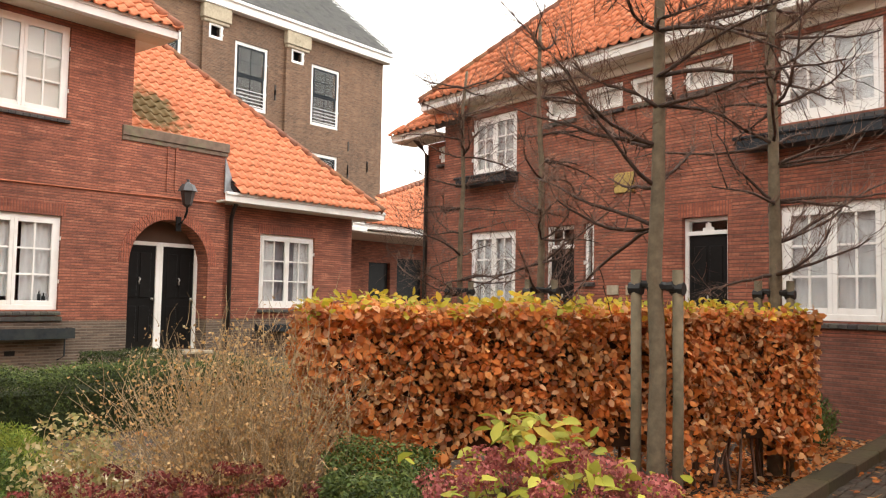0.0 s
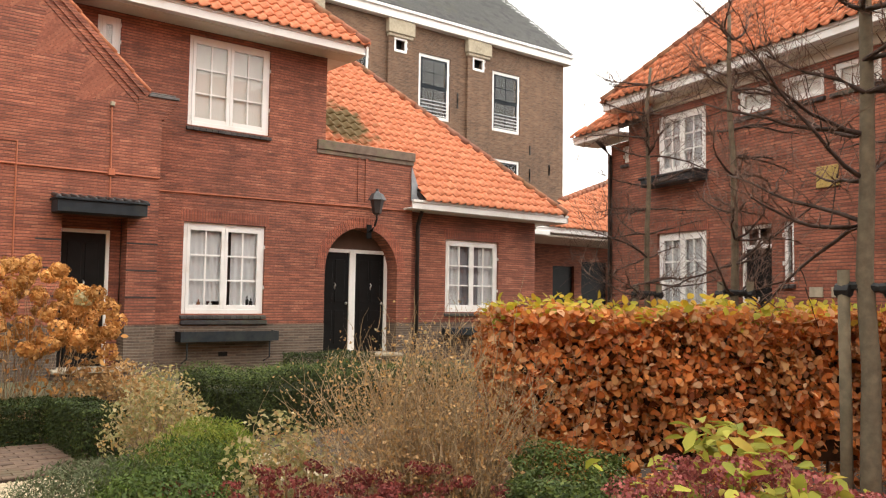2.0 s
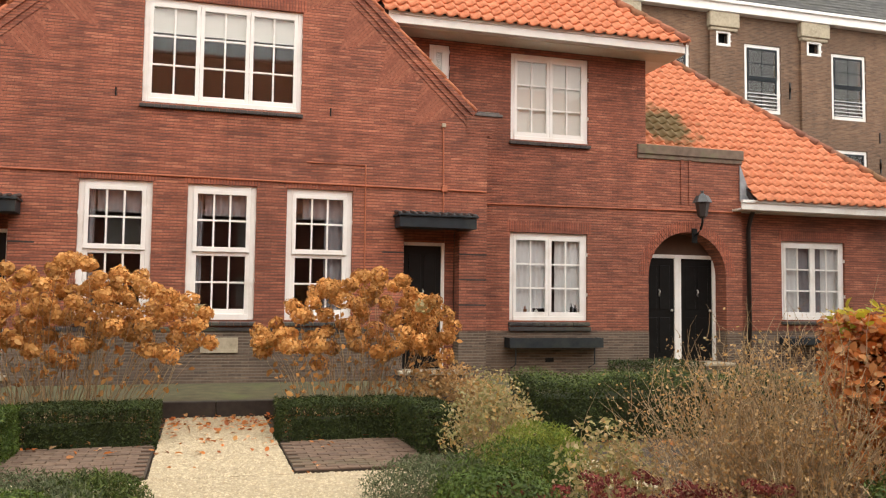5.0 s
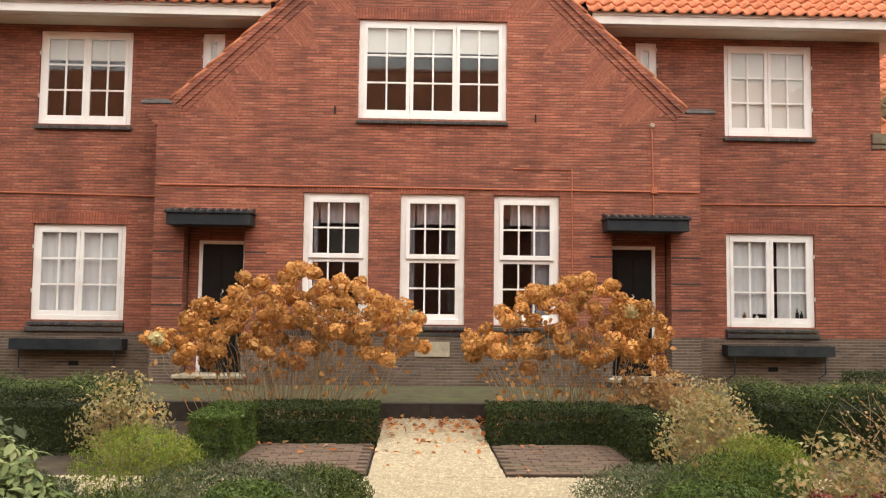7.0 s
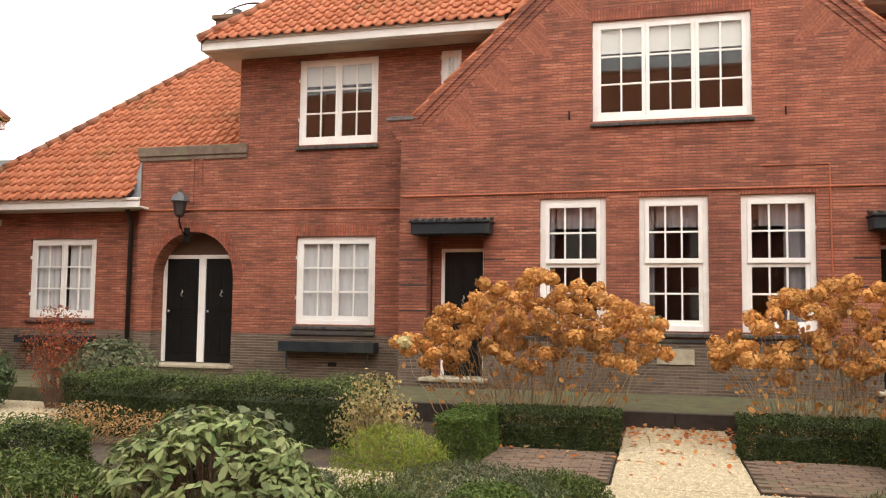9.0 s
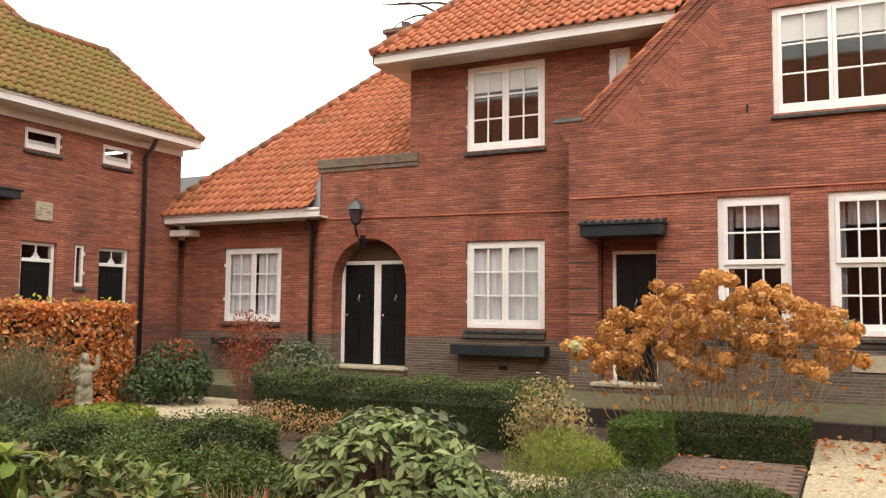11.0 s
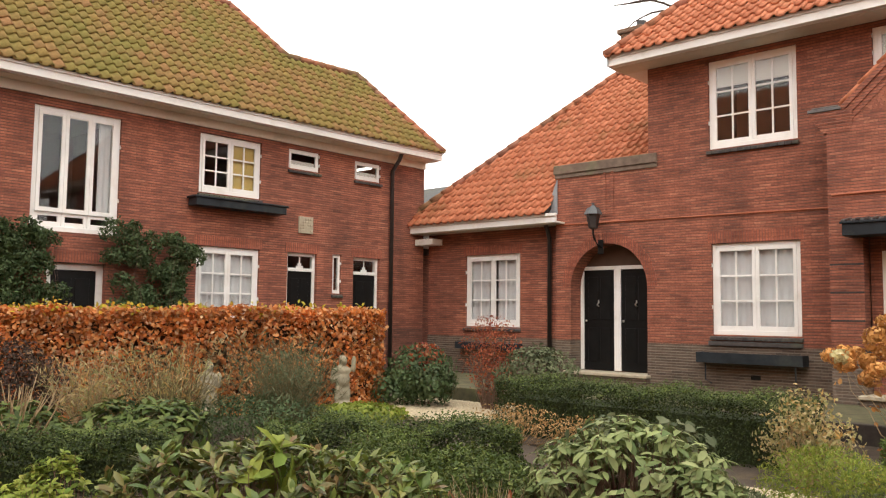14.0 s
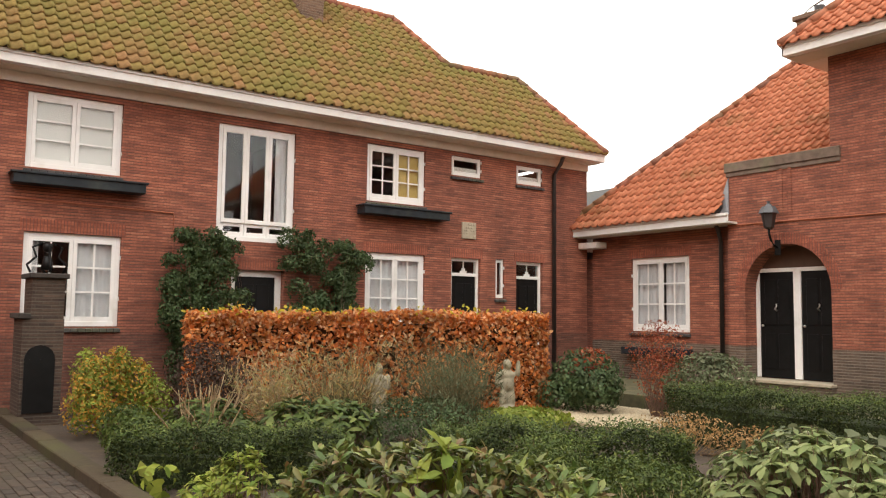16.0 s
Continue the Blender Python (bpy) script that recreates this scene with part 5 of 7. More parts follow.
def leaf_mesh(name, pts, out, size, material, aspect=0.55, droop=0.0, fold=0.25, rnd=None, loose=0.8):
    """Folded leaves at pts, that face roughly along out."""
    rnd = rnd or rng
    n = len(pts)
    nrm = unit(out + rnd.normal(0, loose, (n, 3)))
    d = unit(np.cross(nrm, rnd.normal(0, 1, (n, 3))))
    d = unit(d - np.array((0, 0, droop)))
    nrm = unit(nrm - d * np.sum(nrm * d, 1, keepdims=True))
    s = np.cross(nrm, d)
    le = (size * rnd.uniform(0.6, 1.25, n))[:, None]
    w = le * aspect * 0.5
    tip = pts + d * le - nrm * le * rnd.uniform(0, 0.25, (n, 1))
    mid = pts + d * le * 0.45
    if size >= 0.06:
        lo, hi = pts + d * le * 0.3 - nrm * le * 0.02, pts + d * le * 0.7 - nrm * le * 0.06
        v = np.stack([pts, lo + s * w * 0.95 + nrm * w * fold, hi + s * w * 0.85 + nrm * w * fold, tip, hi - s * w * 0.85 + nrm * w * fold, lo - s * w * 0.95 + nrm * w * fold, mid], 1).reshape(-1, 3)
        k = 7 * np.arange(n)[:, None]
        f = np.concatenate([k + np.array([[6, i, (i + 1) % 6]]) for i in range(6)], 0)
        return raw_mesh(name, v, f, material)
    v = np.stack([pts, mid + s * w + nrm * w * fold, tip, mid - s * w + nrm * w * fold], 1).reshape(-1, 3)
    k = 4 * np.arange(n)[:, None]
    f = np.concatenate([k + np.array([[0, 1, 2]]), k + np.array([[0, 2, 3]])], 0)
    return raw_mesh(name, v, f, material)


def stalk_mesh(name, base, tip, r, material, bend=0.12, seg=4, rnd=None):
    rnd = rnd or rng
    n = len(base)
    t = np.linspace(0, 1, seg + 1)[None, :, None]
    side = rnd.normal(0, 1, (n, 1, 3)) * np.linalg.norm(tip - base, axis=1)[:, None, None] * bend
    mid = base[:, None] * (1 - t) + tip[:, None] * t + side * (t * (1 - t)) * 2
    mid = mid + rnd.normal(0, 1, mid.shape) * np.linalg.norm(tip - base, axis=1)[:, None, None] * bend * 0.12
    ang = np.array([0, 2.09, 4.19])
    ring = np.stack([np.cos(ang), np.sin(ang), np.zeros(3)], 1)
    rr = (np.broadcast_to(np.asarray(r, float), (n,))[:, None] * (1 - 0.7 * t[0, :, 0])[None])[..., None, None]
    v = (mid[:, :, None] + ring[None, None] * rr).reshape(-1, 3)
    b = (np.arange(n) * (seg + 1) * 3)[:, None, None, None] + (np.arange(seg) * 3)[None, :, None, None]
    q = np.array([[0, 1, 4, 3], [1, 2, 5, 4], [2, 0, 3, 5]])[None, None]
    me = raw_mesh(name, v, (b + q).reshape(-1, 4), material)
    return me


def box_points(n, sx, sy, sz, rnd, depth=0.07, top=True, wob=0.05):
    """Places on the skin of a clipped block, which stands on z = 0, and their outward ways."""
    areas = np.array([sx * sz, sx * sz, sy * sz, sy * sz, sx * sy if top else 0.0])
    k = rnd.choice(5, n, p=areas / areas.sum())
    u, w = rnd.uniform(-0.5, 0.5, n), rnd.uniform(0, 1, n)
    p, o = np.zeros((n, 3)), np.zeros((n, 3))
    for i, (ax, sg) in enumerate(((1, -1), (1, 1), (0, -1), (0, 1), (2, 1))):
        m = k == i
        o[m, ax] = sg
        if ax == 1:
            p[m] = np.stack([u[m] * sx, np.full(m.sum(), sg * sy / 2), w[m] * sz], 1)
        elif ax == 0:
            p[m] = np.stack([np.full(m.sum(), sg * sx / 2), u[m] * sy, w[m] * sz], 1)
        else:
            p[m] = np.stack([u[m] * sx, (w[m] - 0.5) * sy, np.full(m.sum(), sz)], 1)
    lump = np.sin(p[:, 0] * 4.1 + 1) * np.sin(p[:, 1] * 5.3) * 0.5 + np.sin(p[:, 2] * 7.7 + p[:, 0] * 6.1) * 0.5
    p += o * (lump * wob - np.abs(rnd.normal(0, depth, n)))[:, None]
    return p, o


def hedge(name, label, x, y, turn, sx, sy, sz, leaf, core, n, size, z=0.0, seed=0, aspect=0.55, depth=0.06, wob=0.05, loose=0.7, category="hedge", extra=None, lift=0.0, group=""):
    h = thing(name, label, category, pose(x, y, z, 0, 0, turn), group)
    rnd = np.random.default_rng(seed + 11)
    # solid block, its dark colour stands in for shade between the leaves
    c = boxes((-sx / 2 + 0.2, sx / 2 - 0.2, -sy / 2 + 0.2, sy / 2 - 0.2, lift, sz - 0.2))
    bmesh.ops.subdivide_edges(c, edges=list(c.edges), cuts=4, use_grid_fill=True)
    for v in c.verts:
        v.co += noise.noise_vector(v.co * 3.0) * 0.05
    part("twig_mass", c, core, h, "solid dark core standing in for the shade inside the hedge")
    p, o = box_points(n, sx, sy, sz, rnd, depth, True, wob)
    p[:, 2] = np.maximum(p[:, 2], 0.02)
    if lift:
        keep = p[:, 2] > lift + 0.18 * np.sin(p[:, 0] * 5.0) + rnd.normal(0, 0.09, n)
        p, o = p[keep], o[keep]
    ob = part("foliage", leaf_mesh("foliage", p, o + np.array((0, 0, 0.55)), size, leaf, aspect, 0.15, 0.25, rnd, loose), leaf, h)
    tagged(ob, kind="stuff")
    if extra:
        # on evergreen hedges these paler leaves also paint the light on the top
        mat, share = extra
        p, o = box_points(int(n * share), sx, sy, sz, rnd, 0.03, True, wob)
        p = p[p[:, 2] > sz - 0.14]
        p[:, 2] += rnd.uniform(0, 0.09, len(p))
        ob = part("young_leaves", leaf_mesh("young_leaves", p, np.tile((0, -0.3, 1.0), (len(p), 1)), size, mat, aspect, -0.3, 0.25, rnd, 0.6), mat, h, "lighter leaves on top, young ones and painted-in light")
        tagged(ob, kind="stuff")
    return h


def lump_points(n, lumps, rnd, shell=0.25):
    """Places in a crown made of round lumps (x, y, z, rx, ry, rz)."""
    L = np.array(lumps, float)
    wgt = L[:, 3] * L[:, 4] + L[:, 3] * L[:, 5]
    k = rnd.choice(len(L), n, p=wgt / wgt.sum())
    d = unit(rnd.normal(0, 1, (n, 3)))
    d[:, 2] = np.where(d[:, 2] < -0.8, -d[:, 2], d[:, 2])
    r = 1 - np.abs(rnd.normal(0, shell, n))
    p = L[k, :3] + d * L[k, 3:] * np.clip(r, 0.1, 1.1)[:, None]
    return p, d


def shrub(name, label, x, y, lumps, n, size, leaf, z=0.0, seed=0, aspect=0.5, droop=0.1, loose=0.5, stems=14, stem_mat=None, shell=0.25, fold=0.25, category="shrub", group=""):
    h = thing(name, label, category, pose(x, y, z), group)
    rnd = np.random.default_rng(seed + 101)
    p, d = lump_points(n, lumps, rnd, shell)
    ok = p[:, 2] > 0.02
    p, d = p[ok], d[ok]
    if stems:
        tip = p[rnd.integers(0, len(p), stems)]
        base = np.column_stack([tip[:, 0] * 0.25, tip[:, 1] * 0.25, np.zeros(stems)])
        part("stem_tangle", stalk_mesh("stem_tangle", base, tip, 0.006, stem_mat or TWIG, 0.1, 5, rnd), stem_mat or TWIG, h, "thin bare stems")
    ob = part("foliage", leaf_mesh("foliage", p, d, size, leaf, aspect, droop, fold, rnd, loose), leaf, h)
    tagged(ob, kind="stuff")
    return h


def rosettes(name, label, x, y, lumps, whorls, per, size, leaf, rise=0.3, seed=0, aspect=0.36, stem_mat=None, category="shrub"):
    """A shrub whose leaves stand in whorls at the ends of its shoots."""
    h = thing(name, label, category, pose(x, y, 0))
    rnd = np.random.default_rng(seed + 301)
    c, d = lump_points(whorls, lumps, rnd, 0.14)
    ok = c[:, 2] > 0.05
    c, d = c[ok], unit(d[ok] + (0, 0, 0.9))
    base = np.column_stack([c[:, 0] * 0.35, c[:, 1] * 0.35, np.zeros(len(c))])
    part("stem_tangle", stalk_mesh("stem_tangle", base, c, 0.006, stem_mat or TWIG, 0.1, 4, rnd), stem_mat or TWIG, h, "thin bare stems")
    ax = np.repeat(d, per, 0)
    side = unit(np.cross(ax, rnd.normal(0, 1, ax.shape)))
    way = unit(side + ax * (rise + rnd.normal(0, 0.3, (len(ax), 1))) - np.array((0, 0, 0.1)))
    nrm = unit(ax - way * np.sum(ax * way, 1, keepdims=True) + rnd.normal(0, 0.12, ax.shape))
    s = unit(np.cross(nrm, way))
    p = np.repeat(c, per, 0) - ax * rnd.uniform(0, 0.06, (len(ax), 1))
    le = (size * rnd.uniform(0.55, 1.2, len(ax)))[:, None]
    w = le * aspect * 0.5
    bow = rnd.uniform(0.05, 0.3, (len(ax), 1)) * le
    mid = p + way * le * 0.5
    lo, hi = p + way * le * 0.3, p + way * le * 0.7 - nrm * bow * 0.35
    v = np.stack([p, lo + s * w * 0.9 + nrm * w * 0.3, hi + s * w * 0.9 + nrm * w * 0.25, p + way * le - nrm * bow, hi - s * w * 0.9 + nrm * w * 0.25, lo - s * w * 0.9 + nrm * w * 0.3, mid], 1).reshape(-1, 3)
    k = 7 * np.arange(len(ax))[:, None]
    f = np.concatenate([k + np.array([[6, i, (i + 1) % 6]]) for i in range(6)], 0)
    tagged(part("foliage", raw_mesh("foliage", v, f, leaf), leaf, h), kind="stuff")
    return h


# palest tan tones put glossy highlights into the colour of some leaves
BEECH = leaf_material("brown_highlit_beech_leaf", [(0.582, 0.175, 0.039), (0.739, 0.312, 0.091), (0.381, 0.106, 0.033), (0.8, 0.45, 0.182), (0.515, 0.144, 0.036), (0.672, 0.237, 0.058), (0.269, 0.075, 0.026), (0.78, 0.52, 0.29), (0.56, 0.2, 0.05)], 0.45, 0.42)
BEECH_YELLOW = leaf_material("yellow_beech_leaf", [(0.55, 0.40, 0.03), (0.42, 0.42, 0.04), (0.62, 0.36, 0.04), (0.30, 0.36, 0.05)], 0.5, 0.4)
BOX_LEAF = leaf_material("dark_yew_leaf", [(0.022, 0.034, 0.011), (0.042, 0.060, 0.015), (0.078, 0.102, 0.024), (0.030, 0.046, 0.014), (0.018, 0.028, 0.010)], 0.55, 0.12)
BOX_BRIGHT = leaf_material("bright_box_leaf", [(0.05, 0.085, 0.016), (0.10, 0.155, 0.027), (0.035, 0.06, 0.014), (0.14, 0.185, 0.036)], 0.5, 0.22)
LIME_LEAF = leaf_material("yellow_green_leaf", [(0.208, 0.26, 0.039), (0.286, 0.325, 0.052), (0.13, 0.208, 0.033), (0.351, 0.351, 0.078)], 0.55, 0.35)
GREY_GREEN = leaf_material("grey_green_leaf", [(0.085, 0.105, 0.05), (0.155, 0.175, 0.09), (0.06, 0.08, 0.037), (0.20, 0.215, 0.12)], 0.6, 0.2)
MID_GREEN = leaf_material("mid_green_leaf", [(0.045, 0.074, 0.018), (0.10, 0.14, 0.03), (0.030, 0.050, 0.015), (0.15, 0.18, 0.045), (0.055, 0.088, 0.02)], 0.5, 0.2)
PALE_LEAF = leaf_material("pale_green_large_leaf", [(0.16, 0.205, 0.07), (0.27, 0.315, 0.12), (0.085, 0.13, 0.04), (0.33, 0.36, 0.16), (0.12, 0.16, 0.05)], 0.5, 0.25)
GLOSSY = leaf_material("glossy_bronze_green_leaf", [(0.06, 0.10, 0.024), (0.13, 0.19, 0.04), (0.20, 0.12, 0.05), (0.23, 0.29, 0.06), (0.05, 0.06, 0.02), (0.30, 0.34, 0.10)], 0.35, 0.25)
GLOSSY.node_tree.nodes["Principled BSDF"].inputs["Specular IOR Level"].default_value = 0.3
HEAD_BROWN = leaf_material("dry_hydrangea_petal", [(0.57, 0.275, 0.075), (0.66, 0.35, 0.11), (0.46, 0.20, 0.055), (0.72, 0.42, 0.16), (0.60, 0.30, 0.085)], 0.75, 0.24)
HEAD_PALE = leaf_material("pale_hydrangea_petal", [(0.55, 0.48, 0.22), (0.62, 0.56, 0.34), (0.46, 0.36, 0.14)], 0.7, 0.3)
HEAD_PINK = leaf_material("dusky_pink_petal", [(0.34, 0.085, 0.085), (0.44, 0.14, 0.12), (0.24, 0.055, 0.06), (0.46, 0.2, 0.13)], 0.65, 0.25)
LIME_BIG = leaf_material("yellow_hydrangea_leaf", [(0.36, 0.38, 0.05), (0.48, 0.46, 0.08), (0.26, 0.30, 0.04), (0.52, 0.36, 0.06)], 0.5, 0.4)
SEDUM = leaf_material("dark_red_sedum", [(0.156, 0.033, 0.029), (0.234, 0.052, 0.042), (0.104, 0.023, 0.023), (0.286, 0.078, 0.058)], 0.7, 0.15)
STRAW = leaf_material("dry_straw_leaf", [(0.469, 0.294, 0.13), (0.607, 0.404, 0.194), (0.359, 0.22, 0.097), (0.524, 0.306, 0.108)], 0.7, 0.35)
STRAW_STEM = piece_material("dry_straw_stem", [(0.36, 0.25, 0.135), (0.46, 0.345, 0.20), (0.27, 0.185, 0.105)], 0.8, island=True)
BEIGE_GREEN = leaf_material("faded_leaf", [(0.432, 0.36, 0.156), (0.3, 0.3, 0.12), (0.528, 0.432, 0.24), (0.504, 0.312, 0.096)], 0.65, 0.35)
RED_LEAF = leaf_material("russet_leaf", [(0.32, 0.07, 0.03), (0.40, 0.13, 0.06), (0.24, 0.05, 0.035), (0.36, 0.19, 0.08)], 0.6, 0.3)
RUSSET_BLADE = leaf_material("russet_grass_blade", [(0.23, 0.11, 0.055), (0.30, 0.17, 0.08), (0.17, 0.07, 0.04), (0.26, 0.09, 0.05)], 0.65, 0.25)
OLIVE_STEM = piece_material("olive_stem", [(0.16, 0.135, 0.06), (0.21, 0.17, 0.085), (0.12, 0.11, 0.05)], 0.8, island=True)
RED_ROSE = leaf_material("crimson_leaf", [(0.42, 0.02, 0.03), (0.5, 0.04, 0.05), (0.32, 0.02, 0.03)], 0.5, 0.3)
ORANGE_LEAF = leaf_material("orange_autumn_leaf", [(0.50, 0.25, 0.04), (0.56, 0.36, 0.06), (0.42, 0.18, 0.04), (0.46, 0.38, 0.07)], 0.6, 0.35)
PURPLE = leaf_material("dull_purple_leaf", [(0.07, 0.045, 0.035), (0.10, 0.06, 0.045), (0.055, 0.05, 0.03)], 0.6, 0.25)
CLIMBER = leaf_material("climber_leaf", [(0.047, 0.081, 0.034), (0.074, 0.115, 0.041), (0.101, 0.135, 0.061), (0.041, 0.068, 0.027)], 0.5, 0.2)
# dark tones of the hedge cores, painted as the shade behind the leaves
CORE = plain_material("hedge_core_brown_shade", (0.05, 0.026, 0.013), 0.95, 0.4, 12)
CORE_GREEN = plain_material("hedge_core_green_shade", (0.03, 0.042, 0.014), 0.95, 0.4, 12)

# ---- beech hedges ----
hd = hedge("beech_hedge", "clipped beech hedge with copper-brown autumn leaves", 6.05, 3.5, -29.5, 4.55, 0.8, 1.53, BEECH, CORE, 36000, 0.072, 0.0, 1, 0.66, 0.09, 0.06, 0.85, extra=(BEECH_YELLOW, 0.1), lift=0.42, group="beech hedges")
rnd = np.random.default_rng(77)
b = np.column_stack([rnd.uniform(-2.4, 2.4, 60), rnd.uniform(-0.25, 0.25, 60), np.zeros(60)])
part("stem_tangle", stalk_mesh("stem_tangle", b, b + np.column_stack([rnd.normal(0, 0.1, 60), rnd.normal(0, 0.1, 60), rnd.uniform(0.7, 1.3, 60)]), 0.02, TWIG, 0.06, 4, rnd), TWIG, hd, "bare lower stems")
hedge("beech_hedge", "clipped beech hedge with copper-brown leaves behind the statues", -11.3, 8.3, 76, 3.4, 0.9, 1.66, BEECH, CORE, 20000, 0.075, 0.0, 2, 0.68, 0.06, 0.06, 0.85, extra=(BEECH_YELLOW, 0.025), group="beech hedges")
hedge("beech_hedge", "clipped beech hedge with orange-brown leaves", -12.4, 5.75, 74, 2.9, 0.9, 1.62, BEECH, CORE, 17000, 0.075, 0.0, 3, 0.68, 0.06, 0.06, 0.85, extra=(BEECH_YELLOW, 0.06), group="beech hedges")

# ---- clipped evergreen hedges round the middle ----
for s in (1, -1):
    def gx(v):
        return v if s > 0 else 2 * MID - v
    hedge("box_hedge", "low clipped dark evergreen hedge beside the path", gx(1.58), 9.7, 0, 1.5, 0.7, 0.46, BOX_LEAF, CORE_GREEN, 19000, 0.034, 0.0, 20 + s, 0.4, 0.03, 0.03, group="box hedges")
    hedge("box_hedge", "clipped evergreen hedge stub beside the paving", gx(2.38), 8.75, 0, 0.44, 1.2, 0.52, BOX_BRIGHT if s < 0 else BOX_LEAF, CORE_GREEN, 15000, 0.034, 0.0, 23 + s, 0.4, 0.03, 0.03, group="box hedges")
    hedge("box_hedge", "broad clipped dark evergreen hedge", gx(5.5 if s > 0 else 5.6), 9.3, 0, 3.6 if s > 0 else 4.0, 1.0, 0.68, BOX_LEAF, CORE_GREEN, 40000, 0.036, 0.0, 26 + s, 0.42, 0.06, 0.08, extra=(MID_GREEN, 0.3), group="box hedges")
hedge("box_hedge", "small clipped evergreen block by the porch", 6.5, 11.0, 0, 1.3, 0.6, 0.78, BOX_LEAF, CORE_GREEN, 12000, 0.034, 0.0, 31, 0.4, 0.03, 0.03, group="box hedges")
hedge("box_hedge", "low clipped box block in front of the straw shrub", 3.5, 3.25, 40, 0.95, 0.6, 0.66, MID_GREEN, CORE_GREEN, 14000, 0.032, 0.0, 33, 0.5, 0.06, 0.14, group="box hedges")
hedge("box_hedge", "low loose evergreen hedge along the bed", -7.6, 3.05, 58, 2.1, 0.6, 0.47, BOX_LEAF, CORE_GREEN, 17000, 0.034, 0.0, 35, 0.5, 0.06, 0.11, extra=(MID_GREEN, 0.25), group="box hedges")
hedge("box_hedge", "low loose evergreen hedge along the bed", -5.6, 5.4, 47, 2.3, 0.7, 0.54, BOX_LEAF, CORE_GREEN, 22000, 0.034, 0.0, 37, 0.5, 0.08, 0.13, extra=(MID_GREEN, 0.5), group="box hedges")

# ---- shrubs and flowers ----
shrub("box_ball", "round clipped bright green box ball", 1.55, 4.25, [(0, 0, 0.34, 0.44, 0.42, 0.38)], 9000, 0.028, BOX_BRIGHT, 0, 1, 0.55, 0, 0.5, 0, None, 0.08)
shrub("box_ball", "round clipped bright green box ball", -1.0, 5.0, [(0, 0, 0.2, 0.42, 0.4, 0.36)], 7000, 0.028, BOX_BRIGHT, 0, 2, 0.55, 0, 0.5, 0, None, 0.1)
for i, (x, y, w, h, m) in enumerate(((2.15, 5.6, 0.62, 0.62, BOX_BRIGHT), (1.75, 6.2, 0.6, 0.42, GREY_GREEN), (2.75, 6.6, 0.5, 0.6, LIME_LEAF), (-1.35, 6.0, 0.8, 0.46, GREY_GREEN), (-0.75, 6.25, 0.45, 0.4, MID_GREEN), (-2.2, 6.7, 0.55, 0.62, LIME_LEAF), (-2.9, 5.9, 0.6, 0.4, GREY_GREEN), (-1.9, 5.3, 0.5, 0.4, MID_GREEN))):
    shrub("herb_clump", "soft grey-green clump of lavender-like herbs" if m is GREY_GREEN else "soft bright green low clump", x, y, [(0, 0, h * 0.45, w, w * 0.8, h * 0.55), (w * 0.5, 0.1, h * 0.35, w * 0.5, w * 0.5, h * 0.5)], 8500 if m is GREY_GREEN else 6000, 0.045, m, 0, 10 + i, 0.22, -0.8, 0.7, 90 if m is GREY_GREEN else 14, OLIVE_STEM, 0.3, category="herb")
for i, (x, y) in enumerate(((2.85, 8.1), (-2.9, 8.3), (2.7, 7.5))):
    shrub("faded_shrub", "small shrub with faded beige autumn leaves", x, y, [(0, 0, 0.55, 0.42, 0.4, 0.42), (0.25, 0, 0.4, 0.3, 0.3, 0.3), (-0.25, 0.1, 0.35, 0.3, 0.3, 0.3)], 1500, 0.05, BEIGE_GREEN, 0, 30 + i, 0.6, 0.1, 0.9, 90, STRAW_STEM, 0.5, group="faded shrubs")
# straw-coloured twiggy shrub
sp = thing("straw_shrub", "big twiggy straw-coloured shrub with faded leaves", "shrub", pose(3.5, 4.45, 0))
rnd = np.random.default_rng(9)
n = 520
base = np.column_stack([rnd.normal(0, 0.18, n), rnd.normal(0, 0.18, n), np.zeros(n)])
tip = np.column_stack([rnd.normal(-0.05, 0.6, n), rnd.normal(0, 0.5, n), rnd.uniform(0.55, 1.5, n)])
tip[:, 2] -= 0.32 * np.hypot(tip[:, 0], tip[:, 1]) ** 2
part("stem_tangle", stalk_mesh("stem_tangle", base, tip, rnd.uniform(0.004, 0.009, n), STRAW_STEM, 0.16, 5, rnd), STRAW_STEM, sp, "thin straw-coloured stems")
k = rnd.integers(0, n, 17000)
f = rnd.uniform(0.3, 1.03, 17000)[:, None]
p = base[k] * (1 - f) + tip[k] * f + rnd.normal(0, 0.075, (17000, 3))
part("twig_tangle", stalk_mesh("twig_tangle", p[:2200], p[:2200] + rnd.normal(0, 0.12, (2200, 3)) + (0, 0, 0.12), 0.003, STRAW_STEM, 0.1, 3, rnd), STRAW_STEM, sp)
tagged(part("foliage", leaf_mesh("foliage", p, rnd.normal(0, 1, p.shape), 0.027, STRAW, 0.6, 0.1, 0.2, rnd, 1.0), STRAW, sp), kind="stuff")
tagged(part("green_leaves", leaf_mesh("green_leaves", p[:420] + (0, 0, 0.02), rnd.normal(0, 1, (420, 3)), 0.03, BEIGE_GREEN, 0.6, 0.1, 0.2, rnd, 1.0), BEIGE_GREEN, sp), kind="stuff")
shrub("faded_shrub", "small shrub with grey-green and beige leaves", 2.55, 5.0, [(0, 0, 0.45, 0.35, 0.3, 0.42), (0.3, 0.2, 0.35, 0.3, 0.3, 0.35)], 1700, 0.045, BEIGE_GREEN, 0, 41, 0.6, 0.1, 0.9, 30, STRAW_STEM, 0.4, group="faded shrubs")


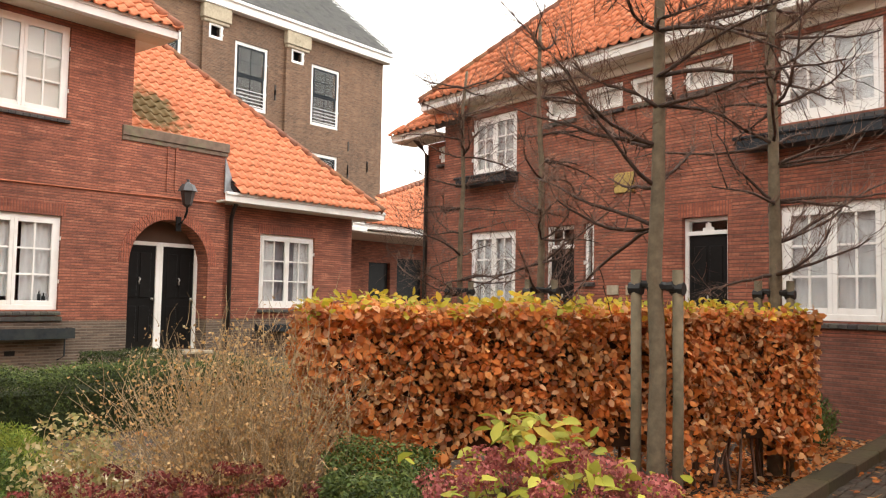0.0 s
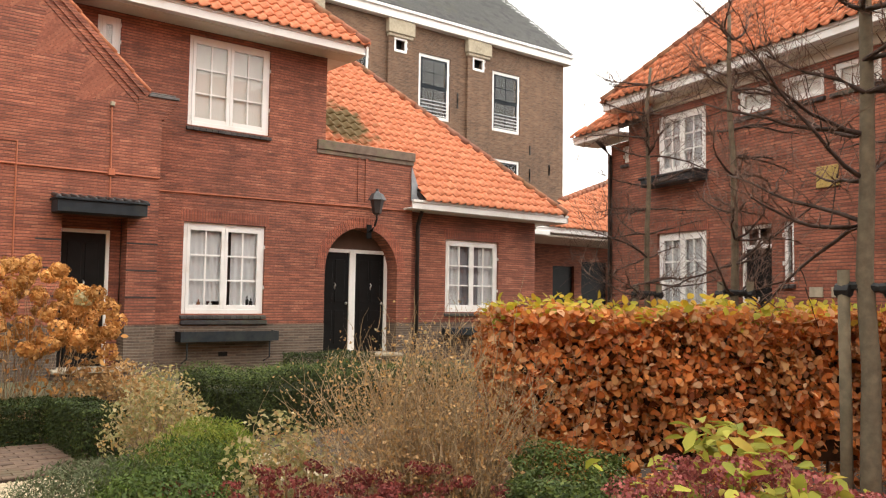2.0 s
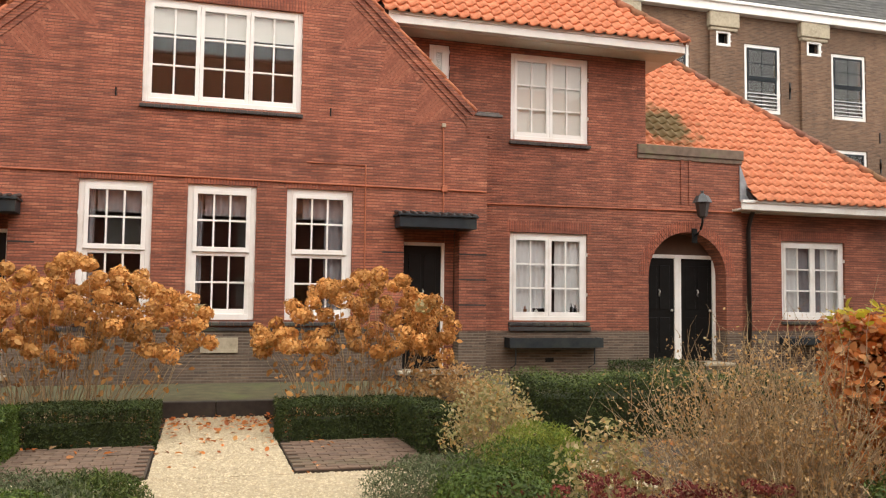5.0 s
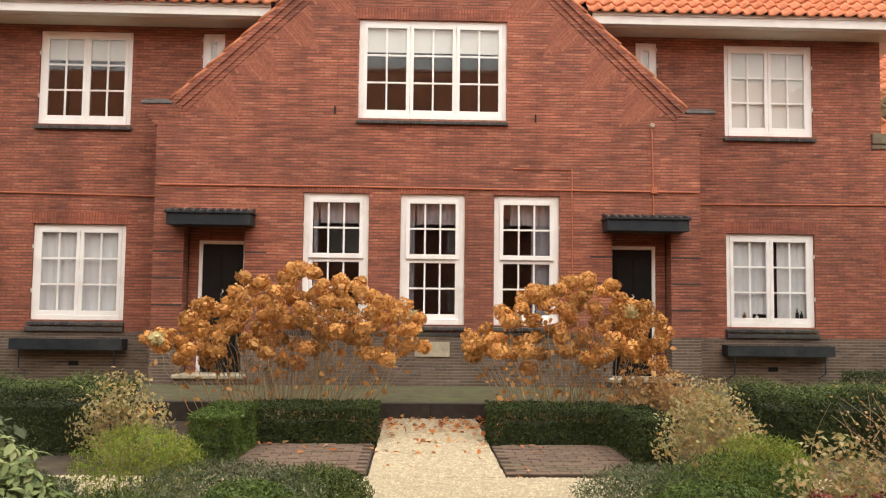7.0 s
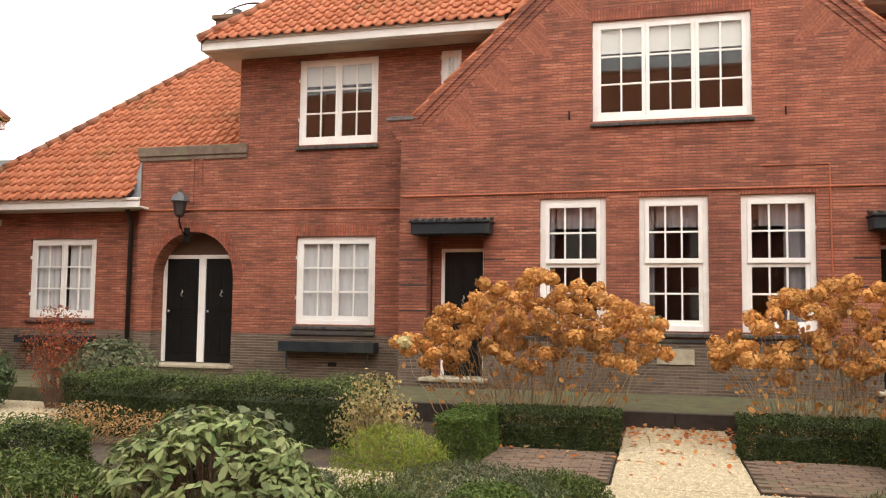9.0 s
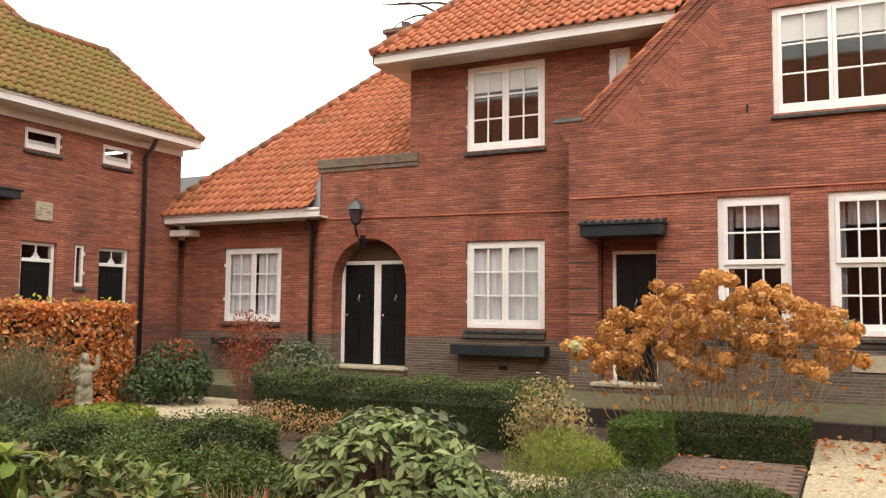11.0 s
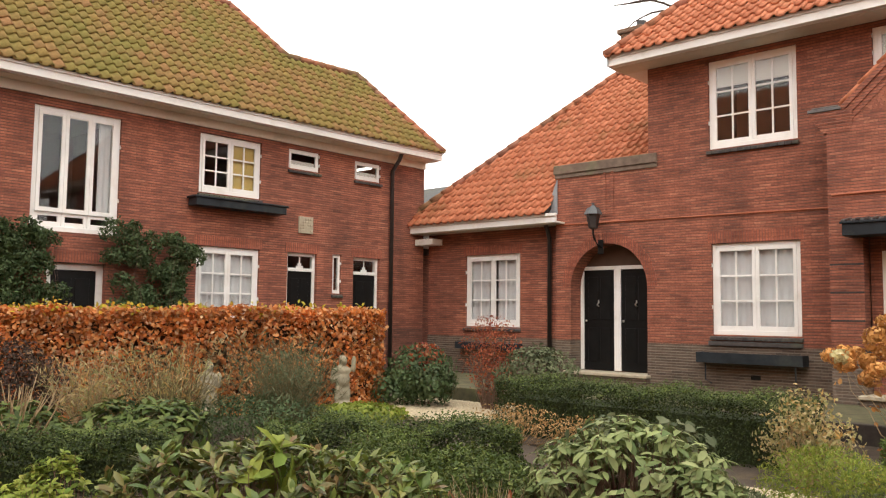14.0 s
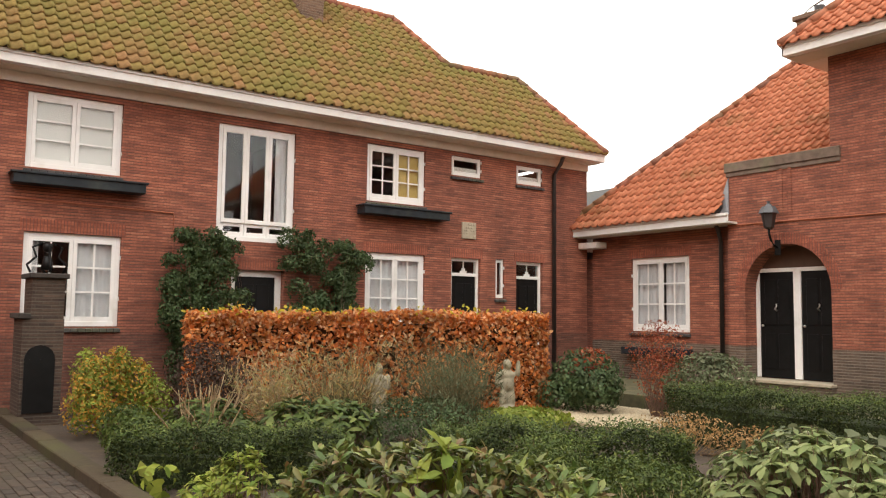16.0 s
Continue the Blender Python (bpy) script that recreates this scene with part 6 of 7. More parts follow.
def spread(n, pick, rnd, tries=14):
    """n places out of pick(k), each kept well apart from those before it."""
    out = [pick(1)[0]]
    while len(out) < n:
        c = pick(tries)
        gap = np.min(np.linalg.norm((c[:, None] - np.array(out)[None]) * (1, 0.6, 1), axis=2), axis=1)
        out.append(c[np.argmax(gap)])
    return np.array(out)


def flower_heads(h, centres, radius, per, size, mat, rnd, name="flower_head", flat=0.8, loose=0.5):
    for i, c in enumerate(centres):
        d = unit(rnd.normal(0, 1, (per, 3)))
        p = np.array(c) + d * radius * rnd.uniform(0.75, 1.1) * np.array((1, 1, flat)) * rnd.uniform(0.6, 1.0, (per, 1)) ** 0.4
        part(name, leaf_mesh(name, p, d, size, mat, 0.9, 0.0, 0.15, rnd, loose), mat, h)


def hydrangea(x, y, z, half, top, heads, seed, label):
    h = thing("hydrangea", label, "shrub", pose(x, y, z), "brown hydrangeas")
    rnd = np.random.default_rng(seed)

    def pick(k):
        u = rnd.uniform(-1, 1, k)
        roof = 1.25 + (top - 1.25) * (1 - np.abs(u - 0.12) ** 1.7) + 0.06 * np.sin(u * 17)
        low = 0.78 + 0.25 * np.abs(np.sin(u * 5 + seed))
        return np.column_stack([u * half, rnd.normal(0, 0.28, k), roof - (roof - low) * rnd.uniform(0, 1, k) ** 1.5])

    c = spread(heads, pick, rnd)
    stems = np.column_stack([c[:, 0] * 0.5 + rnd.normal(0, 0.08, heads), c[:, 1] * 0.4, np.zeros(heads)])
    part("stem_tangle", stalk_mesh("stem_tangle", stems, c, 0.007, STRAW_STEM, 0.12, 5, rnd), STRAW_STEM, h, "thin brown woody stems")
    flower_heads(h, c, 0.122, 150, 0.05, HEAD_BROWN, rnd, loose=0.3)
    flower_heads(h, c[:2] + np.array((0, -0.12, 0.1)), 0.1, 90, 0.055, HEAD_PALE, rnd)
    m = 320
    k = rnd.integers(0, heads, m)
    t = rnd.uniform(0.3, 0.95, m)[:, None]
    p = stems[k] * (1 - t) + c[k] * t + rnd.normal(0, 0.09, (m, 3))
    tagged(part("dry_leaves", leaf_mesh("dry_leaves", p, rnd.normal(0, 1, p.shape), 0.09, HEAD_BROWN, 0.6, 0.5, 0.3, rnd, 1.0), HEAD_BROWN, h, "curled dry brown leaves"), kind="stuff")
    return h


for i, (x, hgt, tone) in enumerate(((6.72, 0.24, RUBBER), (6.8, 0.2, RUBBER), (5.78, 0.17, RED_LEAF), (6.0, 0.13, BLIND))):
    pt = P_BACK(x, YW + 0.128, 1.385)
    b = thing("bottle" if tone is RUBBER else "ornament", "dark glass bottle standing inside the window" if tone is RUBBER else "small ornament standing inside the window", "bottle" if tone is RUBBER else "ornament", Matrix.Translation(pt))
    part("body", tube([(0, 0, 0), (0, 0, hgt * 0.6), (0, 0, hgt * 0.72)], 0.032, 10), tone, b, smooth=True)
    part("neck", tube([(0, 0, hgt * 0.7), (0, 0, hgt * 0.9), (0, 0, hgt)], 0.013, 8), tone, b, smooth=True)
hydrangea(-1.63, 10.75, 0.0, 1.74, 2.02, 135, 3, "wide hydrangea with dry ochre-brown flower heads")
hydrangea(1.93, 10.75, 0.0, 1.28, 1.95, 98, 5, "hydrangea with dry ochre-brown flower heads")
shrub("russet_shrub", "low russet and yellow shrub by the gable house", 3.1, 10.6, [(0, 0, 0.4, 0.6, 0.4, 0.4), (0.5, 0, 0.25, 0.4, 0.3, 0.3)], 2200, 0.06, STRAW, 0.05, 51, 0.5, 0.1, 0.8, 40, TWIG, 0.4)

# pink hydrangea with yellow leaves
ph = thing("hydrangea", "hydrangea with dusky pink heads and yellow-green leaves", "shrub", pose(3.6, 2.2, 0))
rnd = np.random.default_rng(21)
c = spread(30, lambda k: np.column_stack([rnd.uniform(-0.62, 0.62, k), rnd.uniform(-0.6, 0.55, k), np.full(k, 0.8)]), rnd)
c[:, 2] += rnd.uniform(-0.07, 0.07, 30) - 0.55 * (c[:, 0] ** 2 + c[:, 1] ** 2)
part("stem_tangle", stalk_mesh("stem_tangle", c * (0.3, 0.3, 0), c, 0.008, TWIG, 0.08, 4, rnd), TWIG, ph)
flower_heads(ph, c, 0.115, 230, 0.024, HEAD_PINK, rnd, flat=0.55)
k = rnd.integers(0, 30, 460)
p = c[k] + np.column_stack([rnd.normal(0, 0.13, 460), rnd.normal(0, 0.13, 460), rnd.uniform(-0.28, 0.07, 460)])
part("leaves", leaf_mesh("leaves", p, np.tile((0, 0, 1.0), (460, 1)), 0.1, LIME_BIG, 0.55, 0.1, 0.35, rnd, 0.45), LIME_BIG, ph, "yellow and lime leaves")
p = np.column_stack([rnd.normal(0.08, 0.14, 70), rnd.normal(0.15, 0.14, 70), rnd.uniform(0.78, 1.0, 70)])
part("top_leaves", leaf_mesh("top_leaves", p, np.tile((0, -0.2, 1.0), (70, 1)), 0.12, LIME_BIG, 0.5, 0.0, 0.35, rnd, 0.4), LIME_BIG, ph, "upright yellow-green shoots")

# dark red sedum
sd = thing("sedum", "patch of dark red sedum seed heads", "flower", pose(2.35, 3.95, 0))
rnd = np.random.default_rng(31)
c = np.column_stack([rnd.uniform(-0.85, 0.85, 90), rnd.uniform(-0.6, 0.6, 90), rnd.uniform(0.42, 0.6, 90)])
part("stem_tangle", stalk_mesh("stem_tangle", c * (1, 1, 0), c, 0.006, RED_LEAF, 0.05, 3, rnd), RED_LEAF, sd)
flower_heads(sd, c, 0.07, 70, 0.022, SEDUM, rnd, flat=0.4)
p = np.column_stack([rnd.uniform(-0.9, 0.9, 900), rnd.uniform(-0.65, 0.65, 900), rnd.uniform(0.05, 0.42, 900)])
part("leaves", leaf_mesh("leaves", p, np.tile((0, 0, 1.0), (900, 1)), 0.055, BEIGE_GREEN, 0.5, 0.1, 0.2, rnd, 0.8), BEIGE_GREEN, sd, "yellowing leaves")
shrub("sedum", "second patch of dark red sedum", 1.55, 3.4, [(0, 0, 0.3, 0.55, 0.4, 0.22)], 3500, 0.025, SEDUM, 0, 33, 0.8, 0, 0.6, 30, RED_LEAF, 0.2, category="flower")

# west bed
rosettes("large_leaf_shrub", "mound of pale green large-leaved shrub", -2.6, 4.5, [(0, 0, 0.48, 0.72, 0.55, 0.52), (0.45, -0.1, 0.38, 0.42, 0.4, 0.42), (-0.4, 0.1, 0.42, 0.45, 0.4, 0.44)], 620, 7, 0.102, PALE_LEAF, -0.1, 61, 0.4)
shrub("lobed_shrub", "low shrub with pale grey-green lobed leaves", -3.3, 5.6, [(0, 0, 0.45, 0.55, 0.4, 0.4), (0.35, 0.1, 0.5, 0.35, 0.3, 0.35)], 1600, 0.085, GREY_GREEN, 0, 62, 0.8, 0.2, 0.5, 25, None, 0.25)
shrub("fine_leaf_shrub", "low green small-leaved shrub", -3.55, 4.35, [(0, 0, 0.3, 0.55, 0.5, 0.36), (-0.55, 0.35, 0.3, 0.5, 0.45, 0.34)], 8000, 0.036, MID_GREEN, 0, 63, 0.5, 0, 0.6, 20, None, 0.2)
shrub("fine_leaf_shrub", "low green small-leaved shrub", -4.6, 4.3, [(0, 0, 0.3, 0.55, 0.5, 0.34), (-0.5, 0.5, 0.3, 0.5, 0.45, 0.36)], 8000, 0.034, MID_GREEN, 0, 64, 0.45, 0, 0.6, 20, None, 0.2)
rosettes("rhododendron", "rhododendron with glossy bronze-green leaves", -4.15, 2.95, [(0, 0, 0.42, 0.72, 0.62, 0.42), (0.5, 0.4, 0.4, 0.5, 0.45, 0.36), (-0.55, -0.3, 0.4, 0.5, 0.45, 0.36)], 620, 8, 0.105, GLOSSY, 1.0, 65, 0.34)
rosettes("leafy_sprout", "bright lime leaves of a young shrub", -3.85, 2.75, [(0, 0, 0.72, 0.16, 0.16, 0.18)], 6, 6, 0.19, LIME_LEAF, 0.35, 66, 0.45)
rosettes("red_flower", "small red-leaved rosette in front of the rhododendron", -3.35, 2.05, [(0, 0, 0.52, 0.09, 0.09, 0.06)], 9, 9, 0.06, RED_ROSE, 0.3, 166, 0.6, category="flower")
rosettes("euphorbia", "yellow-green spurge in leafy rosettes", -5.05, 2.1, [(0, 0, 0.4, 0.24, 0.24, 0.38), (-0.42, -0.05, 0.28, 0.22, 0.22, 0.3), (0.25, -0.2, 0.25, 0.2, 0.2, 0.3)], 150, 14, 0.06, LIME_LEAF, 0.3, 67, 0.42)
shrub("large_leaf_plant", "pale yellow-green large-leaved plant at the kerb", -7.45, 2.3, [(0, 0, 0.12, 0.2, 0.16, 0.16)], 26, 0.14, LIME_LEAF, 0, 68, 0.6, 0.1, 0.4, 0, None, 0.2)
rosettes("leafy_perennial", "dark green broad-leaved perennial clump", -8.7, 3.25, [(0, 0, 0.35, 0.7, 0.5, 0.36), (0.4, 0.7, 0.35, 0.5, 0.4, 0.34)], 150, 8, 0.17, MID_GREEN, 0.15, 69, 0.34)
rosettes("leafy_perennial", "grey-green broad-leaved perennial clump", -7.9, 4.3, [(0, 0, 0.35, 0.6, 0.5, 0.36)], 100, 8, 0.15, MID_GREEN, 0.15, 70, 0.34)
shrub("golden_shrub", "bushy shrub with yellow-green and orange leaves", -11.55, 2.85, [(0, 0, 0.55, 0.36, 0.4, 0.5), (0.3, -0.25, 0.38, 0.3, 0.28, 0.4), (0.1, 0.4, 0.5, 0.3, 0.28, 0.5), (-0.2, -0.2, 0.75, 0.22, 0.2, 0.38), (0.15, 0.15, 0.82, 0.2, 0.18, 0.34), (0.25, 0.55, 0.4, 0.3, 0.28, 0.36)], 4200, 0.06, LIME_LEAF, 0, 71, 0.5, 0, 0.6, 30, None, 0.25)
shrub("golden_shrub", "orange-tinged sprays of the same border", -11.5, 2.8, [(0, 0, 0.55, 0.38, 0.42, 0.52), (0.3, -0.25, 0.38, 0.32, 0.3, 0.42), (0.1, 0.4, 0.5, 0.32, 0.3, 0.5), (0.15, 0.15, 0.84, 0.2, 0.18, 0.34)], 1900, 0.055, ORANGE_LEAF, 0, 72, 0.5, 0, 0.7, 10, None, 0.2)
shrub("purple_shrub", "dull purple-leaved shrub beside the beech hedge", -11.4, 4.1, [(0, 0, 0.65, 0.6, 0.5, 0.6), (-0.3, 0.5, 0.5, 0.5, 0.5, 0.5)], 3200, 0.055, PURPLE, 0, 73, 0.6, 0.1, 0.7, 40, None, 0.3)
shrub("laurel", "dark glossy laurel bush with reddish tips", -10.05, 10.3, [(0, 0, 0.55, 0.72, 0.6, 0.52), (0.35, -0.2, 0.4, 0.5, 0.45, 0.4), (-0.3, -0.3, 0.3, 0.5, 0.45, 0.35)], 3600, 0.085, CLIMBER, 0, 74, 0.5, 0, 0.5, 20, None, 0.2)
shrub("laurel", "reddish young tips over the laurel", -9.85, 10.2, [(0, 0, 0.85, 0.4, 0.35, 0.25)], 240, 0.07, RED_LEAF, 0, 75, 0.5, -0.3, 0.6, 6, None, 0.2)
shrub("russet_tree", "small sparse shrub with russet leaves", -8.75, 10.6, [(0, 0, 1.0, 0.62, 0.45, 0.62), (0.1, 0, 0.6, 0.45, 0.4, 0.45)], 2800, 0.048, RED_LEAF, 0, 76, 0.5, 0.1, 0.9, 90, TWIG, 0.45)
shrub("variegated_shrub", "rounded shrub with grey-green variegated leaves", -7.55, 10.3, [(0, 0, 0.6, 0.75, 0.55, 0.55)], 2600, 0.065, GREY_GREEN, 0, 77, 0.5, 0.1, 0.5, 20, None, 0.2)
shrub("ground_cover", "flat yellow-green ground cover", -9.35, 8.0, [(0, 0, 0.1, 0.75, 1.1, 0.16)], 2400, 0.07, LIME_LEAF, 0, 78, 0.8, 0, 0.4, 0, None, 0.2, category="ground cover")
shrub("faded_shrub", "brown and green faded perennials by the path", -6.4, 8.3, [(0, 0, 0.25, 0.9, 0.3, 0.25), (0.9, 0.2, 0.2, 0.6, 0.3, 0.2)], 1500, 0.05, STRAW, 0, 79, 0.4, 0.2, 0.9, 60, STRAW_STEM, 0.4, group="faded shrubs")
shrub("fine_leaf_shrub", "dark small-leaved cover under the statues", -8.6, 6.0, [(0, 0, 0.25, 1.3, 0.9, 0.34), (-0.9, -1.0, 0.25, 0.8, 0.8, 0.34)], 9000, 0.045, CLIMBER, 0, 80, 0.5, 0, 0.7, 30, None, 0.3)
for i, (x, y, n, h, m) in enumerate(((-9.3, 5.2, 220, 1.3, OLIVE_STEM), (-8.6, 6.4, 260, 1.25, OLIVE_STEM), (-9.6, 7.1, 220, 1.3, OLIVE_STEM), (-10.2, 4.6, 160, 1.15, STRAW_STEM))):
    g = thing("tall_grass", "tall faded ornamental grass", "grass", pose(x, y, 0), "tall grasses")
    rnd = np.random.default_rng(200 + i)
    b = np.column_stack([rnd.normal(0, 0.12, n), rnd.normal(0, 0.12, n), np.zeros(n)])
    t = np.column_stack([rnd.normal(0, 0.42, n), rnd.normal(0, 0.38, n), rnd.uniform(0.5, 1.0, n) * h])
    part("blade_tangle", stalk_mesh("blade_tangle", b, t, 0.006, m, 0.1, 5, rnd), m, g)
    p = t[rnd.integers(0, n, 1300)] * rnd.uniform(0.3, 1, (1300, 1))
    tagged(part("leaves", leaf_mesh("leaves", p, rnd.normal(0, 1, p.shape), 0.11, GREY_GREEN if i in (1, 2) else BEIGE_GREEN, 0.12, -0.9, 0.1, rnd, 1.0), GREY_GREEN, g), kind="stuff")
for x, y, n, h, m, lab in ((-3.1, 3.7, 120, 0.66, STRAW_STEM, "tuft of russet-brown grass with a few red blades"), (-8.55, 3.1, 60, 0.92, STRAW_STEM, "clump of dry cut-back stalks")):
    g = thing("grass_tuft", lab, "grass", pose(x, y, 0))
    rnd = np.random.default_rng(int(n))
    b = np.column_stack([rnd.normal(0, 0.07, n), rnd.normal(0, 0.07, n), np.zeros(n)])
    t = np.column_stack([rnd.normal(0, 0.22, n), rnd.normal(0, 0.22, n), rnd.uniform(0.5, 1.0, n) * h])
    part("blade_tangle", stalk_mesh("blade_tangle", b, t, 0.004 if n > 100 else 0.018, m, 0.08, 4, rnd), m, g)
    if n > 100:
        p = b[rnd.integers(0, n, 700)] + (t - b)[rnd.integers(0, n, 700)] * rnd.uniform(0.15, 0.8, (700, 1))
        tagged(part("leaves", leaf_mesh("leaves", p, rnd.normal(0, 1, p.shape), 0.12, RUSSET_BLADE, 0.13, -0.9, 0.1, rnd, 1.0), RUSSET_BLADE, g), kind="stuff")
        part("red_blades", leaf_mesh("red_blades", p[:26] + (0, 0, 0.1), rnd.normal(0, 1, (26, 3)), 0.065, RED_LEAF, 0.35, -0.5, 0.1, rnd, 1.0), RED_LEAF, g, "few bright red leaves")
shrub("fine_leaf_shrub", "low mixed green cover along the kerb", -9.7, 2.75, [(0, 0, 0.2, 0.7, 0.35, 0.26), (0.8, -0.1, 0.15, 0.5, 0.3, 0.2), (-0.7, 0.1, 0.2, 0.5, 0.35, 0.3)], 4200, 0.055, MID_GREEN, 0, 181, 0.5, 0, 0.7, 20, None, 0.25)
# fallen leaves
rnd = np.random.default_rng(404)
n = 2600
p = np.column_stack([rnd.uniform(-3, 9.5, n), rnd.uniform(2.1, 11.4, n), rnd.uniform(0.012, 0.03, n)])
q = np.column_stack([rnd.uniform(2.5, 10.5, 2600), rnd.uniform(1.9, 5.0, 2600), rnd.uniform(0.012, 0.04, 2600)])
w = np.column_stack([rnd.normal(0.2, 1.4, 560), 11.4 - np.abs(rnd.normal(0, 1.1, 560)), np.full(560, 0.075)])
lane = np.column_stack([rnd.uniform(6.5, 12, 260), rnd.uniform(0.6, 1.84, 260), np.full(260, 0.05)])
pit = np.column_stack([rnd.uniform(5.2, 10.8, 1300), rnd.uniform(2.1, 3.1, 1300), rnd.uniform(0.012, 0.04, 1300)])
p = np.concatenate([p, q, w, lane, pit])
fl = part("fallen_leaves", leaf_mesh("fallen_leaves", p, np.tile((0, 0, 1.0), (len(p), 1)), 0.075, BEECH, 0.65, 0, 0.25, rnd, 0.35), BEECH)
tagged(fl, "scattered copper-brown fallen leaves on the soil", "leaves", kind="stuff")

# ---- climbers on the west house ----
for i, (yy, w, top) in enumerate(((5.15, 0.8, 3.15), (7.45, 0.9, 3.2))):
    rn = random.Random(40 + i)
    tufts = [(rn.uniform(-0.05, 0.05), rn.uniform(-w, w) * (0.55 + 0.45 * z / 3), z, 0.17, rn.uniform(0.14, 0.3), rn.uniform(0.12, 0.26)) for z in [0.3 + (top - 0.5) * q / 30 for q in range(31)] for _ in (0, 1)]
    shrub("climbing_shrub", "dark evergreen climber trained on the brick wall", -14.2, yy, tufts, 20000, 0.07, CLIMBER, 0.0, 90 + i, 0.5, 0.1, 0.8, 70, TWIG, 0.3, group="wall climbers")

# ---- statues ----
for i, (x, y, h, ar) in enumerate(((-10.3, 8.75, 0.86, 1), (-11.0, 6.75, 0.8, 0))):
    bm = bmesh.new()
    for cx, cy, cz, rx, ry, rz in ((0, 0, 0.06, 0.17, 0.15, 0.07), (-0.05, 0, 0.24, 0.07, 0.07, 0.18), (0.06, 0.02, 0.24, 0.075, 0.07, 0.18), (0, 0, 0.46, 0.12, 0.09, 0.14), (0, 0, 0.58, 0.13, 0.085, 0.09), (0, -0.01, 0.73, 0.068, 0.075, 0.085), (-0.15, -0.02, 0.5, 0.04, 0.045, 0.13), (0.15 if not ar else 0.17, 0, 0.53 if not ar else 0.68, 0.04, 0.045, 0.13)):
        bmesh.ops.create_uvsphere(bm, u_segments=12, v_segments=8, radius=1, matrix=Matrix.Translation((cx, cy, cz)) @ Matrix.Diagonal((rx, ry, rz, 1)))
    for v in bm.verts:
        v.co += noise.noise_vector(v.co * 9) * 0.015
    ob = part("statue", bm, STATUE, smooth=True)
    rm = ob.modifiers.new("fuse", "REMESH")
    rm.mode, rm.voxel_size, rm.use_smooth_shade = "VOXEL", 0.018, True
    ob.matrix_world = pose(x, y, 0.05, 0, 0, 60) @ Matrix.Scale(h / 0.8, 4)
    tagged(ob, "weathered mossy stone garden figure", "statue", "garden statues")

# ---- gate pillar at the corner of the lane ----
gp = thing("gate_pillar", "weathered brick gate pillar with a round-headed black niche", "pillar", pose(-13.2, 2.27, -0.12))
SOOTY = brick_material("sooty_pillar_brick", (0.085, 0.06, 0.043), (0.115, 0.082, 0.06), (0.055, 0.04, 0.03), (0.10, 0.085, 0.065))
part("shaft", boxes((-0.36, 0.36, -0.24, 0.3, 0, 1.62), (-0.3, 0.3, -0.13, 0.3, 1.62, 2.2)), SOOTY, gp, "dark sooty brick shaft")
part("cap", boxes((-0.36, 0.36, -0.18, 0.35, 2.2, 2.27), (-0.4, 0.4, -0.3, -0.14, 1.62, 1.7)), bpy.data.materials["dark_kerb"], gp, "dark stone cap", 0.01)
nb = boxes((0.36, 0.375, -0.2, 0.2, 0.3, 1.05))
bmesh.ops.create_cone(nb, cap_ends=True, segments=20, radius1=0.2, radius2=0.2, depth=0.014, matrix=Matrix.Translation((0.3675, 0, 1.05)) @ Matrix.Rotation(radians(90), 4, "Y"))
part("niche_door", nb, BLACK, gp, "round-headed black panel")
bm = bmesh.new()
bmesh.ops.create_uvsphere(bm, u_segments=12, v_segments=8, radius=0.075, matrix=Matrix.Translation((0, 0.1, 2.66)))
bmesh.ops.create_cone(bm, cap_ends=True, segments=12, radius1=0.09, radius2=0.05, depth=0.2, matrix=Matrix.Translation((0, 0.1, 2.43)))
part("finial", bm, BLACK, gp, "dark iron ball finial", smooth=True)
bm = bmesh.new()
for a in (0, 1, 2, 3):
    tube([(0.22 * math.cos(a * 1.57), 0.1 + 0.22 * math.sin(a * 1.57), 2.29), (0.27 * math.cos(a * 1.57), 0.1 + 0.27 * math.sin(a * 1.57), 2.4), (0.15 * math.cos(a * 1.57), 0.1 + 0.15 * math.sin(a * 1.57), 2.52), (0.2 * math.cos(a * 1.57), 0.1 + 0.2 * math.sin(a * 1.57), 2.66), (0.08 * math.cos(a * 1.57), 0.1 + 0.08 * math.sin(a * 1.57), 2.72)], 0.02, 6, bm)
part("scrolls", bm, BLACK, gp, "curled iron scrolls", smooth=True)


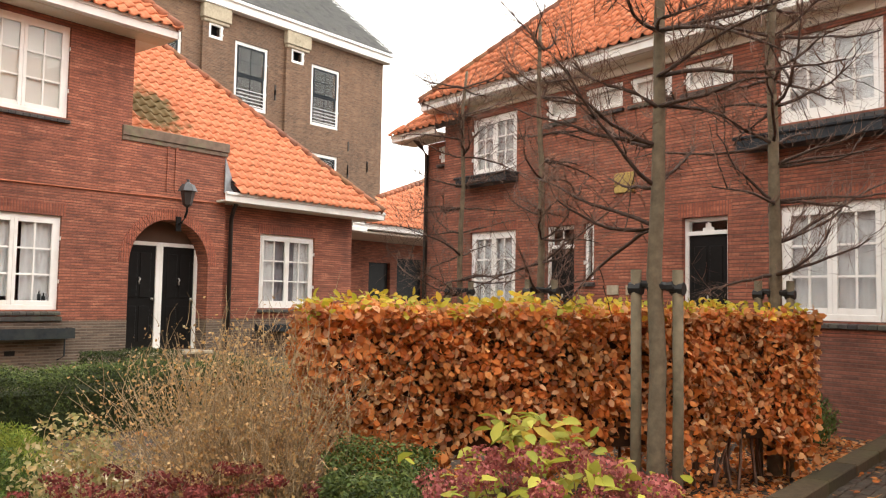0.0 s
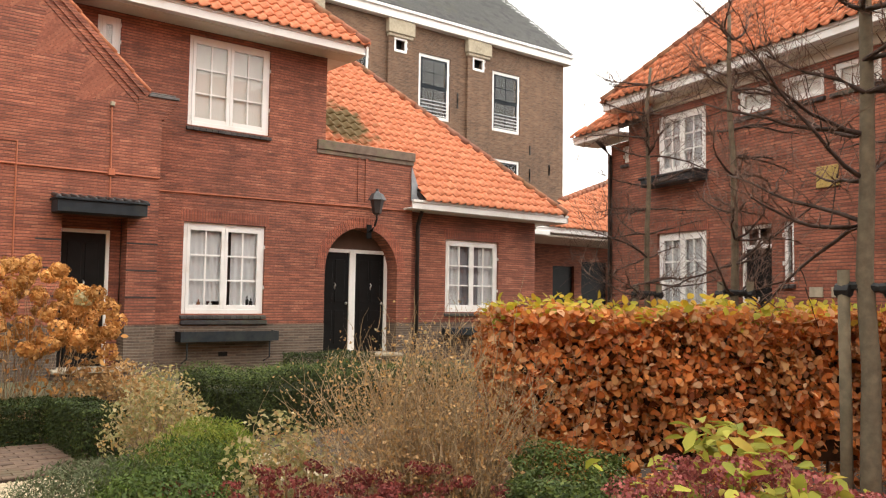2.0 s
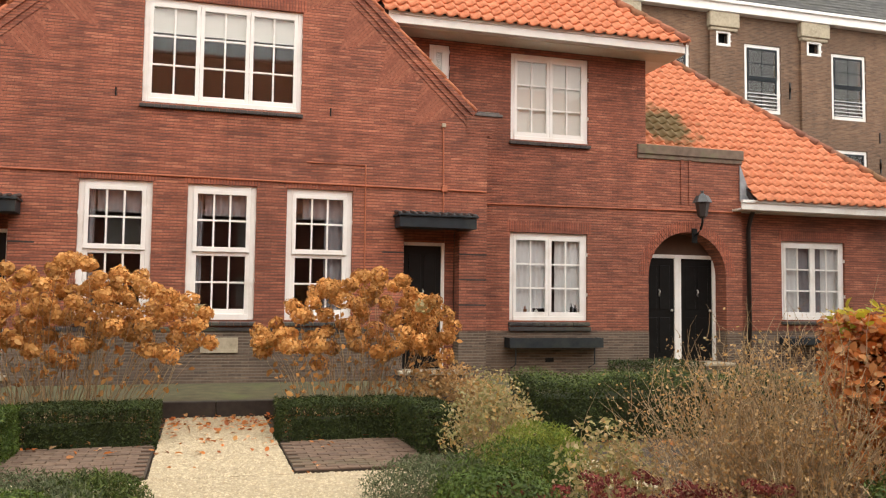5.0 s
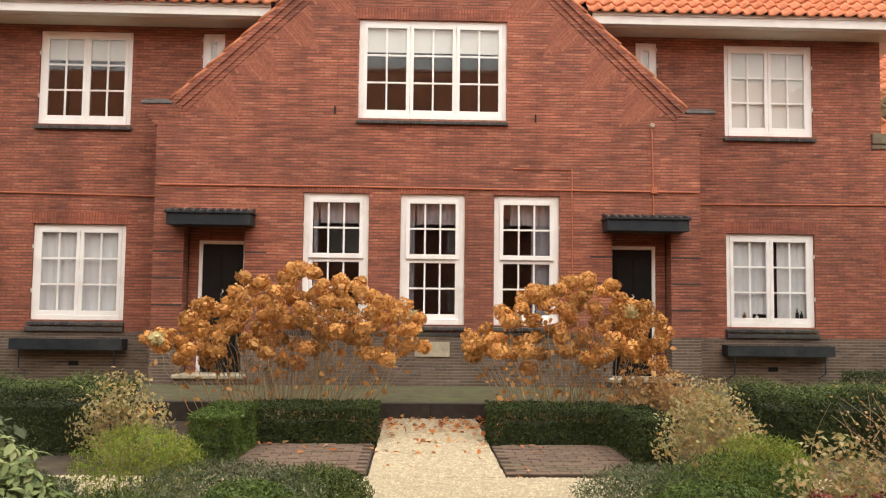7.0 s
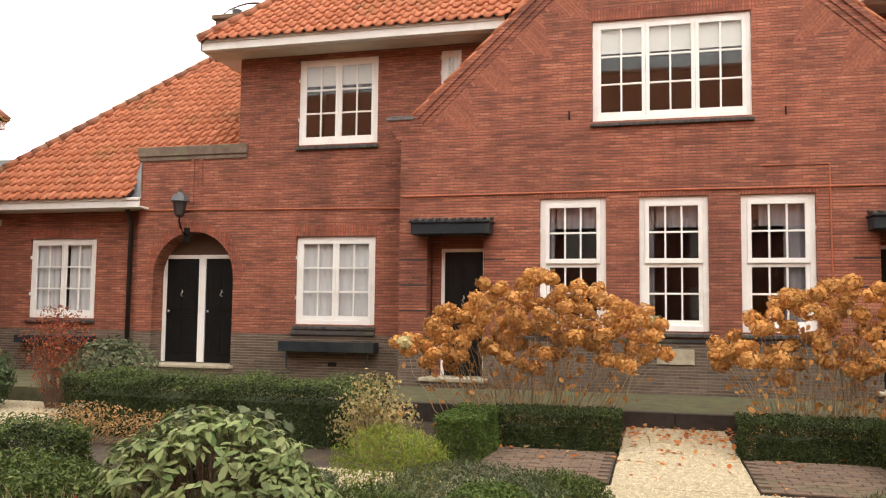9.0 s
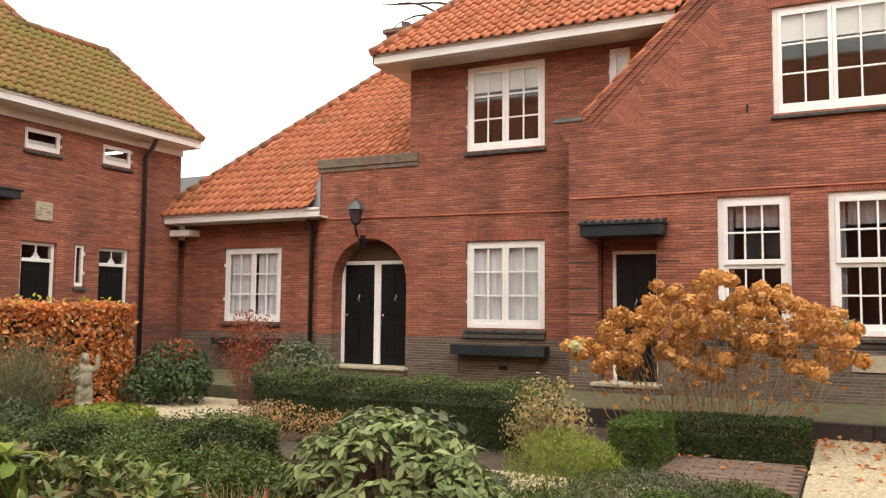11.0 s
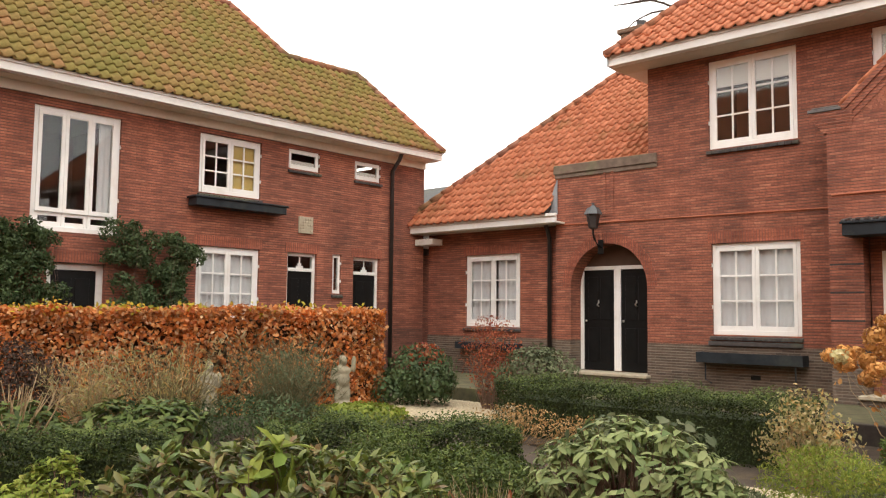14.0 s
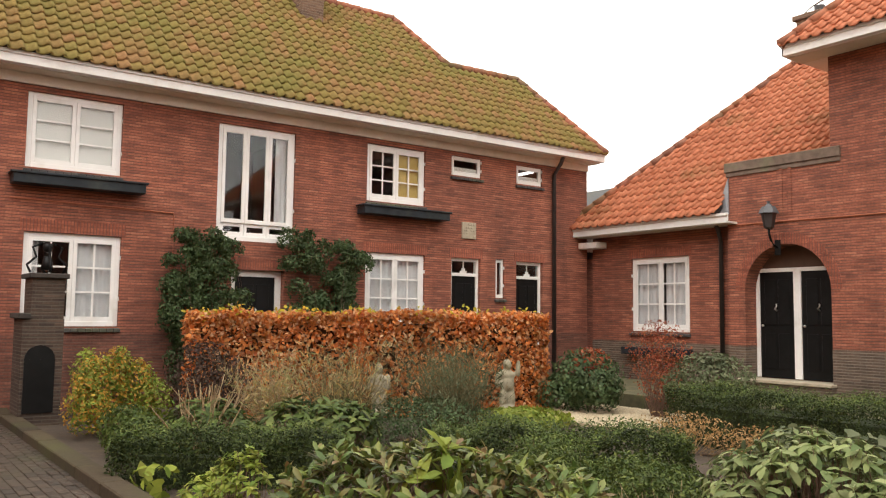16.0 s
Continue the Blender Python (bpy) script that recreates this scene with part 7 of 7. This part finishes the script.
# ---- bare trees on the east side ----
def bare_tree(x, y, r, height, first, seed, tiers=9, reach=1.5, stakes=True, label="young bare tree with an olive-grey trunk"):
    t = thing("tree", label, "tree", pose(x, y, 0), "bare trees")
    rr = random.Random(seed)
    pts = [Vector((rr.uniform(-0.006, 0.006) * k, rr.uniform(-0.006, 0.006) * k, height * k / 9)) for k in range(10)]
    part("trunk", tube(pts, r, 12, None, r * 0.35), BARK, t, "slim olive-grey trunk", smooth=True)
    tb, tt, thick = [], [], []
    side, side_end, side_r = [], [], []
    for k in range(tiers):
        z = first + (height - first) * (k / tiers) + rr.uniform(-0.08, 0.08)
        for m in range(rr.choice((3, 3, 4))):
            a = rr.uniform(0, 6.28)
            le = reach * (1 - 0.3 * k / tiers) * rr.uniform(0.6, 1.15)
            p, d = Vector((0, 0, z)), Vector((math.cos(a), math.sin(a), rr.uniform(-0.1, 0.45)))
            path = [p]
            for q in range(7):
                d = (d + Vector((rr.uniform(-0.24, 0.24), rr.uniform(-0.24, 0.24), rr.uniform(-0.2, 0.24)))).normalized()
                p = p + d * le / 7
                path.append(p)
                for w in range(3):
                    e = (d * 0.5 + Vector((rr.uniform(-1, 1), rr.uniform(-1, 1), rr.uniform(-0.7, 1.0)))).normalized()
                    s = p - d * rr.uniform(0, le / 7)
                    tb.append(s[:])
                    tt.append((s + e * rr.uniform(0.04, 0.13))[:])
                    thick.append(0.0085)
                for w in range(rr.choice((1, 2, 3))):
                    e = (d + Vector((rr.uniform(-1, 1), rr.uniform(-1, 1), rr.uniform(-0.6, 0.9)))).normalized()
                    l2 = rr.uniform(0.15, 0.65)
                    tb.append(p[:])
                    tt.append((p + e * l2)[:])
                    thick.append(0.0042)
                    for w2 in range(3):
                        e2 = (e + Vector((rr.uniform(-0.9, 0.9), rr.uniform(-0.9, 0.9), rr.uniform(-0.6, 0.8)))).normalized()
                        s = p + e * l2 * rr.uniform(0.3, 0.9)
                        tb.append(s[:])
                        tt.append((s + e2 * rr.uniform(0.1, 0.35))[:])
                        thick.append(0.003)
                if q % 2 and stakes:
                    e = (d + Vector((rr.uniform(-0.9, 0.9), rr.uniform(-0.9, 0.9), rr.uniform(-0.5, 0.6)))).normalized()
                    for leg in range(4):
                        side.append((p + e * 0.16 * leg)[:])
                        side_end.append((p + e * 0.16 * (leg + 1.1) + Vector((0, 0, rr.uniform(-0.03, 0.03))))[:])
                        side_r.append(0.0085 - 0.0014 * leg)
            part("branch", tube(path, r * 0.25, 6, None, r * 0.08), BRANCH, t, smooth=True)
    rn = np.random.default_rng(seed)
    tw = part("twig_tangle", stalk_mesh("twig_tangle", np.array(tb), np.array(tt), np.array(thick), TWIG, 0.11, 3, rn), TWIG, t, "dense dark bare twigs")
    tagged(tw, kind="stuff")
    if side:
        part("twig_tangle", stalk_mesh("twig_tangle", np.array(side), np.array(side_end), np.array(side_r), BRANCH, 0.1, 3, rn), BRANCH, t, "knobby side branches")
    if stakes:
        ux, uy = -y, x
        L = math.hypot(ux, uy)
        ux, uy = ux / L, uy / L
        for sgn in (-1, 1):
            px, py = x + ux * sgn * 0.14, y + uy * sgn * 0.14
            st = thing("tree_stake", "round weathered timber tree stake", "stake", pose(px, py, 0), "tree stakes")
            part("post", tube([(0, 0, 0), (0.01, 0, 0.9), (0.0, 0, 1.83)], 0.037, 10), STAKE, st, smooth=True)
            bm = bmesh.new()
            tube([(-ux * sgn * 0.05, -uy * sgn * 0.05 - 0.03, 1.7), (-ux * sgn * 0.17, -uy * sgn * 0.17 - r - 0.01, 1.72), (-ux * sgn * 0.25, -uy * sgn * 0.25, 1.73)], 0.028, 6, bm)
            tube([(0, -0.045, 1.7), (0, 0.045, 1.7)], 0.045, 8, bm)
            part("strap", bm, RUBBER, st, "black rubber tie")
    return t


bare_tree(5.37, 2.44, 0.068, 5.4, 2.1, 3, 12, 1.2)
bare_tree(8.0, 2.46, 0.074, 6.0, 1.9, 8, 13, 1.35)
bare_tree(7.55, 4.75, 0.055, 4.6, 1.7, 12, 10, 1.0, True)
bare_tree(8.45, 6.55, 0.05, 4.6, 1.6, 15, 10, 1.0, True)
bare_tree(-11.5, 24.0, 0.2, 12.5, 6.0, 30, 9, 3.5, False, "bare tree behind the roofs")
shrub("low_shrub", "low green shrub at the end of the copper hedge", 9.6, 2.75, [(0, 0, 0.35, 0.7, 0.45, 0.35)], 3500, 0.05, MID_GREEN, 0, 95, 0.5, 0, 0.7, 20, None, 0.25)

for o in scene.objects:
    if o.name.split(".")[0] in ("stem_tangle", "blade_tangle", "twig_tangle"):
        tagged(o, kind="stuff")
